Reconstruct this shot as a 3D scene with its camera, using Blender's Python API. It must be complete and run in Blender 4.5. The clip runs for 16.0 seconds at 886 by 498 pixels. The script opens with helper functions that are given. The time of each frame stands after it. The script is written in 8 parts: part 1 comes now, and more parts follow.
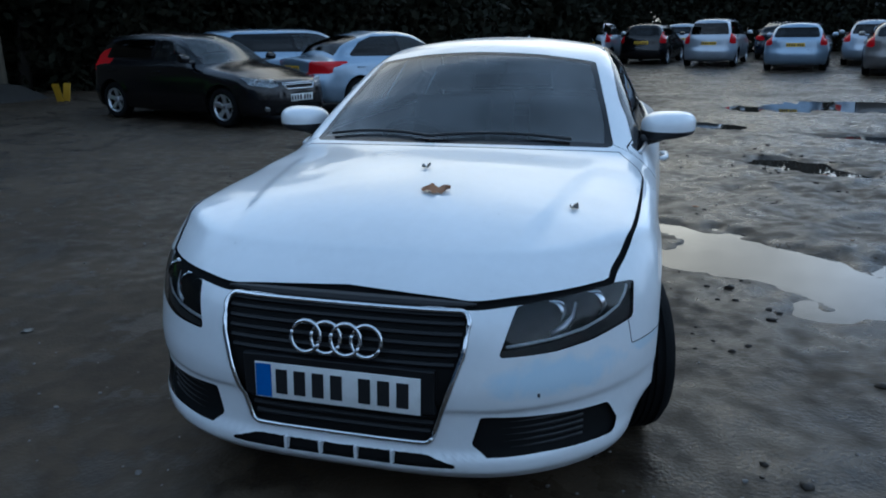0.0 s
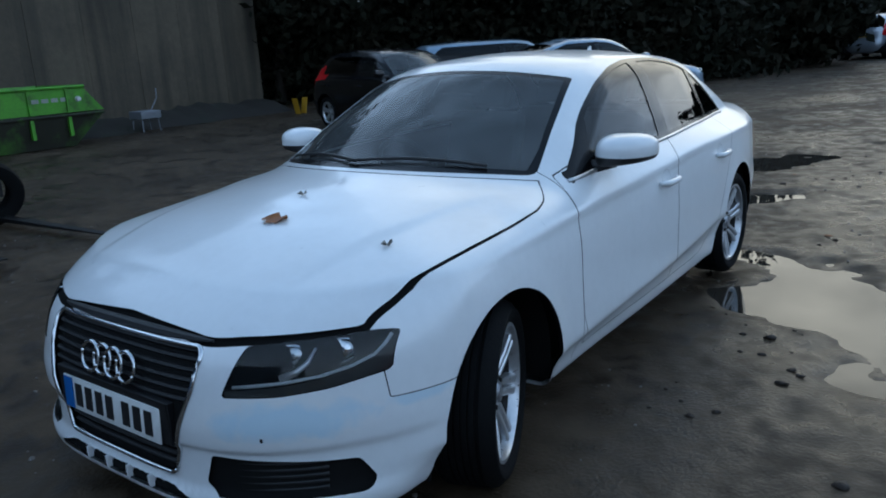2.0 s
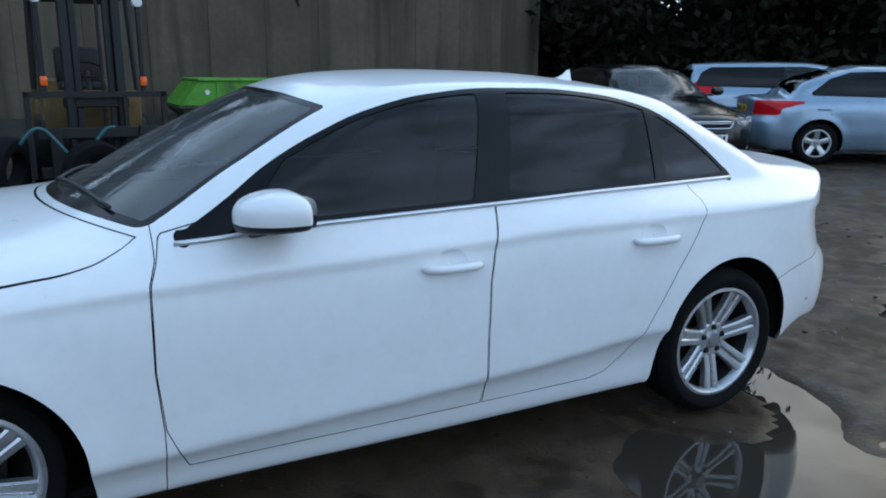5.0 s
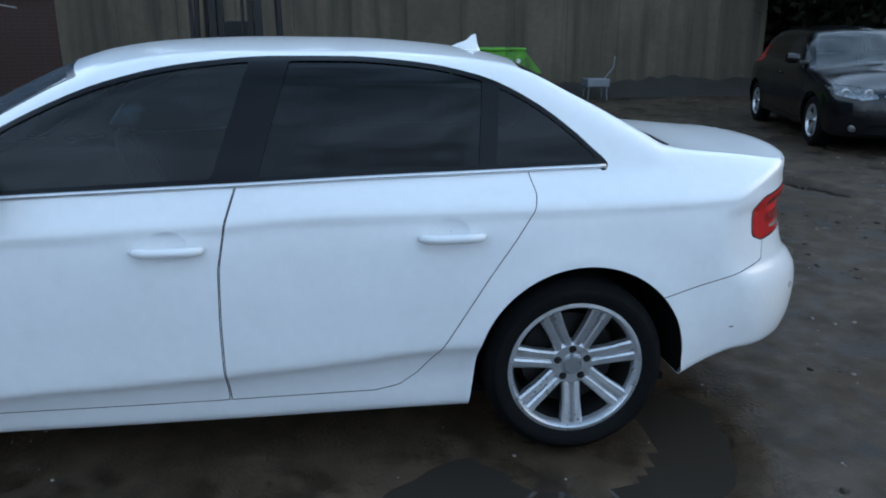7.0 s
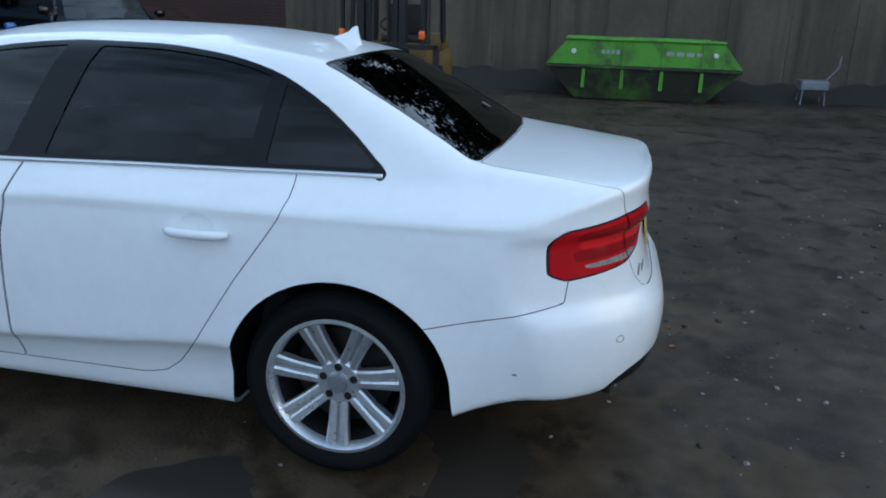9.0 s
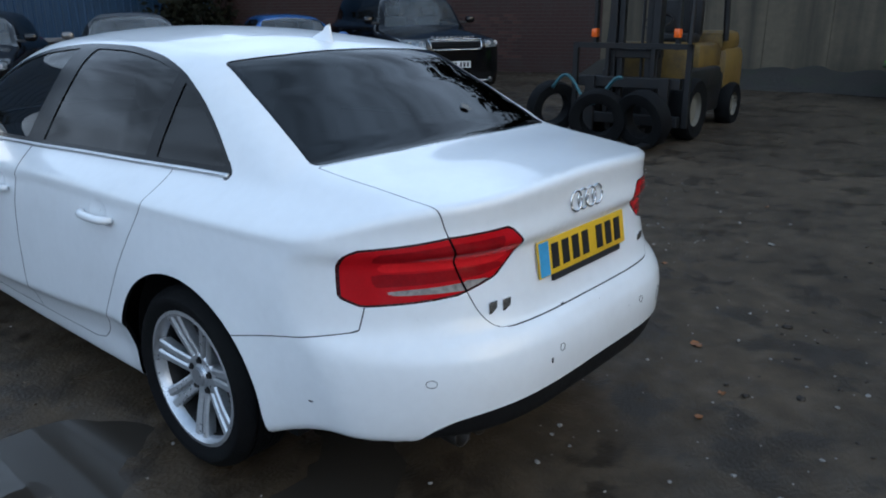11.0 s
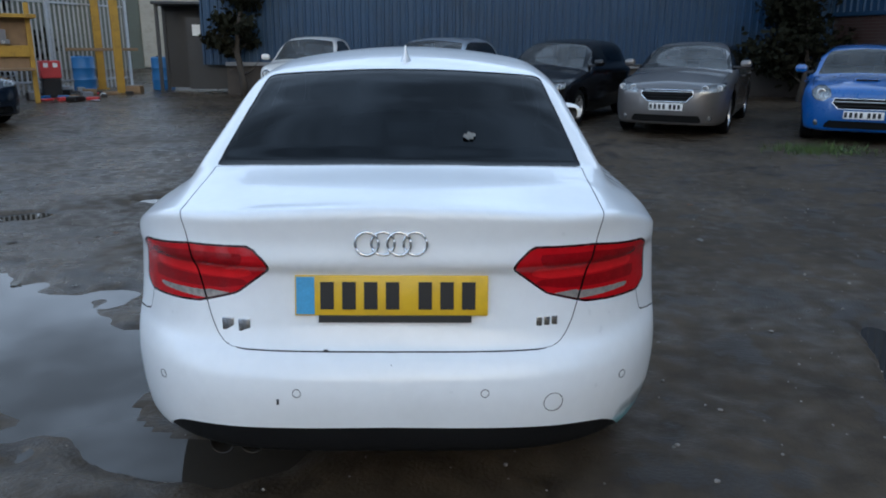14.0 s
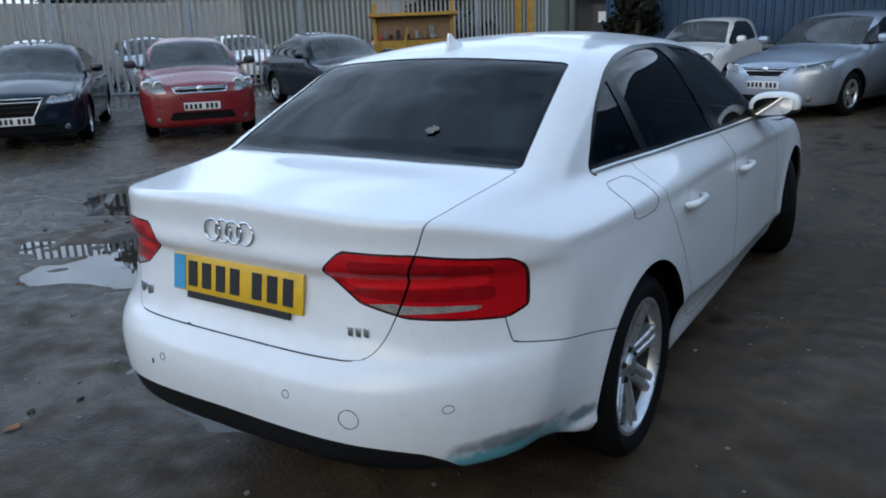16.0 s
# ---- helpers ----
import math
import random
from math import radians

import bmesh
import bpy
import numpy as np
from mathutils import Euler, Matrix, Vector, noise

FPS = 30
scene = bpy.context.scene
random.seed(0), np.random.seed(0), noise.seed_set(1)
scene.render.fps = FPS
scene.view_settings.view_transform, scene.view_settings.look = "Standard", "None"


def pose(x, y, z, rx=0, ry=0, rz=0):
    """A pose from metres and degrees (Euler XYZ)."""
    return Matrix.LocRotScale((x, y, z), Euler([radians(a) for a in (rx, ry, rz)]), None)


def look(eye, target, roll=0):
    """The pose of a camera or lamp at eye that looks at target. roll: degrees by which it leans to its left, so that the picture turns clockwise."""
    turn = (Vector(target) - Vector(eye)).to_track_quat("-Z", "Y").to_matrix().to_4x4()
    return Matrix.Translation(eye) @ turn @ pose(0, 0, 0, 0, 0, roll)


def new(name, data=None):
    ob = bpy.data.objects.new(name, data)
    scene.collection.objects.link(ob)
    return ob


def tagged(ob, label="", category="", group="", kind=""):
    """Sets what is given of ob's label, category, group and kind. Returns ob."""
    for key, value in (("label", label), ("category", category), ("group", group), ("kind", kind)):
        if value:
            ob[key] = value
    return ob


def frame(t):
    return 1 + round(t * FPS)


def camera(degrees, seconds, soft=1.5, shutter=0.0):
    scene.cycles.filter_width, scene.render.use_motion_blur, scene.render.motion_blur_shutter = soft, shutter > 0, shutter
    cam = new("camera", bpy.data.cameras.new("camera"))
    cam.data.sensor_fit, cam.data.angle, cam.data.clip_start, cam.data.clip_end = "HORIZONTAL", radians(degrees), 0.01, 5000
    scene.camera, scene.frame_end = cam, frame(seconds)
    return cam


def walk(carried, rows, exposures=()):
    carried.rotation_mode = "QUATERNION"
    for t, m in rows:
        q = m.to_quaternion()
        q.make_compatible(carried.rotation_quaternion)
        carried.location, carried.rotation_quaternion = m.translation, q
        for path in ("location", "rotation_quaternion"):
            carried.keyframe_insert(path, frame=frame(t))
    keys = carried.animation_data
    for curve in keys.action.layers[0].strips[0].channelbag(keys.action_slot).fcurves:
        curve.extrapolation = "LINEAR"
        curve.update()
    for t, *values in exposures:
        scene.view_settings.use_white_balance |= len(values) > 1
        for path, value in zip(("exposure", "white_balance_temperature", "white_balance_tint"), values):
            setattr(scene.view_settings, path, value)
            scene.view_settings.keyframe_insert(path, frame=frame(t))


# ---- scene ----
cam = camera(61.5, 16.0, soft=1.9)
PATH = [
    (0, (0.837, -1.831, 1.441), (0.325, 0.023, 0.893), -0.6),
    (0.5, (1.122, -1.714, 1.466), (0.412, 0.084, 0.951), -2.5),
    (1, (1.531, -1.597, 1.481), (0.616, 0.102, 0.953), -1.7),
    (1.5, (1.776, -1.332, 1.446), (0.724, 0.272, 0.883), -1.0),
    (2, (2.103, -1.08, 1.462), (0.959, 0.478, 0.949), -3.2),
    (2.5, (2.4, -0.802, 1.477), (1.059, 0.58, 0.934), -2.0),
    (3, (2.518, -0.337, 1.437), (1.178, 1.065, 0.95), 1.1),
    (5.5, (3.051, 1.696, 1.437), (1.281, 2.48, 0.934), 0.3),
    (6, (3.072, 2.158, 1.436), (1.268, 2.841, 0.906), 0.1),
    (6.5, (3.165, 2.569, 1.407), (1.257, 2.946, 0.94), 0.5),
    (7, (3.182, 2.954, 1.428), (1.274, 3.2, 0.882), -0.3),
    (7.5, (3.251, 3.36, 1.426), (1.325, 3.521, 0.912), -0.8),
    (8, (3.256, 3.809, 1.477), (1.323, 3.803, 0.964), -3.2),
    (8.5, (3.132, 4.154, 1.485), (1.218, 3.985, 0.931), -0.5),
    (11, (2.036, 5.824, 1.474), (0.585, 4.585, 0.876), -0.3),
    (11.5, (1.703, 6.043, 1.49), (0.334, 4.696, 0.933), -1.0),
    (12, (1.359, 6.275, 1.513), (0.319, 4.681, 0.9), 0.2),
    (12.5, (1.023, 6.349, 1.486), (0.217, 4.636, 0.842), 1.4),
    (13, (0.609, 6.574, 1.45), (0.162, 4.725, 0.832), 1.2),
    (13.5, (0.282, 6.645, 1.445), (0.082, 4.726, 0.92), -0.6),
    (14, (-0.111, 6.624, 1.439), (-0.14, 4.694, 0.914), 0.4),
    (14.5, (-0.512, 6.64, 1.441), (-0.044, 4.775, 0.891), 0.1),
    (15, (-0.894, 6.442, 1.413), (-0.335, 4.59, 0.907), -1.4),
    (15.5, (-1.234, 6.281, 1.406), (-0.428, 4.517, 0.92), 0.1),
    (16, (-1.616, 6.043, 1.427), (-0.555, 4.438, 0.881), -2.1),
]
LIGHT = [(0, -0.03, 4930, 4), (1.5, -0.03, 4980, 4), (2.5, -0.02, 5080, 4), (3, 0.38, 5200, 5), (5.5, 0.52, 5300, 5), (8.5, 0.48, 5300, 5), (11, 0.41, 5430, 7), (16, 0.43, 5460, 8)]
walk(cam, [(t, look(eye, target, roll)) for t, eye, target, roll in PATH], LIGHT)

# ---- light: a dull evening sky, the sun low behind thin cloud ----
SUN_WAY = Vector((-0.22, 0.92, 0.27)).normalized()
world = bpy.data.worlds.new("sky")
scene.world = world
world.use_nodes = True
wn, wl = world.node_tree.nodes, world.node_tree.links
sky = wn.new("ShaderNodeTexSky")
sky.sky_type, sky.sun_disc = "NISHITA", False
sky.sun_elevation = math.asin(SUN_WAY.z)
sky.sun_rotation = math.atan2(SUN_WAY.x, SUN_WAY.y)
sky.air_density, sky.dust_density, sky.ozone_density = 1.0, 0.6, 2.0
cloud = wn.new("ShaderNodeTexNoise")
cloud.inputs["Scale"].default_value, cloud.inputs["Detail"].default_value, cloud.inputs["Roughness"].default_value = 2.2, 6.0, 0.6
wc = wn.new("ShaderNodeTexCoord")
wm = wn.new("ShaderNodeMapping")
wm.inputs["Scale"].default_value = (1.0, 1.0, 2.6)
ramp = wn.new("ShaderNodeValToRGB")
ramp.color_ramp.elements[0].position, ramp.color_ramp.elements[1].position = 0.0, 0.32
mixc = wn.new("ShaderNodeMix")
mixc.data_type = "RGBA"
# cloud paler low down, darker and bluer overhead, warm round the hidden sun
tone = wn.new("ShaderNodeValToRGB")
for k, (at_, c_) in enumerate(((0.0, (0.86, 0.88, 0.90)), (0.34, (0.76, 0.86, 0.98)), (0.92, (0.27, 0.35, 0.45)))):
    el_ = tone.color_ramp.elements[k] if k < 2 else tone.color_ramp.elements.new(at_)
    el_.position, el_.color = at_, (*c_, 1)
lift = wn.new("ShaderNodeVectorMath")
lift.operation = "SCALE"
lift.inputs["Scale"].default_value = 7.6
axes = wn.new("ShaderNodeSeparateXYZ")
wl.new(wc.outputs["Generated"], axes.inputs[0])
wl.new(axes.outputs["Z"], tone.inputs["Fac"])
near_sun = wn.new("ShaderNodeVectorMath")
near_sun.operation = "DOT_PRODUCT"
near_sun.inputs[1].default_value = SUN_WAY
wl.new(wc.outputs["Generated"], near_sun.inputs[0])
glow = wn.new("ShaderNodeMapRange")
glow.interpolation_type = "SMOOTHSTEP"
glow.inputs["From Min"].default_value, glow.inputs["From Max"].default_value, glow.inputs["To Max"].default_value = 0.82, 1.0, 0.9
wl.new(near_sun.outputs["Value"], glow.inputs["Value"])
warm = wn.new("ShaderNodeMix")
warm.data_type = "RGBA"
warm.inputs[7].default_value = (1.3, 1.02, 0.64, 1)
wl.new(glow.outputs[0], warm.inputs[0])
wl.new(tone.outputs["Color"], warm.inputs[6])
wl.new(warm.outputs[2], lift.inputs[0])
# brighter breaks and darker rolls in the cloud
rolls = wn.new("ShaderNodeTexNoise")
rolls.inputs["Scale"].default_value, rolls.inputs["Detail"].default_value, rolls.inputs["Roughness"].default_value = 4.5, 5.0, 0.55
breaks = wn.new("ShaderNodeMapRange")
breaks.inputs["From Min"].default_value, breaks.inputs["From Max"].default_value = 0.36, 0.68
breaks.inputs["To Min"].default_value, breaks.inputs["To Max"].default_value = 5.2, 12.5
wl.new(wm.outputs["Vector"], rolls.inputs["Vector"])
wl.new(rolls.outputs["Fac"], breaks.inputs["Value"])
dull = wn.new("ShaderNodeMapRange")
dull.inputs["From Min"].default_value, dull.inputs["From Max"].default_value = -0.8, 0.6
dull.inputs["To Min"].default_value, dull.inputs["To Max"].default_value = 0.8, 1.05
wl.new(near_sun.outputs["Value"], dull.inputs["Value"])
both = wn.new("ShaderNodeMath")
both.operation = "MULTIPLY"
wl.new(breaks.outputs[0], both.inputs[0])
wl.new(dull.outputs[0], both.inputs[1])
wl.new(both.outputs[0], lift.inputs["Scale"])
wl.new(lift.outputs["Vector"], mixc.inputs[7])
wl.new(wc.outputs["Generated"], wm.inputs["Vector"])
wl.new(wm.outputs["Vector"], cloud.inputs["Vector"])
wl.new(cloud.outputs["Fac"], ramp.inputs["Fac"])
wl.new(ramp.outputs["Color"], mixc.inputs[0])
wl.new(sky.outputs["Color"], mixc.inputs[6])
wl.new(mixc.outputs[2], wn["Background"].inputs["Color"])
wn["Background"].inputs["Strength"].default_value = 0.15
sun = new("sun", bpy.data.lights.new("sun", "SUN"))
sun.data.energy, sun.data.angle, sun.data.color = 0.28, radians(60), (1.0, 0.9, 0.78)
sun.matrix_basis = look(SUN_WAY * 50, (0, 0, 0))

# ---- materials ----
def surf(name, color, rough=0.5, metal=0.0, coat=0.0, vary=0.12, scale=6.0, bump=0.0, bscale=40.0, dirt=None, dirt_amt=0.5, dirt_scale=3.0, rvary=0.1, spec=0.5, random_amt=0.0):
    """A plain surface with two scales of variation, optional stains and fine relief."""
    m = bpy.data.materials.new(name)
    m.use_nodes = True
    n, l = m.node_tree.nodes, m.node_tree.links
    b = n["Principled BSDF"]
    tc = n.new("ShaderNodeTexCoord")
    n1 = n.new("ShaderNodeTexNoise")
    n1.inputs["Scale"].default_value, n1.inputs["Detail"].default_value = scale, 5.0
    n2 = n.new("ShaderNodeTexNoise")
    n2.inputs["Scale"].default_value, n2.inputs["Detail"].default_value = scale * 9, 3.0
    for q in (n1, n2):
        l.new(tc.outputs["Object"], q.inputs["Vector"])
    add = n.new("ShaderNodeMath")
    add.operation = "ADD"
    l.new(n1.outputs["Fac"], add.inputs[0])
    l.new(n2.outputs["Fac"], add.inputs[1])
    mr = n.new("ShaderNodeMapRange")
    mr.inputs["From Min"].default_value, mr.inputs["From Max"].default_value = 0.6, 1.4
    mr.inputs["To Min"].default_value, mr.inputs["To Max"].default_value = 1 - vary, 1 + vary
    l.new(add.outputs[0], mr.inputs["Value"])
    val = mr.outputs[0]
    if random_amt:
        oi = n.new("ShaderNodeObjectInfo")
        r2 = n.new("ShaderNodeMapRange")
        r2.inputs["To Min"].default_value, r2.inputs["To Max"].default_value = 1 - random_amt, 1 + random_amt
        l.new(oi.outputs["Random"], r2.inputs["Value"])
        mu = n.new("ShaderNodeMath")
        mu.operation = "MULTIPLY"
        l.new(val, mu.inputs[0])
        l.new(r2.outputs[0], mu.inputs[1])
        val = mu.outputs[0]
    col = n.new("ShaderNodeMix")
    col.data_type, col.blend_type = "RGBA", "MULTIPLY"
    col.inputs[0].default_value = 1.0
    col.inputs[6].default_value = (*color, 1)
    l.new(val, col.inputs[7])
    out = col.outputs[2]
    if dirt:
        n3 = n.new("ShaderNodeTexNoise")
        n3.inputs["Scale"].default_value, n3.inputs["Detail"].default_value, n3.inputs["Roughness"].default_value = dirt_scale, 7.0, 0.65
        l.new(tc.outputs["Object"], n3.inputs["Vector"])
        rp = n.new("ShaderNodeMapRange")
        rp.inputs["From Min"].default_value, rp.inputs["From Max"].default_value, rp.inputs["To Max"].default_value = 0.5, 0.72, dirt_amt
        l.new(n3.outputs["Fac"], rp.inputs["Value"])
        mx = n.new("ShaderNodeMix")
        mx.data_type = "RGBA"
        mx.inputs[7].default_value = (*dirt, 1)
        l.new(rp.outputs[0], mx.inputs[0])
        l.new(out, mx.inputs[6])
        out = mx.outputs[2]
    l.new(out, b.inputs["Base Color"])
    rr = n.new("ShaderNodeMapRange")
    rr.inputs["From Min"].default_value, rr.inputs["From Max"].default_value = 0.6, 1.4
    rr.inputs["To Min"].default_value, rr.inputs["To Max"].default_value = max(0, rough - rvary), min(1, rough + rvary)
    l.new(add.outputs[0], rr.inputs["Value"])
    l.new(rr.outputs[0], b.inputs["Roughness"])
    b.inputs["Metallic"].default_value, b.inputs["Coat Weight"].default_value, b.inputs["Coat Roughness"].default_value = metal, coat, 0.05
    b.inputs["Specular IOR Level"].default_value = spec
    if bump:
        nb = n.new("ShaderNodeTexNoise")
        nb.inputs["Scale"].default_value, nb.inputs["Detail"].default_value = bscale, 6.0
        l.new(tc.outputs["Object"], nb.inputs["Vector"])
        bp = n.new("ShaderNodeBump")
        bp.inputs["Strength"].default_value, bp.inputs["Distance"].default_value = bump, 0.02
        l.new(nb.outputs["Fac"], bp.inputs["Height"])
        l.new(bp.outputs["Normal"], b.inputs["Normal"])
    return m


def pane(name, tint, through_amt, rough=0.01, film=0.0, ior=1.5):
    """Clear or tinted glass: part lets light through, part mirrors by angle."""
    m = bpy.data.materials.new(name)
    m.use_nodes = True
    n, l = m.node_tree.nodes, m.node_tree.links
    n.remove(n["Principled BSDF"])
    tr = n.new("ShaderNodeBsdfTransparent")
    tr.inputs["Color"].default_value = (*[c * through_amt for c in tint], 1)
    gl = n.new("ShaderNodeBsdfGlossy")
    gl.inputs["Roughness"].default_value = rough
    fr = n.new("ShaderNodeFresnel")
    fr.inputs["IOR"].default_value = ior
    mx = n.new("ShaderNodeMixShader")
    l.new(fr.outputs[0], mx.inputs[0])
    l.new(tr.outputs[0], mx.inputs[1])
    l.new(gl.outputs[0], mx.inputs[2])
    out = mx.outputs[0]
    if film:
        df = n.new("ShaderNodeBsdfDiffuse")
        df.inputs["Color"].default_value = (0.6, 0.62, 0.62, 1)
        tc = n.new("ShaderNodeTexCoord")
        ns = n.new("ShaderNodeTexNoise")
        ns.inputs["Scale"].default_value, ns.inputs["Detail"].default_value = 3.0, 5.0
        l.new(tc.outputs["Object"], ns.inputs["Vector"])
        mr = n.new("ShaderNodeMapRange")
        mr.inputs["From Min"].default_value, mr.inputs["From Max"].default_value = 0.3, 0.7
        mr.inputs["To Min"].default_value, mr.inputs["To Max"].default_value = film * 0.6, film * 1.4
        l.new(ns.outputs["Fac"], mr.inputs["Value"])
        m2 = n.new("ShaderNodeMixShader")
        l.new(mr.outputs[0], m2.inputs[0])
        l.new(out, m2.inputs[1])
        l.new(df.outputs[0], m2.inputs[2])
        out = m2.outputs[0]
    l.new(out, n["Material Output"].inputs["Surface"])
    return m


def stained(base, spots):
    """A copy of a paint with stains: (centre, half sizes, colour, amount) with ragged edges."""
    m = base.copy()
    n, l = m.node_tree.nodes, m.node_tree.links
    b = n["Principled BSDF"]
    out = b.inputs["Base Color"].links[0].from_socket
    tc = n.new("ShaderNodeTexCoord")
    for c, r, colr, amt in spots:
        mp = n.new("ShaderNodeMapping")
        mp.vector_type = "TEXTURE"
        mp.inputs["Location"].default_value, mp.inputs["Scale"].default_value = c, r
        l.new(tc.outputs["Object"], mp.inputs["Vector"])
        ln = n.new("ShaderNodeVectorMath")
        ln.operation = "LENGTH"
        l.new(mp.outputs[0], ln.inputs[0])
        ns = n.new("ShaderNodeTexNoise")
        ns.inputs["Scale"].default_value, ns.inputs["Detail"].default_value = 14.0, 6.0
        l.new(tc.outputs["Object"], ns.inputs["Vector"])
        ma = n.new("ShaderNodeMath")
        ma.operation = "MULTIPLY_ADD"
        ma.inputs[1].default_value, ma.inputs[2].default_value = 1.3, -0.65
        l.new(ns.outputs["Fac"], ma.inputs[0])
        sb = n.new("ShaderNodeMath")
        sb.operation = "ADD"
        l.new(ln.outputs["Value"], sb.inputs[0])
        l.new(ma.outputs[0], sb.inputs[1])
        mr = n.new("ShaderNodeMapRange")
        mr.inputs["From Min"].default_value, mr.inputs["From Max"].default_value = 1.05, 0.55
        mr.inputs["To Min"].default_value, mr.inputs["To Max"].default_value = 0.0, amt
        l.new(sb.outputs[0], mr.inputs["Value"])
        mx = n.new("ShaderNodeMix")
        mx.data_type = "RGBA"
        mx.inputs[7].default_value = (*colr, 1)
        l.new(mr.outputs[0], mx.inputs[0])
        l.new(out, mx.inputs[6])
        out = mx.outputs[2]
    l.new(out, b.inputs["Base Color"])
    return m


WHITE = surf("white_paint", (0.80, 0.81, 0.82), 0.32, coat=0.7, vary=0.03, scale=3, dirt=(0.55, 0.54, 0.50), dirt_amt=0.10, dirt_scale=5, rvary=0.05)
CAR = dict(
    paint=WHITE,
    paint_front=stained(WHITE, [((0.62, 0.12, 0.50), (0.24, 0.34, 0.06), (0.38, 0.66, 0.86), 0.42), ((0.87, 0.45, 0.52), (0.07, 0.15, 0.03), (0.45, 0.68, 0.84), 0.4)]),
    paint_rear=stained(WHITE, [((-0.76, 4.42, 0.335), (0.2, 0.3, 0.06), (0.16, 0.44, 0.52), 1.0), ((-0.74, 4.44, 0.39), (0.14, 0.22, 0.03), (0.12, 0.14, 0.15), 0.8), ((-0.86, 4.2, 0.345), (0.06, 0.12, 0.03), (0.08, 0.15, 0.17), 0.8)]),
    gloss_black=surf("gloss_black", (0.004, 0.004, 0.005), 0.2, vary=0.1, rvary=0.04, spec=0.2),
    plastic=surf("black_plastic", (0.018, 0.018, 0.019), 0.5, vary=0.2, scale=12, bump=0.05, bscale=300),
    valance=surf("valance_plastic", (0.007, 0.007, 0.0075), 0.6, vary=0.25, scale=12, spec=0.25, bump=0.05, bscale=300),
    dark=surf("dark_cavity", (0.010, 0.010, 0.010), 0.9, vary=0.2, spec=0.1),
    seam=surf("seam_shadow", (0.10, 0.10, 0.10), 0.8, vary=0.1),
    grille=surf("grille_black", (0.010, 0.010, 0.011), 0.5, vary=0.15, spec=0.3),
    chrome=surf("chrome", (0.72, 0.73, 0.75), 0.12, 1.0, vary=0.05, rvary=0.06),
    chrome_soft=surf("satin_trim", (0.66, 0.67, 0.69), 0.38, 1.0, vary=0.04, rvary=0.02),
    mirror=surf("mirror_glass", (0.8, 0.8, 0.8), 0.02, 1.0, vary=0.01, rvary=0.01),
    glass=pane("windscreen_glass", (0.50, 0.64, 0.63), 0.62, film=0.085),
    tint_light=pane("side_glass", (0.42, 0.54, 0.62), 0.36, film=0.012, ior=1.45),
    tint_dark=pane("privacy_glass", (0.36, 0.4, 0.46), 0.10, ior=1.42),
    tint_back=pane("rear_glass", (0.36, 0.4, 0.46), 0.08, ior=1.42),
    lens=pane("lamp_cover", (0.9, 0.92, 0.93), 0.9, 0.04),
    lens_grey=surf("fog_lens", (0.10, 0.10, 0.10), 0.15, coat=1.0, vary=0.15, scale=30),
    lamp_dark=surf("lamp_housing", (0.05, 0.053, 0.058), 0.25, vary=0.2, scale=30),
    bezel=surf("lamp_bezel", (0.035, 0.034, 0.033), 0.6, vary=0.15, scale=20),
    strip=surf("light_strip", (0.75, 0.77, 0.78), 0.25, vary=0.05),
    red=surf("red_lens", (0.42, 0.004, 0.008), 0.16, coat=0.1, spec=0.25, vary=0.12, scale=25, rvary=0.04),
    red_dark=surf("red_lens_dark", (0.24, 0.003, 0.006), 0.16, coat=0.1, spec=0.25, vary=0.25, scale=25, rvary=0.04),
    clear=surf("clear_lens", (0.26, 0.24, 0.22), 0.15, coat=0.6, vary=0.6, scale=70, rvary=0.05),
    tyre=surf("tyre_rubber", (0.006, 0.006, 0.0065), 0.8, vary=0.25, scale=9, bump=0.15, bscale=90, spec=0.12, dirt=(0.012, 0.014, 0.012), dirt_amt=0.4),
    rim=surf("alloy", (0.58, 0.59, 0.61), 0.33, 0.8, vary=0.1, scale=8, dirt=(0.12, 0.11, 0.10), dirt_amt=0.35, dirt_scale=10),
    disc=surf("brake_steel", (0.03, 0.028, 0.027), 0.5, 0.7, vary=0.3, scale=20),
    cap=surf("hub_cap", (0.30, 0.30, 0.31), 0.35, 0.6, vary=0.1),
    pipe=surf("exhaust_steel", (0.06, 0.055, 0.05), 0.55, 0.8, vary=0.3, scale=25),
    plate_white=surf("plate_white", (0.78, 0.78, 0.76), 0.35, vary=0.05, dirt=(0.4, 0.38, 0.34), dirt_amt=0.25, dirt_scale=14),
    plate_yellow=surf("plate_yellow", (0.72, 0.45, 0.015), 0.35, vary=0.06, dirt=(0.2, 0.14, 0.04), dirt_amt=0.2, dirt_scale=14),
    band=surf("blue_band", (0.02, 0.12, 0.42), 0.4, vary=0.1),
    band_rear=surf("pale_blue_band", (0.08, 0.33, 0.58), 0.4, vary=0.15, scale=20),
    lens_edge=surf("lens_edge", (0.035, 0.002, 0.004), 0.25, vary=0.2, scale=25),
    red_glow=surf("bright_red_reflector", (0.62, 0.012, 0.016), 0.22, spec=0.25, vary=0.15, scale=30, rvary=0.04),
    ink=surf("black_ink", (0.012, 0.012, 0.013), 0.5, vary=0.1),
    cabin=surf("cabin_plastic", (0.028, 0.029, 0.031), 0.6, vary=0.2, scale=12),
    seat=surf("seat_cloth", (0.05, 0.05, 0.053), 0.85, vary=0.25, scale=20, bump=0.1, bscale=200),
)

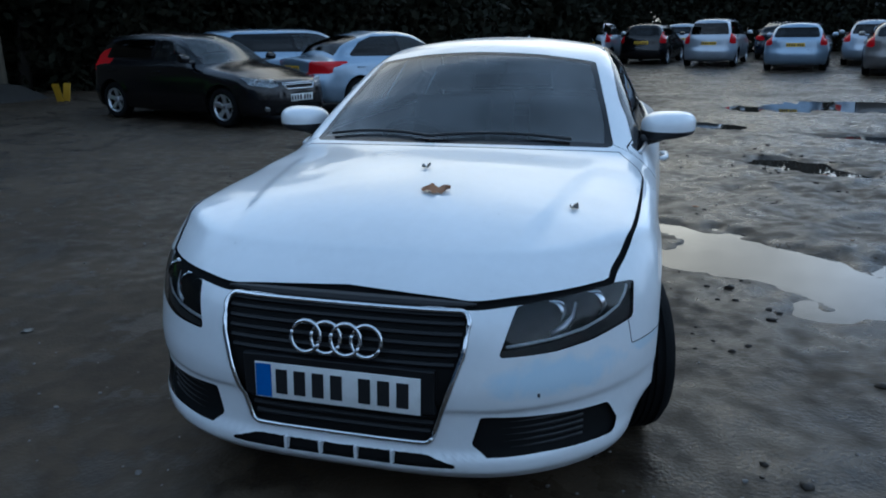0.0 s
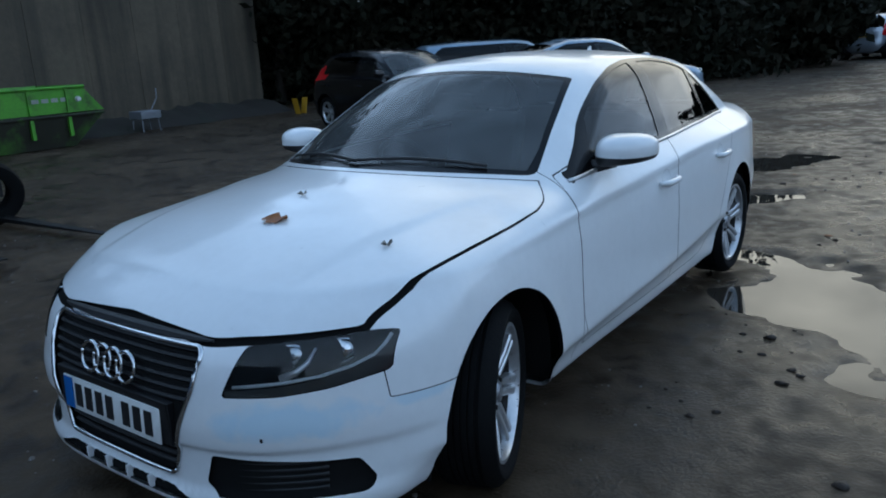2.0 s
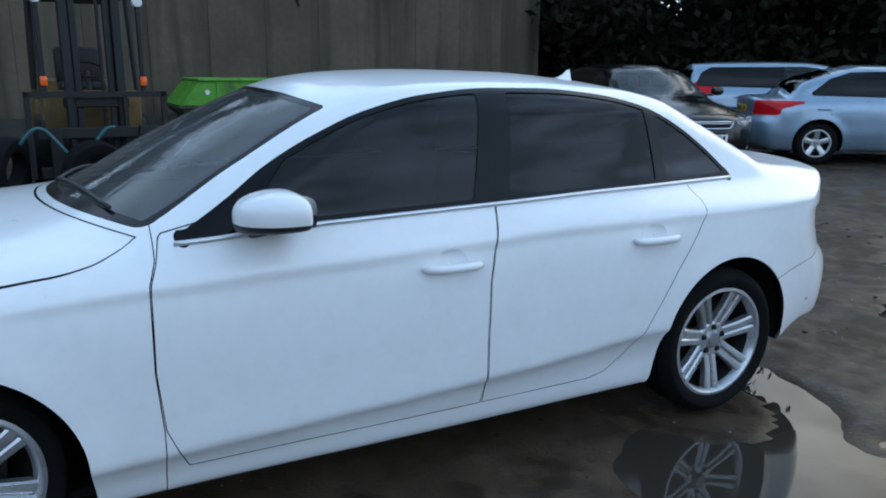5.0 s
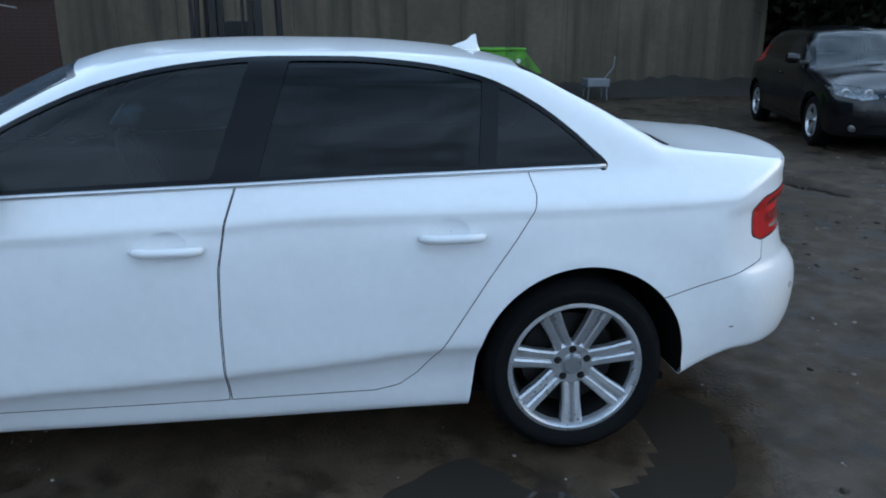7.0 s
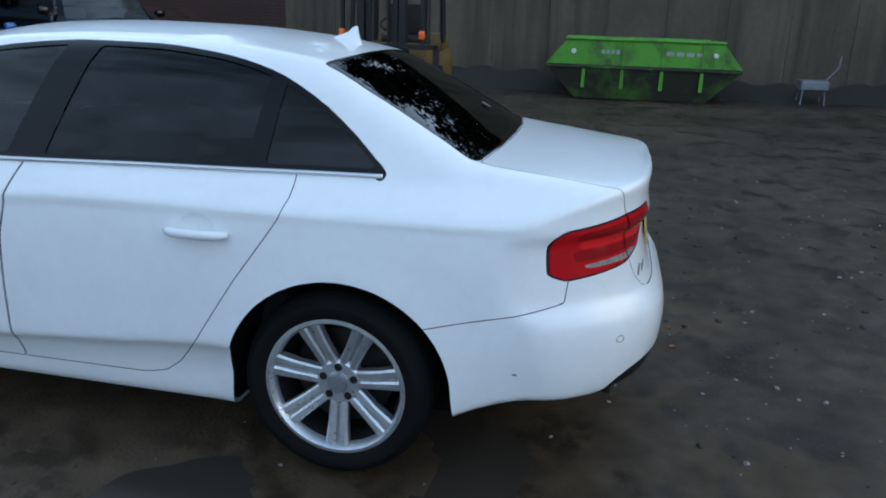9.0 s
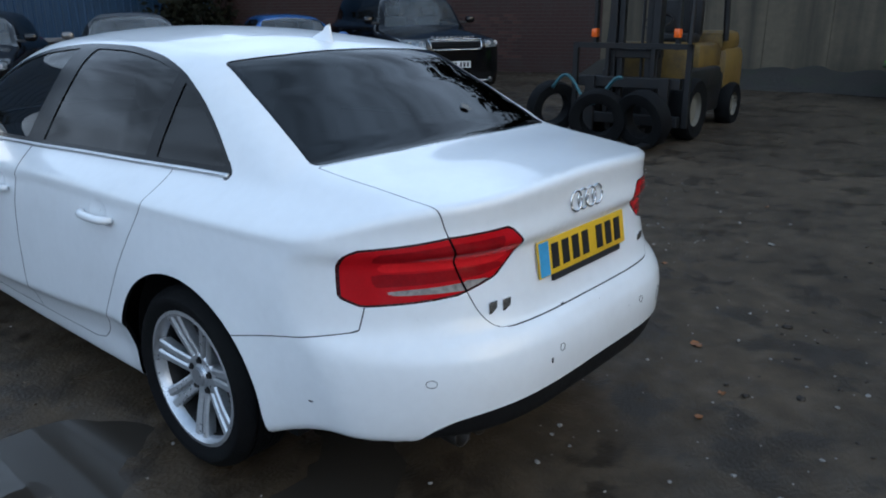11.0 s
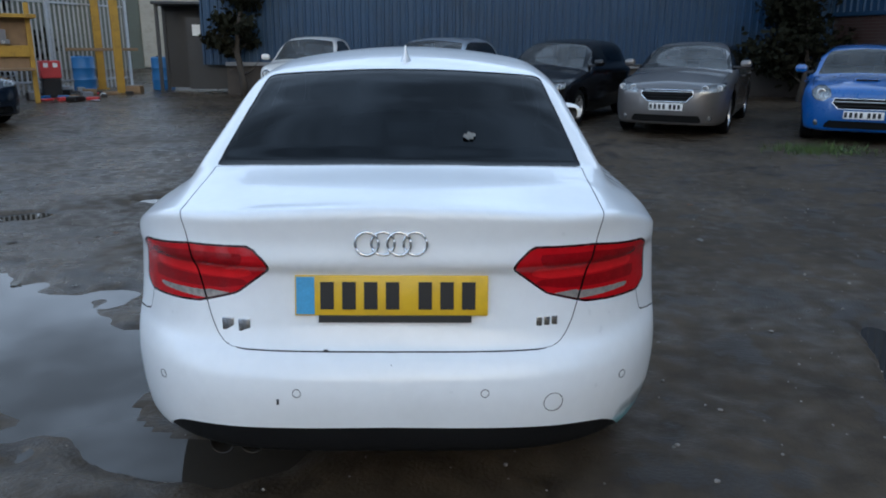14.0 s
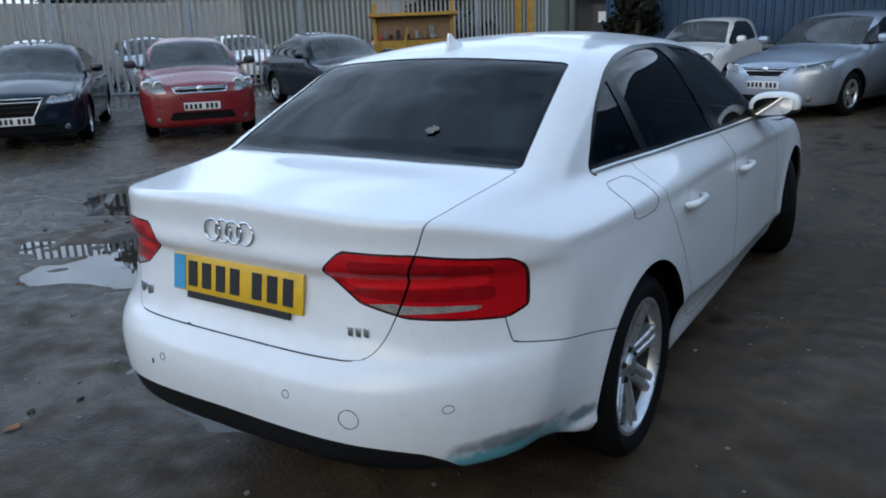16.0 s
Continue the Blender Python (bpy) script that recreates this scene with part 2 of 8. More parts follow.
def pchip(pts):
    """A smooth curve through (x, y) keys."""
    xs, ys = np.array(pts, float).T
    h, d = np.diff(xs), np.diff(ys) / np.diff(xs)
    m = np.zeros(len(xs))
    m[0], m[-1] = d[0], d[-1]
    for i in range(1, len(xs) - 1):
        if d[i - 1] * d[i] > 0:
            w1, w2 = 2 * h[i] + h[i - 1], h[i] + 2 * h[i - 1]
            m[i] = (w1 + w2) / (w1 / d[i - 1] + w2 / d[i])

    def f(x):
        x = np.clip(x, xs[0], xs[-1])
        i = np.clip(np.searchsorted(xs, x, side="right") - 1, 0, len(xs) - 2)
        t = (x - xs[i]) / h[i]
        return ((1 + 2 * t) * (1 - t) ** 2 * ys[i] + t * (1 - t) ** 2 * h[i] * m[i]
                + t * t * (3 - 2 * t) * ys[i + 1] + t * t * (t - 1) * h[i] * m[i + 1])
    return f


def smax(a, b, k):
    h = np.maximum(k - np.abs(a - b), 0) / k
    return np.maximum(a, b) + h * h * k * 0.25


def step(a, b, x):
    t = np.clip((x - a) / (b - a), 0, 1)
    return t * t * (3 - 2 * t)


class Shell:
    """A car's outer skin: the solid inside a top, a side, a front and a rear surface, met with rounded edges. Front at y = 0."""

    def __init__(self, p):
        self.p = p
        self.top, self.side, self.plan = pchip(p["top"]), pchip(p["side"]), pchip(p["plan"])
        self.cabin, self.front, self.rear = pchip(p["cabin"]), pchip(p["front"]), pchip(p["rear"])
        self.crown = pchip(p["crown"])
        self.low, self.shoulder = (pchip(p["low"]), pchip(p["shoulder"])) if "low" in p else (None, None)
        self.tail_side = pchip([(0.15, 0.84), (0.22, 0.882), (0.3, 0.903), (0.4, 0.913), (0.5, 0.917), (0.6, 0.917)])

    def f(self, x, y, z):
        p = self.p
        bow = p["bow_f"] * x * x * step(0.3, p["screen"] - 0.05, y) * (1 - step(p["screen"] + 0.9, p["screen"] + 1.3, y)) - p["bow_r"] * x * x * step(p["back"] - 0.9, p["back"] - 0.4, y)
        top = self.top(y - bow) - self.crown(y) * x * x
        if "crease" in p:
            top = top - p["crease"] * step(-0.012, 0.05, np.abs(x) - (0.42 + 0.17 * np.clip(y, 0, 1.3))) * step(0.15, 0.5, y) * (1 - step(1.05, 1.25, y))
        if self.low:
            zs = z - self.low(y) * step(0.2, 0.33, z) * (1 - step(0.46, 0.66, z)) - self.shoulder(y) * step(0.62, 0.83, z) * (1 - step(0.91, 0.99, z))
        else:
            zs = z
        wide = self.side(zs)
        if self.low:
            aft = step(3.7, 3.95, y)
            wide = wide * (1 - aft) + np.where(z < 0.6, self.tail_side(z), wide) * aft
        wide = wide * self.plan(y)
        high = step(p["belt"] - 0.1, p["belt"] + 0.03, z)
        wide = wide * (1 + (self.cabin(y) - 1) * high)
        for wy, r in p["arches"]:
            d = np.hypot(y - wy, z - p["hub"])
            wide = wide + p["flare"] * np.exp(-((d - r) / 0.055) ** 2) * (d > r - 0.1)
        if "tuck" in p:
            wide = wide - p["tuck"] * step(4.05, 4.55, y) * (1 - step(0.2, 0.54, z))
        a, b, n = p["nose"]
        front = self.front(z) + a * np.abs(x / b) ** n - y
        a, b, n = p["tail"]
        rear = y - self.rear(z) + a * np.abs(x / b) ** n
        s = smax(z - top, np.abs(x) - wide, p["k_top"])
        s = smax(s, front, p["k_front"])
        s = smax(s, rear, p["k_rear"])
        return smax(s, p["floor"] + p.get("kick", 0.0) * step(p["kick_y"] - 0.25, p["kick_y"] + 0.25, y) - z if "kick_y" in p else p["floor"] - z, 0.03)

    def grid(self, mid, cap, around, lo=-90.0):
        p = self.p
        ya, yb, z0 = p["spine"]
        us = [(ya, -math.sin(a), math.cos(a)) for a in np.linspace(math.pi / 2 * 0.999, 0, cap, endpoint=False)]
        us += [(y, 0.0, 1.0) for y in np.linspace(ya, yb, mid)]
        us += [(yb, math.sin(a), math.cos(a)) for a in np.linspace(math.pi / 2 * 0.999, 0, cap, endpoint=False)[::-1]]
        us = np.array(us)
        th = np.radians(np.linspace(lo, 90, around))
        oy = us[:, 0][:, None] + 0 * th
        dy = us[:, 1][:, None] + 0 * th
        dx = us[:, 2][:, None] * np.cos(th)
        dz = us[:, 2][:, None] * np.sin(th)
        a, b = np.zeros_like(oy), np.full_like(oy, 3.0)
        for _ in range(34):
            m = (a + b) / 2
            inside = self.f(m * dx, oy + m * dy, z0 + m * dz) < 0
            a, b = np.where(inside, m, a), np.where(inside, b, m)
        v = np.stack([a * dx, oy + a * dy, z0 + a * dz], -1)
        v[:, -1, 0] = v[:, 0, 0] = 0
        n, k = oy.shape
        i = np.arange(n * k).reshape(n, k)
        q = np.stack([i[:-1, :-1], i[:-1, 1:], i[1:, 1:], i[1:, :-1]], -1).reshape(-1, 4)
        tris = np.concatenate([q[:, [0, 1, 2]], q[:, [0, 2, 3]]])
        return v.reshape(-1, 3), tris


def clip(v, tris, s):
    """Cuts triangles where the field s (one value a vertex) is zero: what is inside (s < 0) and what is outside."""
    out = []
    for sign in (1, -1):
        g = s * sign
        g = np.where(np.abs(g) < 1e-6, 1e-6, g)
        neg = g[tris] < 0
        c = neg.sum(1)
        keep = [tris[c == 3]]
        verts, extra, made = [v], [], {}
        base = len(v)
        new_v = []

        def cut(i, j):
            key = (i, j) if i < j else (j, i)
            if key not in made:
                t = g[key[0]] / (g[key[0]] - g[key[1]])
                made[key] = base + len(new_v)
                new_v.append(v[key[0]] * (1 - t) + v[key[1]] * t)
            return made[key]
        for t3, ng in zip(tris[(c == 1) | (c == 2)].tolist(), neg[(c == 1) | (c == 2)].tolist()):
            if sum(ng) == 1:
                k = ng.index(True)
                i, j, l = t3[k], t3[(k + 1) % 3], t3[(k + 2) % 3]
                extra.append((i, cut(i, j), cut(i, l)))
            else:
                k = ng.index(False)
                i, j, l = t3[k], t3[(k + 1) % 3], t3[(k + 2) % 3]
                a, b = cut(i, j), cut(i, l)
                extra += [(a, j, l), (a, l, b)]
        t_all = np.concatenate(keep + ([np.array(extra, int)] if extra else []))
        v_all = np.concatenate(verts + ([np.array(new_v)] if new_v else []))
        used, inv = np.unique(t_all, return_inverse=True)
        out.append((v_all[used], inv.reshape(-1, 3)))
    return out


def poly_dist(pts, a, b, r=0.0):
    """Signed distance, inside negative, of the places (a, b) to a polygon with corners rounded by r."""
    p = np.array(pts, float)
    if r:
        p = inset(p, r)
    best = np.full(a.shape, 1e9)
    inside = np.zeros(a.shape, bool)
    for (x0, y0), (x1, y1) in zip(p, np.roll(p, -1, 0)):
        ex, ey = x1 - x0, y1 - y0
        t = np.clip(((a - x0) * ex + (b - y0) * ey) / (ex * ex + ey * ey + 1e-12), 0, 1)
        best = np.minimum(best, np.hypot(a - x0 - t * ex, b - y0 - t * ey))
        cross = (y0 > b) != (y1 > b)
        inside ^= cross & (a < (x1 - x0) * (b - y0) / (y1 - y0 + 1e-12 * (y1 == y0)) + x0)
    return np.where(inside, -best, best) - r


def inset(p, r):
    area = 0.5 * np.sum(p[:, 0] * np.roll(p[:, 1], -1) - p[:, 1] * np.roll(p[:, 0], -1))
    s = 1 if area > 0 else -1
    out = []
    for i in range(len(p)):
        a, b, c = p[i - 1], p[i], p[(i + 1) % len(p)]
        u, w = (b - a) / np.linalg.norm(b - a), (c - b) / np.linalg.norm(c - b)
        n1, n2 = s * np.array((-u[1], u[0])), s * np.array((-w[1], w[0]))
        m = n1 + n2
        out.append(b + m * r / max(0.3, 1 + n1 @ n2))
    return np.array(out)


def mirrored(v, t):
    w = v * np.array((-1, 1, 1))
    return np.concatenate([v, w]), np.concatenate([t, t[:, ::-1] + len(v)])


def skin(name, v, t, mat, parent=None, label="", weld=True, smooth=True, thick=0.0):
    me = bpy.data.meshes.new(name)
    me.from_pydata(v.tolist(), [], t.tolist())
    if weld:
        bm = bmesh.new()
        bm.from_mesh(me)
        bmesh.ops.remove_doubles(bm, verts=bm.verts, dist=0.0004)
        bmesh.ops.dissolve_degenerate(bm, dist=0.0002, edges=bm.edges)
        bmesh.ops.recalc_face_normals(bm, faces=bm.faces)
        bm.to_mesh(me)
        bm.free()
    if smooth:
        me.polygons.foreach_set("use_smooth", [True] * len(me.polygons))
    me.materials.append(mat)
    ob = new(name, me)
    if parent:
        ob.parent = parent
    if label:
        tagged(ob, label)
    return ob


SALOON = dict(
    top=[(0.0, 0.66), (0.06, 0.705), (0.1, 0.735), (0.2, 0.79), (0.4, 0.865), (0.62, 0.925), (0.9, 0.967), (1.2, 1.0), (1.24, 1.01), (1.6, 1.195), (1.98, 1.367), (2.1, 1.401), (2.3, 1.426), (2.6, 1.437), (3.0, 1.431), (3.3, 1.409), (3.5, 1.378), (3.6, 1.353), (3.8, 1.252), (4.05, 1.11), (4.14, 1.062), (4.2, 1.052), (4.4, 1.04), (4.55, 1.028), (4.64, 1.022), (4.7, 1.02), (4.9, 1.02)],
    crown=[(0, 0.08), (0.6, 0.095), (1.3, 0.11), (2.0, 0.17), (2.6, 0.185), (3.2, 0.17), (3.55, 0.11), (4.1, 0.03), (4.3, 0.06), (4.6, 0.10), (4.75, 0.11)],
    side=[(0.15, 0.80), (0.2, 0.845), (0.3, 0.871), (0.375, 0.902), (0.388, 0.914), (0.43, 0.917), (0.6, 0.917), (0.75, 0.910), (0.82, 0.9015), (0.857, 0.8968), (0.869, 0.9003), (0.881, 0.897), (0.93, 0.866), (0.99, 0.82), (1.1, 0.765), (1.2, 0.712), (1.3, 0.652), (1.36, 0.608), (1.45, 0.53)],
    plan=[(0, 0.95), (0.5, 0.98), (0.9, 0.99), (1.6, 0.985), (2.5, 1.0), (3.2, 1.0), (3.7, 0.987), (4.0, 0.968), (4.2, 0.938), (4.4, 0.905), (4.8, 0.86)],
    cabin=[(0, 1.0), (1.5, 1.0), (2.6, 1.0), (3.2, 0.97), (3.85, 0.915), (4.2, 0.925), (4.8, 0.93)],
    front=[(0.15, 0.05), (0.2, 0.012), (0.23, -0.012), (0.255, -0.012), (0.285, 0.008), (0.4, 0.013), (0.42, -0.001), (0.46, -0.003), (0.55, 0.015), (0.65, 0.05), (0.7, 0.085), (0.8, 0.2)],
    rear=[(0.15, 4.6), (0.25, 4.67), (0.33, 4.745), (0.42, 4.772), (0.5, 4.778), (0.56, 4.77), (0.605, 4.745), (0.64, 4.712), (0.7, 4.69), (0.83, 4.668), (0.865, 4.688), (0.93, 4.678), (1.0, 4.684), (1.035, 4.694), (1.07, 4.69)],
    nose=(0.48, 0.9, 3.6), tail=(0.555, 0.9, 4.15), tuck=0.05, bow_f=0.36, bow_r=0.1, screen=1.24, back=4.15, belt=0.98,
    low=[(0.9, -0.055), (1.47, -0.051), (2.07, -0.03), (2.54, -0.008), (2.9, 0.015), (3.25, 0.043), (3.6, 0.05), (4.8, 0.05)],
    shoulder=[(0.5, -0.06), (1.2, -0.046), (1.7, -0.029), (2.1, -0.015), (2.57, 0.002), (3.05, 0.02), (4.8, 0.02)],
    arches=[(0.9, 0.372), (3.725, 0.372)], hub=0.33, flare=0.008, k_top=0.08, k_front=0.07, k_rear=0.026, floor=0.175, kick=0.14, kick_y=4.1, spine=(0.8, 3.9, 0.6), crease=0.009)

# ---- the white saloon ----
def on_side(sh, y, z):
    y, z = np.atleast_1d(np.asarray(y, float)), np.atleast_1d(np.asarray(z, float))
    a, b = np.full(y.shape, 0.25), np.full(y.shape, 1.2)
    for _ in range(36):
        m = (a + b) / 2
        ins = sh.f(m, y, z) < 0
        a, b = np.where(ins, m, a), np.where(ins, b, m)
    return a


def on_end(sh, x, z, rear=False):
    x, z = np.atleast_1d(np.asarray(x, float)), np.atleast_1d(np.asarray(z, float))
    mid = sh.p["spine"][1] if rear else sh.p["spine"][0]
    a, b = np.full(x.shape, mid), np.full(x.shape, mid + (2.0 if rear else -2.0))
    for _ in range(38):
        m = (a + b) / 2
        ins = sh.f(x, m, z) < 0
        a, b = np.where(ins, m, a), np.where(ins, b, m)
    return a


def on_top(sh, x, y):
    x, y = np.atleast_1d(np.asarray(x, float)), np.atleast_1d(np.asarray(y, float))
    a, b = np.full(x.shape, 0.6), np.full(x.shape, 2.4)
    for _ in range(36):
        m = (a + b) / 2
        ins = sh.f(x, y, m) < 0
        a, b = np.where(ins, m, a), np.where(ins, b, m)
    return a


def normals(v, t):
    n = np.zeros_like(v)
    fn = np.cross(v[t[:, 1]] - v[t[:, 0]], v[t[:, 2]] - v[t[:, 0]])
    for k in range(3):
        np.add.at(n, t[:, k], fn)
    n /= np.linalg.norm(n, axis=1)[:, None] + 1e-12
    mid = v.mean(0) * np.array((0, 1, 1))
    if np.sum((v - mid) * n) < 0:
        n = -n
    return n


def pushed(vt, d):
    v, t = vt
    return v + normals(v, t) * d, t


def flip(vt):
    return vt[0] * np.array((-1, 1, 1)), vt[1][:, ::-1]


def tube(path, r, sides=6, closed=False):
    """Rings along a path: vertices and triangles."""
    p = np.array(path, float)
    n = len(p)
    d = np.roll(p, -1, 0) - np.roll(p, 1, 0) if closed else np.gradient(p, axis=0)
    d /= np.linalg.norm(d, axis=1)[:, None] + 1e-12
    up = np.where(np.abs(d[:, 2:3]) > 0.9, np.array([[1.0, 0, 0]]), np.array([[0, 0, 1.0]]))
    a = np.cross(d, up)
    a /= np.linalg.norm(a, axis=1)[:, None] + 1e-12
    b = np.cross(a, d)
    r = np.broadcast_to(np.asarray(r, float), (n,))
    th = np.arange(sides) * 2 * math.pi / sides
    v = p[:, None] + r[:, None, None] * (np.cos(th)[None, :, None] * a[:, None] + np.sin(th)[None, :, None] * b[:, None])
    v = v.reshape(-1, 3)
    t = []
    for i in range(n if closed else n - 1):
        j = (i + 1) % n
        for k in range(sides):
            l = (k + 1) % sides
            t += [(i * sides + k, i * sides + l, j * sides + l), (i * sides + k, j * sides + l, j * sides + k)]
    if not closed:
        for e, o in ((0, 1), ((n - 1) * sides, -1)):
            for k in range(1, sides - 1):
                t.append((e, e + k + 1, e + k) if o > 0 else (e, e + k, e + k + 1))
    return v, np.array(t)


def lathe(profile, seg=48, axis_x=True):
    """A profile of (radius, along) turned round the x axis."""
    pr = np.array(profile, float)
    th = np.arange(seg) * 2 * math.pi / seg
    v = np.stack([np.broadcast_to(pr[:, 1][:, None], (len(pr), seg)), pr[:, 0][:, None] * np.cos(th), pr[:, 0][:, None] * np.sin(th)], -1).reshape(-1, 3)
    t = []
    for i in range(len(pr) - 1):
        for k in range(seg):
            l = (k + 1) % seg
            t += [(i * seg + k, i * seg + l, (i + 1) * seg + l), (i * seg + k, (i + 1) * seg + l, (i + 1) * seg + k)]
    return v, np.array(t)


def join(*vts):
    vs, ts, n = [], [], 0
    for v, t in vts:
        vs.append(np.asarray(v, float)), ts.append(np.asarray(t, int) + n)
        n += len(v)
    return np.concatenate(vs), np.concatenate(ts)


def box(x0, x1, y0, y1, z0, z1, bevel=0.0):
    """A box with chamfered edges."""
    bm = bmesh.new()
    bmesh.ops.create_cube(bm, size=1)
    for q in bm.verts:
        q.co = ((x0 + x1) / 2 + q.co.x * (x1 - x0), (y0 + y1) / 2 + q.co.y * (y1 - y0), (z0 + z1) / 2 + q.co.z * (z1 - z0))
    if bevel:
        bmesh.ops.bevel(bm, geom=bm.edges[:], offset=bevel, segments=2, affect="EDGES", profile=0.5)
    bmesh.ops.triangulate(bm, faces=bm.faces)
    bm.verts.index_update()
    v = np.array([q.co[:] for q in bm.verts])
    t = np.array([[q.index for q in f.verts] for f in bm.faces])
    bm.free()
    return v, t


def moved(vt, m):
    v, t = vt
    m = np.array(m)
    return v @ m[:3, :3].T + m[:3, 3], t


def solid(name, vt, mat, parent=None, label="", smooth=False):
    ob = skin(name, vt[0], vt[1], mat, parent, label, weld=True, smooth=smooth)
    if not smooth:
        for p in ob.data.polygons:
            p.use_smooth = False
    return ob


def auto(ob, deg=35):
    """Smooth faces, with edges sharper than deg kept."""
    me = ob.data
    bm = bmesh.new()
    bm.from_mesh(me)
    for e in bm.edges:
        e.smooth = not (len(e.link_faces) == 2 and e.calc_face_angle(0) > radians(deg))
    for f in bm.faces:
        f.smooth = True
    bm.to_mesh(me)
    bm.free()
    return ob


def empty(name, m=None, **tags):
    e = new(name)
    e.empty_display_size = 0.1
    if m is not None:
        e.matrix_basis = m
    return tagged(e, **tags)


def wheel(parent, name, m, tyre_r, rim_r, width, spokes, mats, twin=True, seg=56, angle=0.0, bolts=5):
    """A road wheel that faces +x: tyre, rim, hub cap, bolts."""
    w = empty(name, m)
    w.parent = parent
    h = width / 2
    s = (tyre_r - rim_r)
    prof = [(rim_r - 0.012, -h * 0.8), (rim_r + 0.004, -h * 0.86), (rim_r + s * 0.45, -h), (tyre_r - 0.03, -h * 0.96), (tyre_r - 0.008, -h * 0.8)]
    for k in range(-3, 4):
        yk = k * h * 0.2
        prof += [(tyre_r - 0.001, yk - h * 0.075), (tyre_r - 0.001, yk + h * 0.06), (tyre_r - 0.009, yk + h * 0.065), (tyre_r - 0.009, yk + h * 0.115)] if k < 3 else [(tyre_r - 0.001, yk)]
    prof += [(tyre_r - 0.008, h * 0.8), (tyre_r - 0.03, h * 0.96), (rim_r + s * 0.62, h * 1.0), (rim_r + s * 0.58, h * 1.012), (rim_r + s * 0.3, h * 0.99), (rim_r + 0.006, h * 0.86), (rim_r - 0.012, h * 0.82)]
    auto(skin("tyre", *lathe(prof, seg), mats["tyre"], w), 50)
    lip = [(rim_r + 0.002, h * 0.80), (rim_r + 0.004, h * 0.87), (rim_r - 0.008, h * 0.885), (rim_r - 0.014, h * 0.84), (rim_r - 0.022, h * 0.55)]
    auto(skin("rim", *lathe(lip, seg), mats["rim"], w), 40)
    # barrel in the dark disc steel: shade behind the spokes put into its colour
    barrel = [(rim_r - 0.022, h * 0.55), (rim_r - 0.035, h * 0.1), (rim_r - 0.04, -h * 0.8), (rim_r - 0.06, -h * 0.85)]
    auto(skin("barrel", *lathe(barrel, seg), mats["disc"], w, "brake-dusted dark inner rim"), 40)
    disc = [(0.0, -h * 0.05), (rim_r * 0.72, -h * 0.05), (rim_r * 0.72, -h * 0.2), (0.0, -h * 0.2)]
    auto(skin("brake_disc", *lathe(disc, 32), mats["disc"], w), 40)
    hub = [(0.0, h * 0.62), (rim_r * 0.15, h * 0.6), (rim_r * 0.17, h * 0.52), (rim_r * 0.3, h * 0.52), (rim_r * 0.34, h * 0.45), (rim_r * 0.34, h * 0.1)]
    auto(skin("hub", *lathe(hub, 40), mats["rim"], w), 30)
    cap = [(0.0, h * 0.68), (rim_r * 0.13, h * 0.67), (rim_r * 0.145, h * 0.6)]
    auto(skin("hub_cap", *lathe(cap, 24), mats["cap"], w), 30)
    for k in range(spokes):
        a = angle + k * 2 * math.pi / spokes
        parts = []
        offs = ((-0.036, -0.0045), (0.0045, 0.036)) if twin else ((-0.045, 0.045),)
        for lo, hi in offs:
            q = rim_r / 0.21
            lo, hi = lo * q, hi * q
            r0, r1 = rim_r * 0.26, rim_r - 0.01
            sec = []
            for j, (r, g, top, bot) in enumerate(((r0, 0.78, h * 0.5, h * 0.2), ((r0 + r1) / 2, 0.82, h * 0.66, h * 0.35), (r1, 1.0, h * 0.78, h * 0.45))):
                c, b = (lo + hi) / 2 * g, (hi - lo) / 2 * g
                sec.append([(bot, c - b, r), (top - 0.006, c - b, r), (top, c - b * 0.55, r), (top, c + b * 0.55, r), (top - 0.006, c + b, r), (bot, c + b, r)])
            v = np.array(sec).reshape(-1, 3)
            t = []
            for j in range(2):
                for i in range(5):
                    p0, p1 = j * 6 + i, (j + 1) * 6 + i
                    t += [(p0, p0 + 1, p1 + 1), (p0, p1 + 1, p1)]
            parts.append((v, np.array(t)))
        if twin:
            r0, r1 = rim_r * 0.3, rim_r - 0.012
            g = 0.02 * rim_r / 0.21
            v = np.array([(h * 0.4, -g, r0), (h * 0.4, g, r0), (h * 0.6, g, r1), (h * 0.6, -g, r1)])
            parts.append((v, np.array([(0, 1, 2), (0, 2, 3)])))
        vt = moved(join(*parts), Matrix.Rotation(a, 4, "X"))
        auto(skin("spoke", *vt, mats["rim"], w), 25)
    for k in range(bolts):
        a = math.pi / 2 + k * 2 * math.pi / bolts
        vt = lathe([(0.0, h * 0.6), (0.009, h * 0.6), (0.010, h * 0.5)], 8)
        vt = moved(vt, Matrix.Translation((0, rim_r * 0.235 * math.cos(a), rim_r * 0.235 * math.sin(a))))
        solid("bolt", vt, mats["disc"], w)
        well = moved(lathe([(0.014, h * 0.522), (0.0, h * 0.5235)], 10), Matrix.Translation((0, rim_r * 0.235 * math.cos(a), rim_r * 0.235 * math.sin(a))))
        solid("bolt_hole", well, mats["dark"], w)
    return w


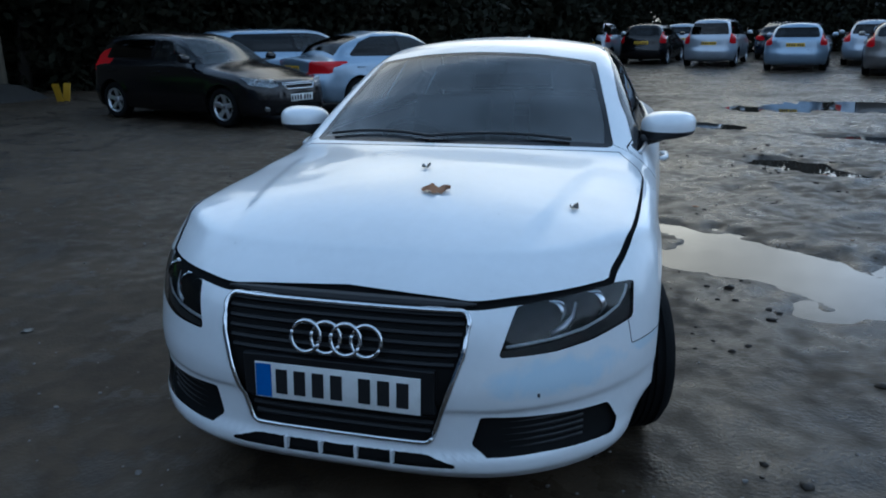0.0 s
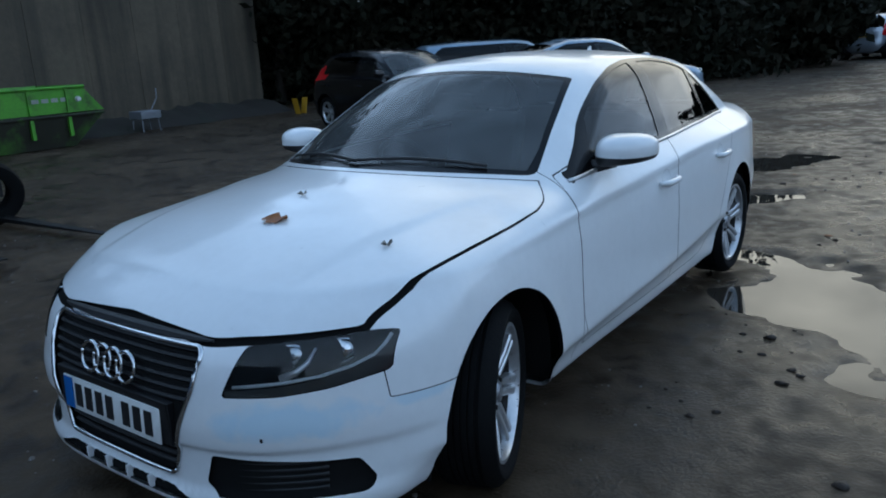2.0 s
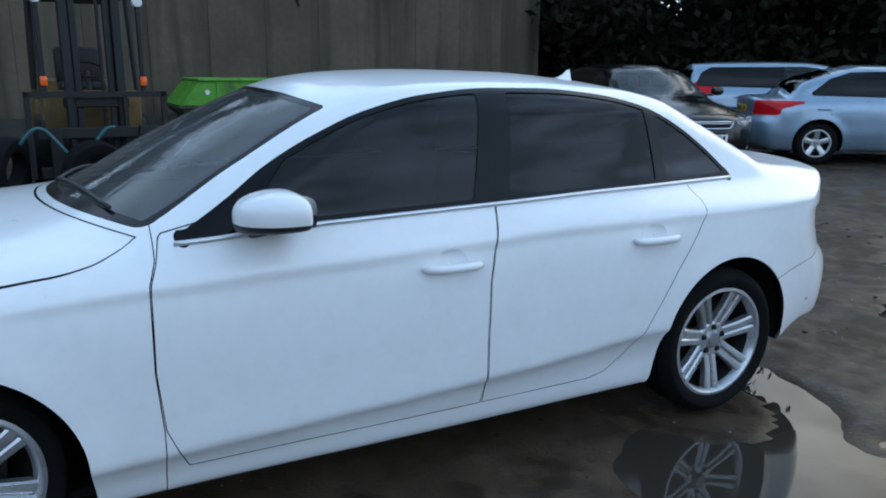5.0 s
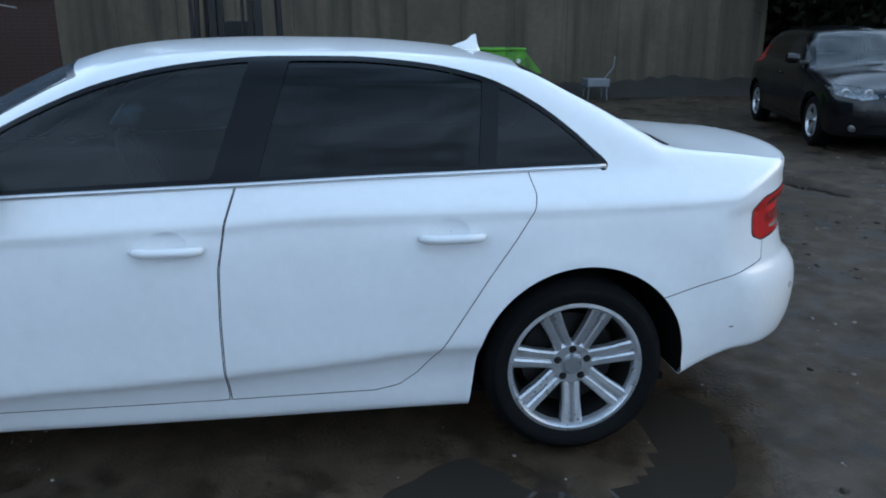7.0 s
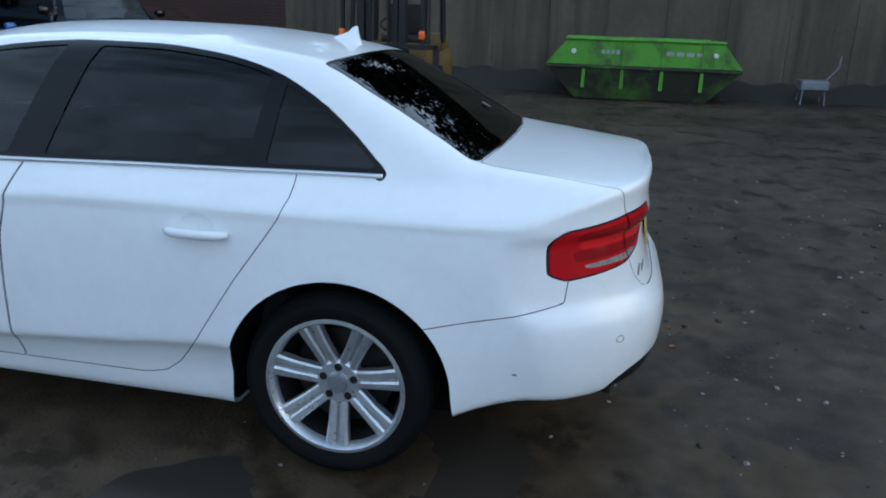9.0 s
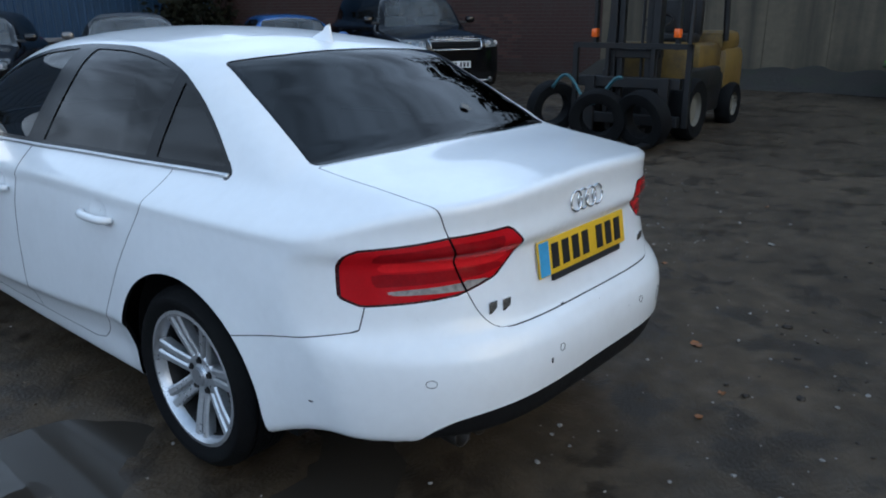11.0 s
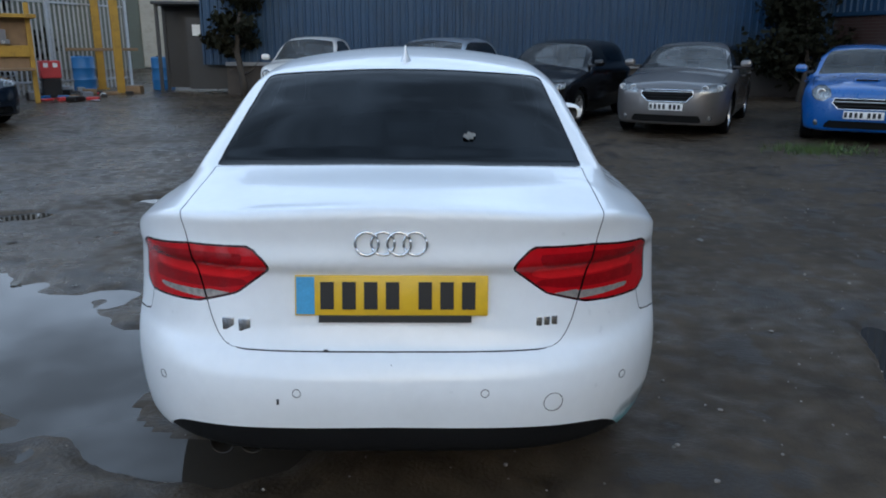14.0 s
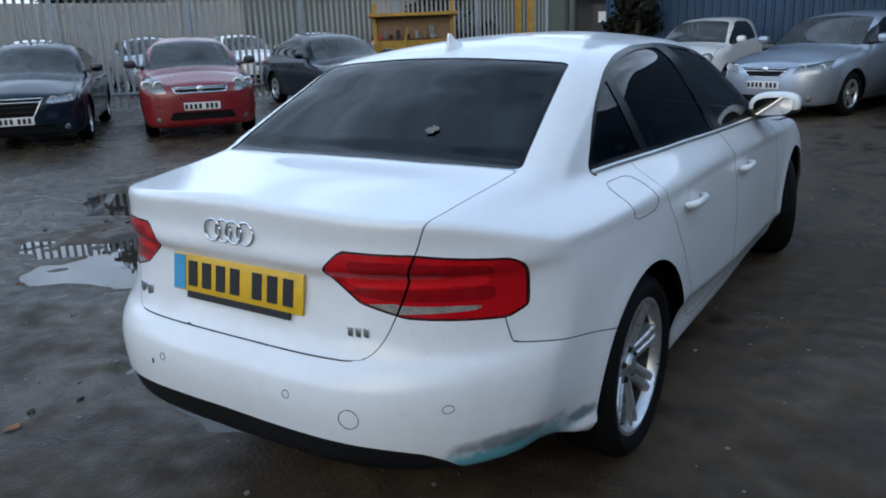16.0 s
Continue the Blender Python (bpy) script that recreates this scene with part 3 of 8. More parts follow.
def plate(parent, name, m, size, mats, face, flag=True, rows=(7,), band="band"):
    """A number plate: backing, coloured band, plain bars for its marks. Faces -y of m."""
    pl = empty(name, m)
    pl.parent = parent
    w, h = size
    auto(solid("backing", box(-w / 2, w / 2, 0, 0.006, -h / 2, h / 2, 0.002), face, pl))
    x0 = -w / 2 + 0.004
    if flag:
        solid("blue_band", box(x0, x0 + 0.05, -0.0025, 0.0, -h / 2 + 0.004, h / 2 - 0.004), mats[band], pl)
        x0 += 0.06
    n = rows[0]
    pitch = (w / 2 - 0.012 - x0) / (n + 0.6)
    x = x0 + pitch * 0.1
    for k in range(n):
        if k == n - 3:
            x += pitch * 0.5
        solid("mark", box(x, x + pitch * 0.62, -0.003, 0.0, -h * 0.34, h * 0.34), mats["ink"], pl)
        x += pitch
    return pl


def rings(r, gap, thick, n=4):
    out = []
    for k in range(n):
        c = (k - (n - 1) / 2) * gap
        pts = [(c + r * math.cos(a), 0.002 * (k % 2), r * math.sin(a)) for a in np.linspace(0, 2 * math.pi, 40, endpoint=False)]
        out.append(tube(pts, thick, 8, True))
    return join(*out)


def build_saloon():
    sh = Shell(SALOON)
    car = empty("saloon_car", label="white four-door saloon car with scuffed bumpers on wet ground", category="car")
    M = CAR
    vt = sh.grid(230, 70, 190)
    v, t = vt
    for wy in (0.897, 3.73):
        under = np.maximum(0.33 - v[:, 2], 0)
        d = np.hypot((v[:, 1] - wy) / (1.025 + 0.3 * under), np.maximum(v[:, 2] - 0.33, 0)) - 0.364
        d = np.where(v[:, 0] > 0.45, d, 1.0)
        _, (v, t) = clip(v, t, d)
    # windscreen, rear window, side windows
    bow = lambda v: v[:, 1] - 0.5 * v[:, 0] ** 2
    screen = [(-0.70, 1.225), (-0.35, 1.225), (0, 1.225), (0.35, 1.225), (0.70, 1.225), (0.56, 1.935), (0.3, 1.965), (0, 1.975), (-0.3, 1.965), (-0.56, 1.935)]
    s = np.where((v[:, 2] > 0.85) & (v[:, 1] < 2.6), poly_dist(screen, v[:, 0], bow(v), 0.03), 1.0)
    glass_f, (v, t) = clip(v, t, s)
    s = poly_dist(screen, glass_f[0][:, 0], bow(glass_f[0]), 0.03) + np.interp(glass_f[0][:, 1], (1.2, 1.35, 1.6, 2.2), (0.03, 0.05, 0.022, 0.03))
    glass_f, frit_f = clip(*glass_f, s)
    back = [(-0.622, 4.118), (-0.3, 4.152), (0, 4.16), (0.3, 4.152), (0.622, 4.118), (0.535, 3.565), (0.3, 3.592), (0, 3.6), (-0.3, 3.592), (-0.535, 3.565)]
    s = np.where((v[:, 2] > 0.98) & (v[:, 1] > 3.2), poly_dist(back, v[:, 0], v[:, 1], 0.025), 1.0)
    glass_r, (v, t) = clip(v, t, s)
    crown_ = pchip([(1.535, 0.95), (1.68, 1.036), (1.84, 1.142), (2.0, 1.224), (2.2, 1.301), (2.44, 1.352), (2.72, 1.373), (2.95, 1.371), (3.2, 1.35), (3.42, 1.303), (3.58, 1.228), (3.72, 1.128), (3.85, 1.008)])
    dlo = [(1.535, 0.948), (1.88, 0.972), (2.23, 0.983), (2.6, 0.992), (3.16, 1.003), (3.85, 1.006)] + [(float(q), float(crown_(q))) for q in np.linspace(3.84, 1.56, 44)]
    s = np.where(v[:, 0] > 0.4, poly_dist(dlo, v[:, 1], v[:, 2], 0.018), 1.0)
    side, (v, t) = clip(v, t, s)
    rest = (v, t)
    lamps = [(0.47, 0.57), (0.508, 0.700), (0.62, 0.713), (0.775, 0.719), (0.823, 0.712), (0.828, 0.61), (0.72, 0.584), (0.62, 0.573)]
    s = np.where(v[:, 1] < 0.7, poly_dist(lamps, v[:, 0], v[:, 2], 0.008), 1.0)
    lamp_f, (v, t) = clip(v, t, s)
    tails = [(0.322, 0.853), (0.385, 0.914), (0.57, 0.908), (0.752, 0.880), (0.776, 0.862), (0.781, 0.740), (0.748, 0.716), (0.55, 0.736), (0.43, 0.772)]
    s = np.where(v[:, 1] > 4.0, poly_dist(tails, v[:, 0], v[:, 2], 0.02), 1.0)
    lamp_r, (v, t) = clip(v, t, s)
    grille = [(-0.388, 0.69), (-0.375, 0.58), (-0.283, 0.305), (0.283, 0.305), (0.375, 0.58), (0.388, 0.69)]
    s = np.where(v[:, 1] < 0.5, poly_dist(grille, v[:, 0], v[:, 2], 0.03), 1.0)
    grille_p, (v, t) = clip(v, t, s)
    duct = [(0.40, 0.305), (0.425, 0.392), (0.6, 0.383), (0.77, 0.366), (0.798, 0.3), (0.792, 0.262), (0.6, 0.27), (0.445, 0.268)]
    s = np.where(v[:, 1] < 0.6, poly_dist(duct, v[:, 0], v[:, 2], 0.012), 1.0)
    duct_p, (v, t) = clip(v, t, s)
    slot = [(-0.36, 0.242), (-0.27, 0.273), (0.27, 0.273), (0.36, 0.242)]
    s = np.where(v[:, 1] < 0.3, poly_dist(slot, v[:, 0], v[:, 2], 0.006), 1.0)
    slot_p, (v, t) = clip(v, t, s)
    gap = 0.0016

    def panel(field_of, g=gap):
        nonlocal v, t
        s = field_of(v)
        g = g(v) if callable(g) else g
        ins, _ = clip(v, t, s + g)
        _, (v, t) = clip(v, t, s - g)
        return ins

    hood_x = pchip([(0.0, 0.9), (0.3, 0.775), (0.365, 0.758), (0.48, 0.785), (0.62, 0.812), (0.84, 0.823), (1.06, 0.827), (1.215, 0.828), (1.32, 0.81), (1.39, 0.772), (1.45, 0.725), (1.8, 0.6)])
    hood_z = pchip([(0, 0.722), (0.3, 0.708), (0.385, 0.702), (0.5, 0.711), (0.78, 0.724), (1, 0.73)])
    hood_b = lambda x: 1.19 + 0.5 * x * x
    hood = panel(lambda v: np.maximum.reduce([v[:, 0] - hood_x(v[:, 1]), hood_z(v[:, 0]) - v[:, 2], (v[:, 1] - hood_b(v[:, 0])) * 0.9]), lambda v: np.interp(v[:, 1], (0.05, 0.35, 0.6, 1.0, 1.3), (0.011, 0.0095, 0.0075, 0.0055, 0.003)))
    lid_x = pchip([(0.55, 0.36), (0.615, 0.38), (0.632, 0.455), (0.68, 0.5), (0.739, 0.523), (0.9, 0.572), (0.97, 0.592), (1.06, 0.622)])
    lid = panel(lambda v: np.maximum.reduce([v[:, 0] - lid_x(v[:, 2]), 0.628 - v[:, 2], 4.122 - v[:, 1] + 0.042 * (1 - (v[:, 0] / 0.62) ** 2)]))
    bump_f = panel(lambda v: np.where(v[:, 1] < 1.2, poly_dist([(-0.6, 0.02), (0.75, 0.02), (0.75, 0.520), (0.53, 0.524), (0.367, 0.531), (0.365, 0.77), (-0.6, 0.77)], v[:, 1], v[:, 2]), 1.0))
    bump_r = panel(lambda v: np.where(v[:, 1] > 3.5, poly_dist([(3.75, 0.02), (3.75, 0.51), (4.02, 0.568), (4.17, 0.6), (4.345, 0.633), (4.43, 0.65), (4.445, 0.80), (5.4, 0.80), (5.4, 0.02)], v[:, 1], v[:, 2]), 1.0))
    door_f = panel(lambda v: np.where(v[:, 0] > 0.4, poly_dist([(1.508, 0.965), (1.49, 0.9), (1.467, 0.845), (1.46, 0.6), (1.475, 0.42), (1.535, 0.275), (2.54, 0.275), (2.535, 0.4), (2.535, 0.55), (2.543, 0.738), (2.57, 0.88), (2.604, 0.99), (2.62, 1.1), (2.0, 1.1)], v[:, 1], v[:, 2]), 1.0))
    door_r = panel(lambda v: np.where(v[:, 0] > 0.4, poly_dist([(2.66, 1.1), (2.608, 0.99), (2.574, 0.88), (2.547, 0.738), (2.54, 0.55), (2.54, 0.4), (2.545, 0.275), (3.02, 0.275), (3.1, 0.292), (3.16, 0.335), (3.245, 0.435), (3.395, 0.665), (3.5, 0.81), (3.55, 0.885), (3.566, 0.935), (3.556, 0.997), (3.54, 1.1)], v[:, 1], v[:, 2]), 1.0))
    wing = panel(lambda v: np.where(v[:, 0] > 0.3, poly_dist([(-0.5, 0.0), (1.47, 0.0), (1.47, 0.42), (1.457, 0.6), (1.463, 0.845), (1.487, 0.905), (1.5, 1.1), (-0.5, 1.1)], v[:, 1], v[:, 2]), 1.0))
    dz = pchip([(0, 0.425), (0.3, 0.421), (0.5, 0.41), (0.6, 0.393), (0.65, 0.365), (0.69, 0.3), (0.72, 0.1)])
    rv, rt = bump_r
    sd = np.where(rv[:, 1] > 4.2, rv[:, 2] - dz(np.abs(rv[:, 0])), 1.0)
    valance, bump_r = clip(rv, rt, sd)
    valance = pushed(valance, -0.006)
    paint = M["paint"]
    shell = skin("body_shell", *mirrored(v, t), paint, car, "white painted steel body shell")
    skin("bonnet", *mirrored(*hood), paint, car)
    skin("boot_lid", *mirrored(*lid), paint, car)
    fb = skin("front_bumper", *mirrored(*bump_f), M["paint_front"], car, "white bumper with a pale blue scuff")
    # the rear bumper, dented at its right corner
    bv, bt = mirrored(*bump_r)
    d = np.exp(-(((bv[:, 0] + 0.80) / 0.13) ** 2 + ((bv[:, 1] - 4.34) / 0.22) ** 2 + ((bv[:, 2] - 0.325) / 0.055) ** 2))
    bv[:, 0] += 0.012 * d
    bv[:, 1] -= 0.008 * d
    ridge = np.exp(-(((bv[:, 0] + 0.78) / 0.12) ** 2 + ((bv[:, 2] - 0.27 + (bv[:, 0] + 0.78) * 0.3) / 0.018) ** 2)) * (bv[:, 1] > 4.1)
    bv[:, 0] -= 0.014 * ridge
    rb = skin("rear_bumper", bv, bt, M["paint_rear"], car, "white bumper dented and scraped teal at one corner")
    # hollows behind the door handles
    for yy, zz, which in ((2.395, 0.820, 0), (3.275, 0.830, 1)):
        dv, dt = (door_f, door_r)[which]
        _, left_over = clip(dv, dt, (np.hypot((dv[:, 1] - yy) / 0.062, (dv[:, 2] - zz) / 0.042) - 1) * 0.042)
        if which:
            door_r = left_over
        else:
            door_f = left_over
    for sgn in (0, 1):
        fl = flip if sgn else (lambda q: q)
        skin("front_wing", *fl(wing), paint, car)
        d1 = skin("front_door", *fl(door_f), paint, car)
        d2 = skin("rear_door", *fl(door_r), paint, car)
        # windows
        sv, st = side
        hem = lambda q: poly_dist(dlo, q[:, 1], q[:, 2], 0.018) + 0.016
        f_ = np.maximum.reduce([hem(sv), 1.745 + (sv[:, 2] - 0.988) * 0.9 - sv[:, 1], sv[:, 1] - 2.528 - (sv[:, 2] - 1.005) * 0.34])
        gl1, (sv, st) = clip(sv, st, f_)
        f_ = np.maximum.reduce([hem(sv), 2.672 + (sv[:, 2] - 1.008) * 0.3 - sv[:, 1], sv[:, 1] - 3.388 - (sv[:, 2] - 1.018) * 0.12])
        gl2, (sv, st) = clip(sv, st, f_)
        gl3, (sv, st) = clip(sv, st, np.maximum(hem(sv), 3.448 + (sv[:, 2] - 1.018) * 0.12 - sv[:, 1]))
        skin("window_surround", *fl((sv, st)), M["gloss_black"], car, "gloss black pillars and seals")
        for nm, g, pa, mt in (("window_pane", gl1, d1, M["tint_light"]), ("window_pane", gl2, d2, M["tint_dark"]), ("quarter_window", gl3, car, M["tint_dark"])):
            o = skin(nm, *fl(pushed(g, -0.004)), mt, pa)
            o.visible_shadow = False
        # chrome strip under the windows and round their rear edge
        ys = np.linspace(1.545, 3.835, 70)
        zs = pchip([(1.53, 0.942), (1.88, 0.967), (2.23, 0.978), (2.6, 0.987), (3.16, 0.998), (3.85, 1.001)])(ys)
        strip = np.stack([on_side(sh, ys, zs) + 0.004, ys, zs], -1)
        skin("chrome_strip", *fl(tube(strip, 0.0085, 8)), M["chrome_soft"], car)
        # door handles
        for y0, pa in ((2.29, d1), (3.17, d2)):
            zz = 0.806 if y0 < 3 else 0.816
            ys = np.linspace(y0, y0 + 0.215, 14)
            xs = on_side(sh, ys, zz + 0 * ys)
            off = np.array([0.006, 0.02, 0.03, 0.034, 0.036, 0.037, 0.037, 0.037, 0.037, 0.036, 0.035, 0.032, 0.024, 0.008])
            path = np.stack([xs + off, ys, zz + 0 * ys], -1)
            hv, ht = tube(path, np.array([0.009, 0.013] + [0.0145] * 10 + [0.013, 0.009]), 10)
            hv[:, 2] = zz + (hv[:, 2] - zz) * 1.05
            h = skin("handle", *fl((hv, ht)), paint, pa)
            cup = []
            for r in (1.0, 0.85, 0.6, 0.3, 0.02):
                for a in np.linspace(0, 2 * math.pi, 28, endpoint=False):
                    cup.append((0, 0.063 * r * math.cos(a), 0.043 * r * math.sin(a), (1 - r * r) * 0.009))
            cup = np.array(cup)
            cy, cz = cup[:, 1] + y0 + 0.105, cup[:, 2] + zz + 0.014
            cv = np.stack([on_side(sh, cy, cz) - 0.0005 - cup[:, 3], cy, cz], -1)
            ct = [(i * 28 + k, i * 28 + (k + 1) % 28, (i + 1) * 28 + (k + 1) % 28) for i in range(4) for k in range(28)] + [(i * 28 + k, (i + 1) * 28 + (k + 1) % 28, (i + 1) * 28 + k) for i in range(4) for k in range(28)]
            skin("handle_cup", *fl((cv, np.array(ct))), paint, pa)
        # mirror
        mir = empty("door_mirror")
        mir.parent = car
        bm = bmesh.new()
        bmesh.ops.create_icosphere(bm, subdivisions=4, radius=1)
        for q in bm.verts:
            c = q.co
            px = (abs(c.x) ** 0.72) * (1 if c.x > 0 else -1)
            pz = (abs(c.z) ** 0.72) * (1 if c.z > 0 else -1)
            py = c.y
            py = 0.46 * math.tanh(py / 0.46) if py > 0 else py
            hh = 0.074 * (1 + 0.12 * px * -1) * (1 if pz < 0 else 1.0)
            if pz < -0.55:
                pz = -0.55 - (abs(pz) - 0.55) * 0.35
            q.co = (0.125 * px, 0.125 * py + 0.03 * px * px, hh * pz + 0.012 * px)
        mv = np.array([q.co[:] for q in bm.verts])
        mt = np.array([[q.index for q in f.verts] for f in bm.faces])
        bm.free()
        c = np.array((0.925, 1.815, 1.026))
        low = mv[:, 2] + 0.012
        lowp, upp = clip(mv + c, mt, low)
        skin("mirror_cap", *fl(upp), paint, mir)
        skin("mirror_base", *fl(lowp), M["plastic"], mir)
        a = np.linspace(0, 2 * math.pi, 36, endpoint=False)
        ring = np.stack([np.sign(np.cos(a)) * np.abs(np.cos(a)) ** 0.6 * 0.094, 0 * a, np.sign(np.sin(a)) * np.abs(np.sin(a)) ** 0.6 * 0.045 + 0.01 * np.cos(a)], -1) + c + np.array((0, 0.0875, 0.004))
        gv = np.concatenate([ring, ring.mean(0, keepdims=True)])
        gt = np.array([(k, (k + 1) % 36, 36) for k in range(36)])
        skin("mirror_glass", *fl((gv, gt)), M["mirror"], mir, smooth=False)
        arm = tube([(0.79, 1.76, 0.965), (0.84, 1.77, 0.972), (0.90, 1.785, 0.985)], [0.03, 0.024, 0.02], 10)
        skin("mirror_arm", *fl(arm), M["plastic"], mir)
        # headlamp
        hl = empty("headlamp")
        hl.parent = car
        lens = skin("lens", *fl(lamp_f), M["lens"], hl, "clear lamp cover, slightly hazed")
        lens.visible_shadow = False
        inn = pushed(lamp_f, -0.05)
        skin("housing", *fl(inn), M["lamp_dark"], hl)
        edge = pchip([(0.3, 0.59), (0.487, 0.588), (0.55, 0.593), (0.62, 0.599), (0.69, 0.609), (0.745, 0.625), (0.78, 0.645), (0.795, 0.67), (0.81, 0.72)])
        bez, _ = clip(*lamp_f, lamp_f[0][:, 2] - edge(lamp_f[0][:, 0]))
        skin("bezel", *fl(pushed(bez, -0.014)), M["bezel"], hl, "dull grey lower lamp trim")
        for xx, zz, rr in ((0.60, 0.662, 0.034), (0.705, 0.668, 0.036)):
            yy = float(on_end(sh, xx, zz)[0]) + 0.055
            bowl = lathe([(0.004, 0.03), (rr * 0.5, 0.02), (rr * 0.85, 0.004), (rr, -0.012), (rr + 0.004, -0.012), (rr + 0.004, 0.02)], 28)
            bowl = moved(bowl, Matrix.Translation((xx, yy, zz)) @ Matrix.Rotation(radians(70), 4, "Z"))
            skin("reflector", *fl(bowl), M["chrome"], hl)
        px = np.array([0.487, 0.55, 0.62, 0.69, 0.745, 0.78, 0.795, 0.80])
        pz = np.array([0.592, 0.598, 0.604, 0.614, 0.63, 0.65, 0.675, 0.698])
        py = on_end(sh, px, pz) + np.array([0.02, 0.02, 0.022, 0.024, 0.028, 0.03, 0.03, 0.03])
        skin("light_strip", *fl(tube(np.stack([px, py, pz], -1), 0.0055, 8)), M["strip"], hl)
        px = np.array([0.60, 0.635, 0.655, 0.662]); pz = np.array([0.612, 0.628, 0.65, 0.685])
        py = on_end(sh, px, pz) + 0.03
        skin("fin", *fl(tube(np.stack([px, py, pz], -1), [0.014, 0.012, 0.009, 0.005], 8)), M["chrome_soft"], hl)
        # tail lamp: outer piece on the wing, inner piece on the lid
        tl = empty("tail_lamp")
        tl.parent = car
        tv, tt = lamp_r
        cutx = lambda q: q[:, 0] - lid_x(q[:, 2])
        lid_l, _ = clip(tv, tt, cutx(tv) + 0.003)
        _, wing_l = clip(tv, tt, cutx(tv) - 0.003)
        for piece in (lid_l, wing_l):
            pv, pt = piece
            inside, edge = clip(pv, pt, poly_dist(tails, pv[:, 0], pv[:, 2], 0.02) + 0.0065)
            skin("lens_edge", *fl(edge), M["lens_edge"], tl, "dark red lamp edge")
            pv, pt = inside
            strip_p = [(0.452, 0.772), (0.50, 0.755), (0.53, 0.749), (0.70, 0.749), (0.712, 0.756), (0.68, 0.763), (0.53, 0.771), (0.525, 0.776)]
            clear, (pv, pt) = clip(pv, pt, poly_dist(strip_p, pv[:, 0], pv[:, 2]))
            band = [(0.375, 0.838), (0.43, 0.848), (0.57, 0.846), (0.705, 0.836), (0.725, 0.815), (0.57, 0.816), (0.43, 0.815)]
            glow_, (pv, pt) = clip(pv, pt, poly_dist(band, pv[:, 0], pv[:, 2], 0.012))
            upper = [(0.40, 0.890), (0.57, 0.886), (0.725, 0.866), (0.725, 0.840), (0.57, 0.850), (0.42, 0.852)]
            lower = [(0.40, 0.806), (0.57, 0.811), (0.725, 0.808), (0.72, 0.772), (0.60, 0.778), (0.47, 0.785)]
            for ring_ in (upper, lower):
                dark, (pv, pt) = clip(pv, pt, poly_dist(ring_, pv[:, 0], pv[:, 2], 0.008))
                if len(dark[1]):
                    skin("dark_band", *fl(dark), M["red_dark"], tl, "smoked red inner band")
            skin("lens", *fl((pv, pt)), M["red"], tl, "red lamp cover")
            if len(glow_[1]):
                skin("reflector", *fl(glow_), M["red_glow"], tl, "bright red reflector strip")
            if len(clear[1]):
                skin("reversing_lens", *fl(clear), M["clear"], tl, "clear reversing lamp strip")
        # lower duct with grid and fog lamp
        du = empty("lower_duct")
        du.parent = car
        skin("duct_back", *fl(pushed(duct_p, -0.05)), M["dark"], du)
        for zz in (0.285, 0.305, 0.325, 0.345, 0.365):
            xs = np.linspace(0.425 + (0.32 - zz) * 0.1, 0.70, 14)
            ys = on_end(sh, xs, zz + 0 * xs) + 0.022
            skin("slat", *fl(tube(np.stack([xs, ys, zz + 0 * xs], -1), 0.0045, 6)), M["plastic"], du)
        yy = float(on_end(sh, 0.722, 0.318)[0])
        fog = moved(lathe([(0.0, 0.008), (0.026, 0.0), (0.034, -0.008), (0.038, -0.03)], 24), Matrix.Translation((0.722, yy + 0.04, 0.32)) @ Matrix.Rotation(radians(-55), 4, "Z"))
        skin("fog_lamp", *fl(fog), M["lens_grey"], du)
    # frit, glass in front and behind
    g = skin("windscreen", *mirrored(*pushed(glass_f, -0.003)), M["glass"], car, "clear windscreen glass reflecting the sky")
    g.visible_shadow = False
    skin("windscreen_frit", *mirrored(*pushed(frit_f, -0.002)), M["gloss_black"], car)
    s = poly_dist(back, glass_r[0][:, 0], glass_r[0][:, 1], 0.025) + 0.012
    gr, edge_r = clip(*glass_r, s)
    g = skin("rear_window", *mirrored(*pushed(gr, -0.003)), M["tint_back"], car, "dark tinted rear window")
    g.visible_shadow = False
    skin("rear_window_seal", *mirrored(*pushed(edge_r, -0.003)), M["gloss_black"], car)
    # dark inner shell seen through the gaps
    iv, it = mirrored(*pushed(rest, -0.016))
    skin("inner_shell", iv, it, M["dark"], car)
    # radiator grille
    gr_ = empty("radiator_grille")
    gr_.parent = car
    skin("grille_back", *mirrored(*pushed(grille_p, -0.055)), M["dark"], gr_)
    edge = []
    gp = inset(np.array(grille, float), 0.03)
    for i in range(len(gp)):
        a, b, c = gp[i - 1], gp[i], gp[(i + 1) % len(gp)]
        u, w_ = (b - a) / np.linalg.norm(b - a), (c - b) / np.linalg.norm(c - b)
        n1, n2 = np.array((u[1], -u[0])), np.array((w_[1], -w_[0]))
        if np.cross(np.append(gp[1] - gp[0], 0), np.append(gp[2] - gp[1], 0))[2] < 0:
            n1, n2 = -n1, -n2
        for k in np.linspace(0, 1, 7):
            n = n1 * (1 - k) + n2 * k
            edge.append(b + 0.03 * n / np.linalg.norm(n))
    e = []
    for a, b in zip(edge, edge[1:] + edge[:1]):
        m = max(1, int(np.linalg.norm(b - a) / 0.03))
        e += [a + (b - a) * k / m for k in range(m)]
    e = np.array(e)
    ey = on_end(sh, np.abs(e[:, 0]), e[:, 1])
    skin("chrome_frame", *tube(np.stack([e[:, 0], ey - 0.001, e[:, 1]], -1), 0.0085, 8, True), M["chrome"], gr_)
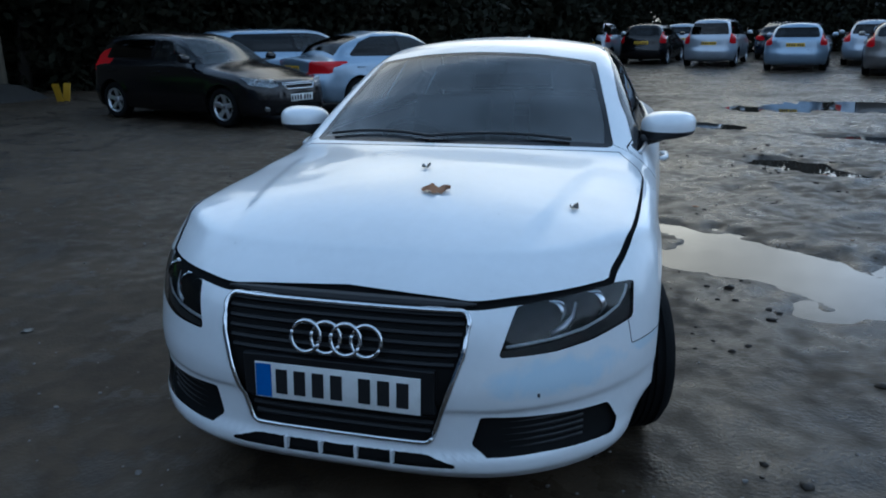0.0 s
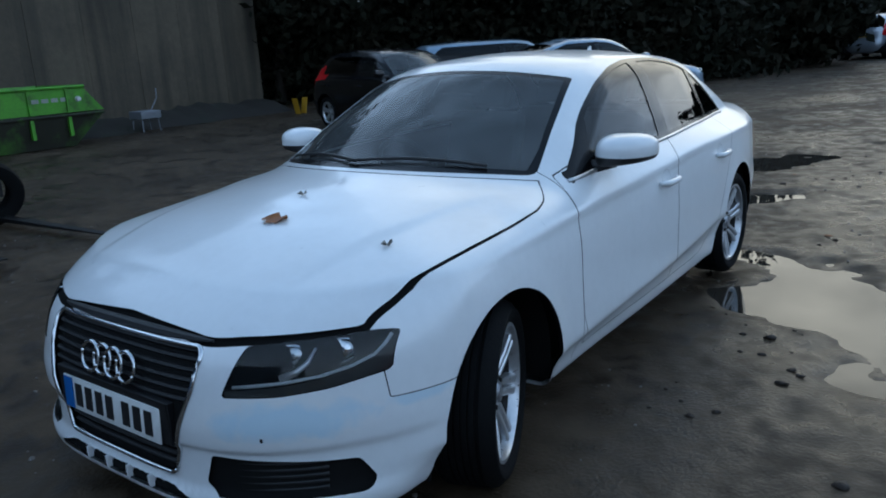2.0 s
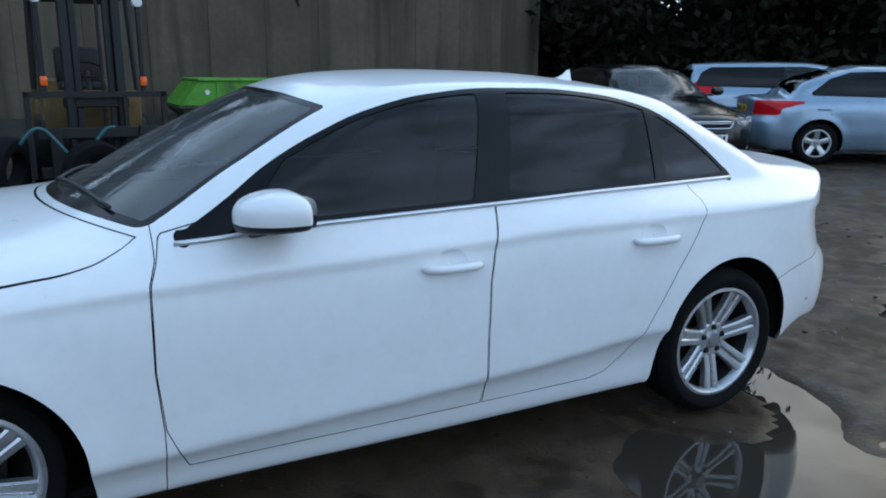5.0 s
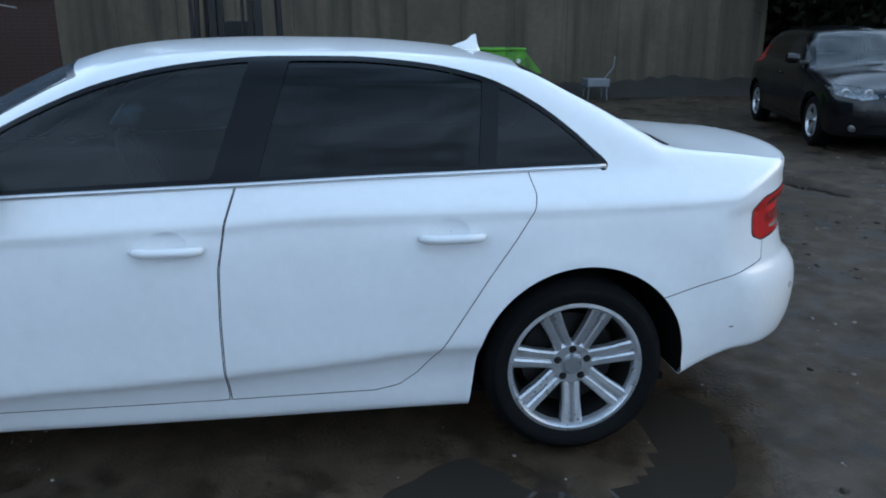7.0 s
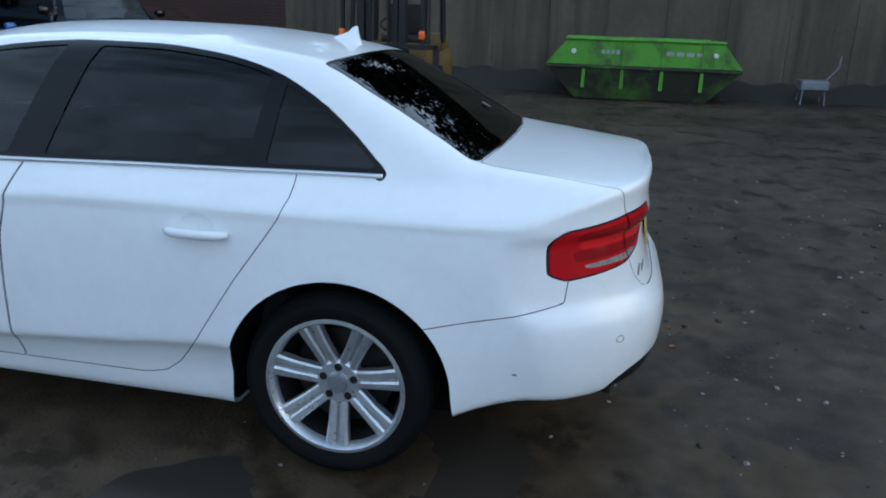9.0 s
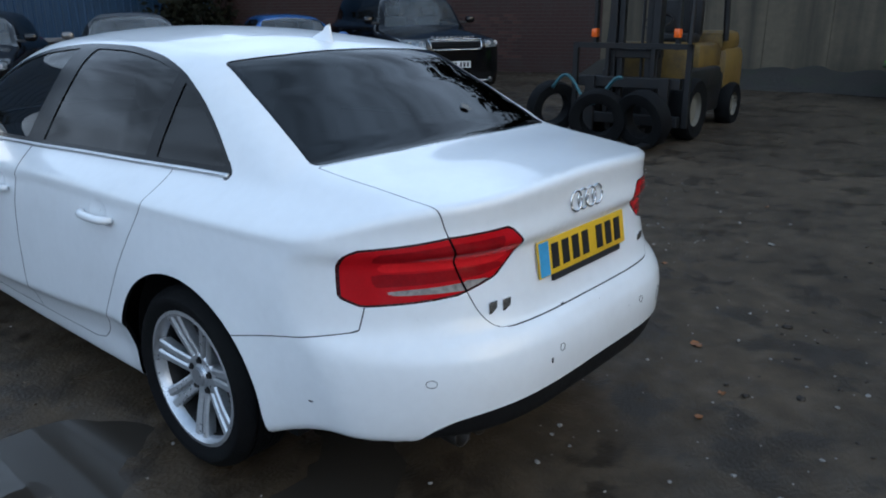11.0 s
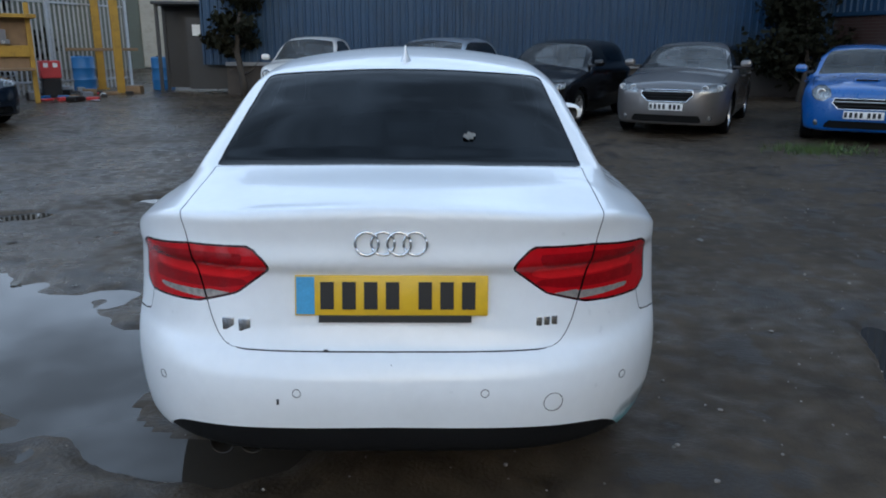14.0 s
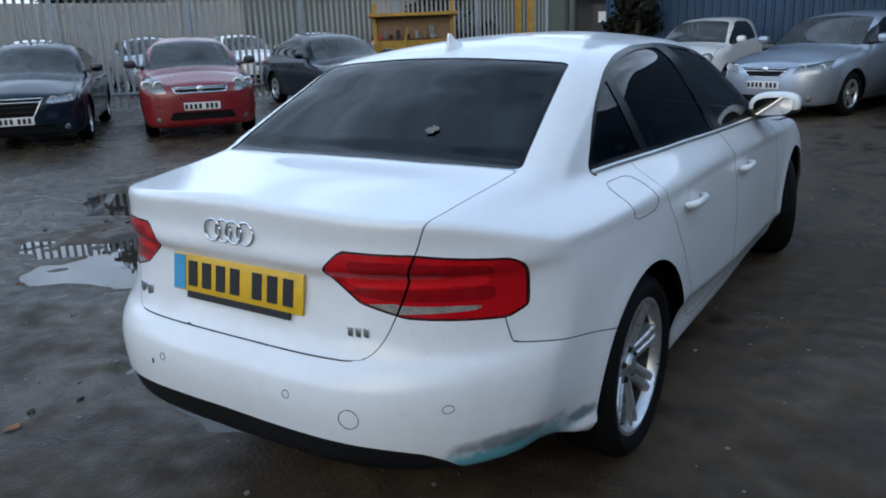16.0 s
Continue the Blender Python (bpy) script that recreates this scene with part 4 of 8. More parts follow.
    for zz in (0.335, 0.362, 0.389, 0.545, 0.572, 0.60, 0.628, 0.655, 0.676):
        hw = float(np.interp(zz, (0.305, 0.58, 0.69), (0.283, 0.372, 0.386))) - 0.012
        xs = np.linspace(-hw, hw, 24)
        ys = on_end(sh, np.abs(xs), zz + 0 * xs) + 0.014
        sv = []
        for x_, y_ in zip(xs, ys):
            sv += [(x_, y_ - 0.004, zz - 0.007), (x_, y_ - 0.008, zz), (x_, y_ - 0.002, zz + 0.007), (x_, y_ + 0.02, zz + 0.004), (x_, y_ + 0.02, zz - 0.004)]
        st = []
        for i in range(23):
            for k in range(5):
                l = (k + 1) % 5
                st += [(i * 5 + k, i * 5 + l, (i + 1) * 5 + l), (i * 5 + k, (i + 1) * 5 + l, (i + 1) * 5 + k)]
        auto(skin("slat", np.array(sv), np.array(st), M["grille"], gr_), 30)
    # plinth behind the plate
    solid("plate_plinth", box(-0.3, 0.3, 0.006, 0.03, 0.40, 0.535, 0.004), M["grille"], gr_)
    # added black strip for the shade in the open gap between bonnet and grille
    auto(solid("bonnet_gap_strip", tube([(x_, float(on_end(sh, abs(x_), 0.697)[0]) + 0.012, 0.703) for x_ in np.linspace(-0.395, 0.395, 30)], [0.004 + 0.013 * (1 - abs(x_ / 0.395) ** 4) for x_ in np.linspace(-0.395, 0.395, 30)], 8), M["plastic"], car))
    r_ob = skin("ring_badge", *moved(rings(0.046, 0.0625, 0.0065), Matrix.Translation((0, 0.018, 0.602)) @ Matrix.Rotation(radians(-14), 4, "X")), M["chrome"], gr_, "chrome badge of four linked rings")
    plate(car, "front_plate", Matrix.Translation((0, -0.002, 0.456)) @ Matrix.Rotation(radians(-4), 4, "X"), (0.52, 0.111), M, M["plate_white"])
    skin("slot_back", *mirrored(*pushed(slot_p, -0.03)), M["dark"], car)
    for xx in (-0.17, -0.057, 0.057, 0.17):
        yy = float(on_end(sh, abs(xx), 0.25)[0])
        solid("slot_bar", box(xx - 0.004, xx + 0.004, yy - 0.001, yy + 0.03, 0.236, 0.276), paint, fb)
    # rear: diffuser, pipes, badge, plate
    df = empty("rear_diffuser")
    df.parent = car
    skin("diffuser_panel", *mirrored(*valance), M["valance"], df, "matt black lower valance")
    for xx in (0.43, 0.52):
        pipe = moved(lathe([(0.028, -0.2), (0.034, -0.02), (0.036, 0.012), (0.034, 0.016), (0.031, 0.012), (0.03, -0.12), (0.0, -0.12)], 24), Matrix.Translation((xx, 4.59, 0.282)) @ Matrix.Rotation(radians(90), 4, "Z"))
        skin("exhaust_pipe", *pipe, M["pipe"], df)
    badge = skin("ring_badge", *moved(rings(0.0315, 0.0435, 0.0042), Matrix.Translation((0, float(on_end(sh, 0, 0.925, True)[0]) + 0.004, 0.925)) @ Matrix.Rotation(radians(4), 4, "X")), M["chrome"], car, "chrome badge of four linked rings")
    ym = float(on_end(sh, 0.26, 0.775, True)[0])
    plate(car, "rear_plate", Matrix.Translation((0, ym + 0.014, 0.778)) @ Matrix.Rotation(radians(9), 4, "X") @ Matrix.Rotation(math.pi, 4, "Z"), (0.53, 0.112), M, M["plate_yellow"], band="band_rear")
    solid("plate_strip", moved(box(-0.21, 0.21, -0.004, 0.004, -0.010, 0.010), Matrix.Translation((-0.01, ym + 0.023, 0.714)) @ Matrix.Rotation(radians(9), 4, "X")), M["plastic"], car)
    for x0, n, hgt in ((0.475, 2, 0.036), (-0.402, 3, 0.026)):
        for k in range(n):
            w_ = 0.034 if n == 2 else 0.017
            xc = x0 - k * (w_ + 0.014 if n == 2 else w_ + 0.005) - w_ / 2
            zc = 0.688 if n == 2 else 0.699
            yc = float(on_end(sh, abs(xc), zc, True)[0])
            auto(solid("badge_bar", moved(box(-w_ / 2, w_ / 2, -0.002, 0.004, -hgt / 2, hgt / 2, 0.0015), Matrix.Translation((xc, yc, zc)) @ Matrix.Rotation(radians(-12 * xc), 4, "Z")), M["chrome"], car))
    for xx, zz, rr in ((0.256, 0.528, 0.011), (-0.256, 0.528, 0.011), (0.67, 0.515, 0.011), (-0.67, 0.515, 0.011), (-0.448, 0.49, 0.027)):
        a = np.linspace(0, 2 * math.pi, 28, endpoint=False)
        cx, cz = xx + rr * np.cos(a), zz + rr * np.sin(a)
        cy = on_end(sh, np.abs(cx), cz, True) + 0.0006
        skin("sensor_ring" if rr < 0.02 else "tow_cover_seam", *tube(np.stack([cx, cy, cz], -1), 0.0012, 5, True), M["seam"], rb)
    # chips and marks in the paint
    for xx, zz, rear, w_, h_ in ((0.308, 0.502, True, 0.006, 0.016), (0.18, 0.63, True, 0.012, 0.006), (0.583, 0.455, False, 0.008, 0.011)):
        yy = float(on_end(sh, abs(xx), zz, rear)[0])
        solid("chip", box(xx - w_ / 2, xx + w_ / 2, yy - 0.002, yy + 0.002, zz - h_ / 2, zz + h_ / 2), M["ink"], rb if rear else fb)
    xm = float(on_side(sh, 4.298, 0.424)[0])
    solid("chip", box(xm - 0.002, xm + 0.002, 4.29, 4.306, 0.422, 0.426), M["ink"], rb)
    # fuel flap seam on the right
    a = np.linspace(0, 2 * math.pi, 60, endpoint=False)
    fy = 3.745 + np.sign(np.cos(a)) * np.abs(np.cos(a)) ** 0.45 * 0.105
    fz = 0.912 + np.sign(np.sin(a)) * np.abs(np.sin(a)) ** 0.45 * 0.055
    fx = -on_side(sh, fy, fz) - 0.0002
    skin("fuel_flap_seam", *tube(np.stack([fx, fy, fz], -1), 0.0016, 5, True), M["seam"], shell)
    # roof aerial
    bm = bmesh.new()
    rows = [(3.405, 0.004, 0.0, 0.003), (3.425, 0.018, 0.012, 0.007), (3.45, 0.022, 0.024, 0.008), (3.47, 0.023, 0.036, 0.007), (3.488, 0.022, 0.058, 0.004), (3.505, 0.018, 0.066, 0.003), (3.512, 0.014, 0.03, 0.005), (3.525, 0.006, 0.0, 0.003)]
    vs = []
    for y_, hw, hh, tw in rows:
        zt = float(on_top(sh, 0, y_)[0])
        vs.append([bm.verts.new(c) for c in ((-hw, y_, zt - 0.004), (-tw * 1.6, y_, zt + hh * 0.55), (-tw, y_, zt + hh), (tw, y_, zt + hh), (tw * 1.6, y_, zt + hh * 0.55), (hw, y_, zt - 0.004))])
    for a, b in zip(vs, vs[1:]):
        for k in range(5):
            bm.faces.new((a[k], a[k + 1], b[k + 1], b[k]))
    me = bpy.data.meshes.new("roof_aerial")
    bm.to_mesh(me)
    bm.free()
    me.materials.append(paint)
    ae = new("roof_aerial", me)
    ae.parent = car
    auto(ae, 50)
    # wheels, wheel wells
    for wy, steer in ((0.9, 20), (3.71, 0)):
        for sx in (1, -1):
            rot = radians(steer) if sx > 0 else math.pi + radians(steer)
            m = Matrix.Translation((sx * 0.775, wy + (0.006 if wy > 2 else 0), 0.314)) @ Matrix.Rotation(rot, 4, "Z")
            wheel(car, "wheel", m, 0.322, 0.237, 0.225, 7, M, angle=radians(180) if wy > 2 else radians(150))
            arc = np.linspace(0, math.pi, 36)
            rr = 0.385
            pv = []
            rim_ = ([(1.0, -0.07), (1.0, -0.03)] if wy > 2 else [(1.04, -0.13), (1.0, -0.05)]) + [(math.cos(a), math.sin(a) * rr) for a in arc] + [(-1.0, -0.05), (-1.06, -0.14)]
            for c_, h_ in rim_:
                for x_ in (0.42, 0.60, 0.75, 0.845):
                    pv.append((sx * x_, wy + 0.01 + rr * c_, 0.33 + h_))
            pt = []
            for i in range(39):
                for k in range(3):
                    a, b = i * 4 + k, (i + 1) * 4 + k
                    pt += [(a, a + 1, b + 1), (a, b + 1, b)]
            cen = len(pv)
            pv.append((sx * 0.42, wy, 0.33))
            pt += [(i * 4, (i + 1) * 4, cen) for i in range(39)]
            skin("wheel_well", np.array(pv), np.array(pt), M["dark"], car)
    # floor pan between the wheels
    solid("floor_pan", box(-0.74, 0.74, 0.25, 4.1, 0.185, 0.21), M["dark"], car)
    # cabin: dash, wheel, seats, mirror
    ca = empty("cabin")
    ca.parent = car
    auto(solid("dashboard", box(-0.70, 0.70, 1.32, 1.85, 0.72, 0.925, 0.05), M["cabin"], ca), 40)
    a = np.linspace(0, 2 * math.pi, 40, endpoint=False)
    sw = np.stack([0.185 * np.cos(a), 0 * a, 0.185 * np.sin(a)], -1)
    swv = moved(tube(sw, 0.016, 8, True), Matrix.Translation((-0.37, 2.02, 0.86)) @ Matrix.Rotation(radians(25), 4, "X"))
    skin("steering_wheel", *swv, M["cabin"], ca)
    for sx in (-0.37, 0.37):
        for yy, hh in ((2.45, 0.62), (3.3, 0.58)):
            auto(solid("seat_cushion", box(sx - 0.26, sx + 0.26, yy - 0.35, yy + 0.2, 0.38, 0.54, 0.06), M["seat"], ca), 40)
            bk = moved(box(-0.25, 0.25, -0.07, 0.07, 0, hh, 0.055), Matrix.Translation((sx, yy + 0.2, 0.5)) @ Matrix.Rotation(radians(-18), 4, "X"))
            auto(solid("seat_back", bk, M["seat"], ca), 40)
            hd = moved(box(-0.13, 0.13, -0.05, 0.05, 0, 0.17, 0.045), Matrix.Translation((sx, yy + 0.2 + hh * 0.31 + 0.02, 0.5 + hh * 0.95 + 0.02)) @ Matrix.Rotation(radians(-12), 4, "X"))
            auto(solid("headrest", hd, M["seat"], ca), 40)
    zt = float(on_top(sh, 0, 2.06)[0])
    auto(solid("rear_view_mirror", box(-0.125, 0.125, 2.0, 2.025, zt - 0.135, zt - 0.07, 0.012), M["cabin"], ca), 40)
    solid("mirror_stalk", box(-0.02, 0.02, 1.96, 2.02, zt - 0.09, zt - 0.045), M["cabin"], ca)
    auto(solid("rear_shelf", box(-0.62, 0.62, 3.62, 4.1, 0.88, 0.93, 0.02), M["cabin"], ca), 40)
    solid("headlining", (on_inner(sh)), M["seat"], ca)
    # wipers
    for x0, x1 in ((0.52, -0.1), (-0.05, -0.6)):
        pts = []
        for k in np.linspace(0, 1, 12):
            x_ = x0 + (x1 - x0) * k
            y_ = 1.265 + 0.5 * x_ * x_ + 0.035 * math.sin(k * math.pi)
            pts.append((x_, y_, float(on_top(sh, abs(x_), y_)[0]) + 0.012))
        skin("wiper", *tube(pts, 0.007, 6), M["plastic"], car)
    # small sticker low on the windscreen, mark on the rear window
    return car, sh


def on_inner(sh):
    """The roof's inner face."""
    xs, ys = np.linspace(-0.5, 0.5, 9), np.linspace(2.15, 3.45, 9)
    v = np.array([(x, y, float(on_top(sh, abs(x), y)[0]) - 0.035) for y in ys for x in xs])
    t = []
    for i in range(8):
        for k in range(8):
            a = i * 9 + k
            t += [(a, a + 1, a + 10), (a, a + 10, a + 9)]
    return v, np.array(t)

# ---- other cars in the yard ----
def spec(L, W, H, fo, wb, nose_z, cowl, cowl_z, head, kind, belt, tail_z=0.95, tyre=0.31, plan_n=4.0, nose_a=0.4, upright=0.0):
    """Curves of a common car from its main sizes. Front at y = 0."""
    hw = W / 2
    top = [(0.0, nose_z - 0.06), (0.07, nose_z), (0.25, nose_z + 0.05), (cowl * 0.6, nose_z + (cowl_z - nose_z) * 0.72), (cowl - 0.04, cowl_z - 0.005), (cowl, cowl_z + 0.005), (head, H - 0.055), (head + 0.14, H - 0.03), (head + 0.45, H - 0.006)]
    if kind == "saloon":
        rl = L - 1.2
        top += [((head + rl) / 2 + 0.25, H), (rl - 0.25, H - 0.03), (rl, H - 0.075), (L - 0.72, (H + tail_z) / 2), (L - 0.52, tail_z + 0.02), (L - 0.46, tail_z), (L - 0.08, tail_z - 0.02), (L + 0.3, tail_z - 0.03)]
        rear = [(0.15, L - 0.2), (0.3, L - 0.04), (0.48, L), (0.6, L - 0.02), (0.75, L - 0.07), (tail_z - 0.03, L - 0.05), (tail_z, L - 0.1)]
        back = L - 0.6
    else:
        top += [(L - 1.2, H), (L - 0.6 + upright * 0.3, H - 0.035), (L - 0.3 + upright * 0.2, H - 0.08), (L + 0.2, H - 0.18)]
        rear = [(0.15, L - 0.2), (0.3, L - 0.04), (0.5, L), (0.7, L - 0.04), (belt - 0.06, L - 0.07), (belt + 0.02, L - 0.1), (H - 0.2, L - 0.36 + upright * 0.24), (H, L - 0.5 + upright * 0.35)]
        back = L - 0.2
    side = [(0.15, 0.87 * hw), (0.22, 0.94 * hw), (0.32, 0.975 * hw), (0.5, 1.0 * hw), (0.66, hw), (belt - 0.14, 0.985 * hw), (belt - 0.05, 0.955 * hw), (belt + 0.02, 0.9 * hw), ((belt + H) / 2, 0.79 * hw), (H - 0.1, 0.675 * hw), (H + 0.05, 0.56 * hw)]
    return dict(top=top, crown=[(0, 0.12), (cowl, 0.13), (head, 0.16), (L, 0.14)], side=side, plan=[(0, 0.93), (fo, 0.99), (fo + wb * 0.5, 1.0), (fo + wb, 1.0), (L, 0.93)],
                cabin=[(0, 1.0), (cowl + 0.6, 1.0), (L - 1.2, 0.97), (L, 0.9)] , front=[(0.15, 0.08), (0.25, 0.02), (0.42, 0.0), (nose_z - 0.14, 0.02), (nose_z - 0.04, 0.06), (nose_z + 0.1, 0.22)],
                rear=rear, nose=(nose_a, hw, plan_n), tail=(0.36, hw, 4.0), bow_f=0.34, bow_r=0.12, screen=cowl, back=back, belt=belt, arches=[(fo, tyre + 0.05), (fo + wb, tyre + 0.05)], hub=tyre + 0.01, flare=0.012,
                k_top=0.1, k_front=0.08, k_rear=0.07, floor=0.19, spine=(min(0.85, cowl * 0.7), L - 0.8, 0.6),
                L=L, W=W, H=H, fo=fo, wb=wb, cowl=cowl, cowl_z=cowl_z, head=head, kind=kind, tail_z=tail_z, tyre=tyre, upright=upright)


def build_car(name, p, m, paint, label, lamps, grille, tails, fine=1.0, plate_z=0.42, plates=True, slats=3, rim=None, spokes=5, badge=None, chrome_grille=True, rear_plate_z=0.8, intake=None, fog=True, wing_mirrors=None):
    """One parked car with body, windows, lamps, grille, plates, mirrors and wheels."""
    M = CAR
    sh = Shell(p)
    car = empty(name, m, label=label, category="car", group="parked cars")
    L, hw, H, fo, wb, belt, cowl, head = p["L"], p["W"] / 2, p["H"], p["fo"], p["wb"], p["belt"], p["cowl"], p["head"]
    v, t = sh.grid(int(64 * fine), int(22 * fine), int(62 * fine))
    ar = p["tyre"] + 0.045
    for wy in (fo, fo + wb):
        d = np.hypot(v[:, 1] - wy, v[:, 2] - p["hub"]) - ar
        _, (v, t) = clip(v, t, np.where(v[:, 0] > hw * 0.5, d, 1.0))
    bow = v[:, 1] - 0.45 * v[:, 0] ** 2
    scr = [(-hw * 0.8, cowl + 0.02), (0, cowl + 0.02), (hw * 0.8, cowl + 0.02), (hw * 0.63, head - 0.06), (0, head - 0.02), (-hw * 0.63, head - 0.06)]
    ws, (v, t) = clip(v, t, np.where((v[:, 2] > p["cowl_z"] - 0.12) & (v[:, 1] < head + 0.5), poly_dist(scr, v[:, 0], bow, 0.03), 1.0))
    if p["kind"] == "saloon":
        bw = [(-hw * 0.68, L - 0.6), (hw * 0.68, L - 0.6), (hw * 0.6, L - 1.18), (-hw * 0.6, L - 1.18)]
        bs = np.where((v[:, 2] > p["tail_z"] - 0.02) & (v[:, 1] > L - 1.6), poly_dist(bw, v[:, 0], v[:, 1], 0.03), 1.0)
    else:
        bw = [(-hw * 0.72, belt + 0.04), (hw * 0.72, belt + 0.04), (hw * 0.6, H - 0.15), (-hw * 0.6, H - 0.15)]
        bs = np.where(v[:, 1] > L - 0.75, poly_dist(bw, v[:, 0], v[:, 2], 0.04), 1.0)
    rw, (v, t) = clip(v, t, bs)
    sl = (head - cowl) / (H - p["cowl_z"])
    y0 = cowl + 0.30
    yr = {"saloon": L - 0.82, "hatch": L - 0.55, "estate": L - 0.3, "suv": L - 0.28}[p["kind"]]
    up = H - 0.11
    dl = [(y0 - 0.02, belt - 0.01), ((y0 + yr) / 2, belt + 0.015), (yr, belt + 0.045), (yr - (0.3 if p["kind"] == "saloon" else 0.1), (belt + H) / 2 + 0.04), (yr - (0.62 if p["kind"] == "saloon" else 0.28), up), (head + 0.5, up + 0.012), (head + 0.22, up - 0.02), ((y0 + head + 0.2) / 2, (belt + up) / 2 + 0.03)]
    sd, (v, t) = clip(v, t, np.where(v[:, 0] > hw * 0.4, poly_dist(dl, v[:, 1], v[:, 2], 0.025), 1.0))
    inner = (v, t)
    lp, (v, t) = clip(v, t, np.where(v[:, 1] < 0.8, poly_dist(lamps, v[:, 0], v[:, 2], 0.015), 1.0))
    tp, (v, t) = clip(v, t, np.where(v[:, 1] > L - 0.8, poly_dist(tails, v[:, 0], v[:, 2], 0.012), 1.0))
    full = grille + [(-a, b) for a, b in grille[::-1]]
    gp, (v, t) = clip(v, t, np.where(v[:, 1] < 0.6, poly_dist(full, v[:, 0], v[:, 2], 0.015), 1.0))
    it = intake or [(0.0, 0.24), (hw * 0.62, 0.24), (hw * 0.55, 0.35), (0.0, 0.35)]
    side_i = [q for q in it if q[0] > 0.01]
    fulli = side_i + [(-a, b) for a, b in side_i[::-1]]
    ip, (v, t) = clip(v, t, np.where(v[:, 1] < 0.5, poly_dist(fulli, v[:, 0], v[:, 2], 0.02), 1.0))
    # seams of bonnet and doors
    def cut(field, g=0.003):
        nonlocal v, t
        s = field(v)
        ins, _ = clip(v, t, s + g)
        _, (v, t) = clip(v, t, s - g)
        return ins
    bz = max(b for a, b in full) + 0.012
    hood = cut(lambda v: np.maximum.reduce([v[:, 0] - hw * 0.84, bz - v[:, 2], v[:, 1] - cowl + 0.03 - 0.45 * v[:, 0] ** 2]))
    yb = cowl + 0.30 + (yr - cowl - 0.3) * (0.47 if wb > 2.45 else 0.85)
    d1 = cut(lambda v: np.where(v[:, 0] > hw * 0.4, poly_dist([(cowl + 0.14, 0.3), (yb, 0.3), (yb + 0.03, belt + 0.2), (cowl + 0.2, belt + 0.2)], v[:, 1], v[:, 2], 0.03), 1.0))
    skin("body_shell", *mirrored(v, t), paint, car)
    skin("bonnet", *mirrored(*hood), paint, car)
    d2 = None
    if wb > 2.45:
        d2 = (yb + 0.01, fo + wb - 0.1)
    o = skin("windscreen", *mirrored(*ws), M["glass"], car)
    o.visible_shadow = False
    skin("rear_window", *mirrored(*rw), M["tint_dark"], car)
    skin("grille_opening", *mirrored(*pushed(gp, -0.03)), M["dark"], car)
    skin("lower_intake", *mirrored(*pushed(ip, -0.025)), M["plastic"], car)
    iv, itx = mirrored(*pushed(inner, -0.02))
    skin("inner_shell", iv, itx, M["dark"], car)
    gz0, gz1 = min(b for a, b in full), max(b for a, b in full)
    ghw = max(a for a, b in grille)
    for k in range(slats):
        z = gz0 + (gz1 - gz0) * (k + 0.7) / (slats + 0.4)
        w_ = float(np.interp(z, sorted([b for a, b in grille]), [a for a, b in sorted(grille, key=lambda q: q[1])])) * 0.97
        xs = np.linspace(-w_, w_, 14)
        ys = on_end(sh, np.abs(xs), z + 0 * xs) + 0.004
        skin("slat", *tube(np.stack([xs, ys, z + 0 * xs], -1), 0.009, 5), M["chrome_soft"] if chrome_grille and k == slats - 1 else M["grille"], car)
    if chrome_grille:
        e = np.array([(full[i][0] + (full[(i + 1) % len(full)][0] - full[i][0]) * k / 8, full[i][1] + (full[(i + 1) % len(full)][1] - full[i][1]) * k / 8) for i in range(len(full)) for k in range(8)])
        ey = on_end(sh, np.abs(e[:, 0]), e[:, 1])
        skin("grille_frame", *tube(np.stack([e[:, 0], ey - 0.002, e[:, 1]], -1), 0.010, 6, True), M["chrome"], car)
    if badge:
        zb, rb_ = badge
        yb_ = float(on_end(sh, 0, zb)[0])
        skin("badge", *moved(lathe([(0.0, 0.012), (rb_ * 0.7, 0.01), (rb_, 0.004), (rb_, -0.02)], 20), Matrix.Translation((0, yb_ - 0.004, zb)) @ Matrix.Rotation(radians(-90), 4, "Z")), M["chrome"], car)
    for sgn in (0, 1):
        fl = flip if sgn else (lambda q: q)
        dd = skin("front_door", *fl(d1), paint, car)
        sv, st = sd
        ym = yb + 0.0
        g1 = poly_dist([(y0 + 0.12, belt + 0.02), (ym - 0.04, belt + 0.03), (ym + 0.0, up - 0.02), (head + 0.35, up - 0.02), (head + 0.1, up - 0.07), (y0 + 0.14, belt + 0.06)], sv[:, 1], sv[:, 2], 0.02)
        a1, (sv, st) = clip(sv, st, np.maximum(g1, poly_dist(dl, sv[:, 1], sv[:, 2]) + 0.02))
        g2 = np.maximum(ym + 0.06 - sv[:, 1], poly_dist(dl, sv[:, 1], sv[:, 2]) + 0.022)
        a2, (sv, st) = clip(sv, st, g2)
        skin("window_surround", *fl((sv, st)), M["gloss_black"], car)
        for g_, mt_ in ((a1, M["tint_light"]), (a2, M["tint_dark"])):
            if len(g_[1]):
                o = skin("window_pane", *fl(g_), mt_, car)
                o.visible_shadow = False
        hl = empty("headlamp")
        hl.parent = car
        o = skin("lens", *fl(lp), M["lens"], hl)
        o.visible_shadow = False
        skin("housing", *fl(pushed(lp, -0.014)), M["lamp_silver"], hl)
        lx, lz = np.mean([a for a, b in lamps]), np.mean([b for a, b in lamps])
        r_ = 0.27 * (max(b for a, b in lamps) - min(b for a, b in lamps))
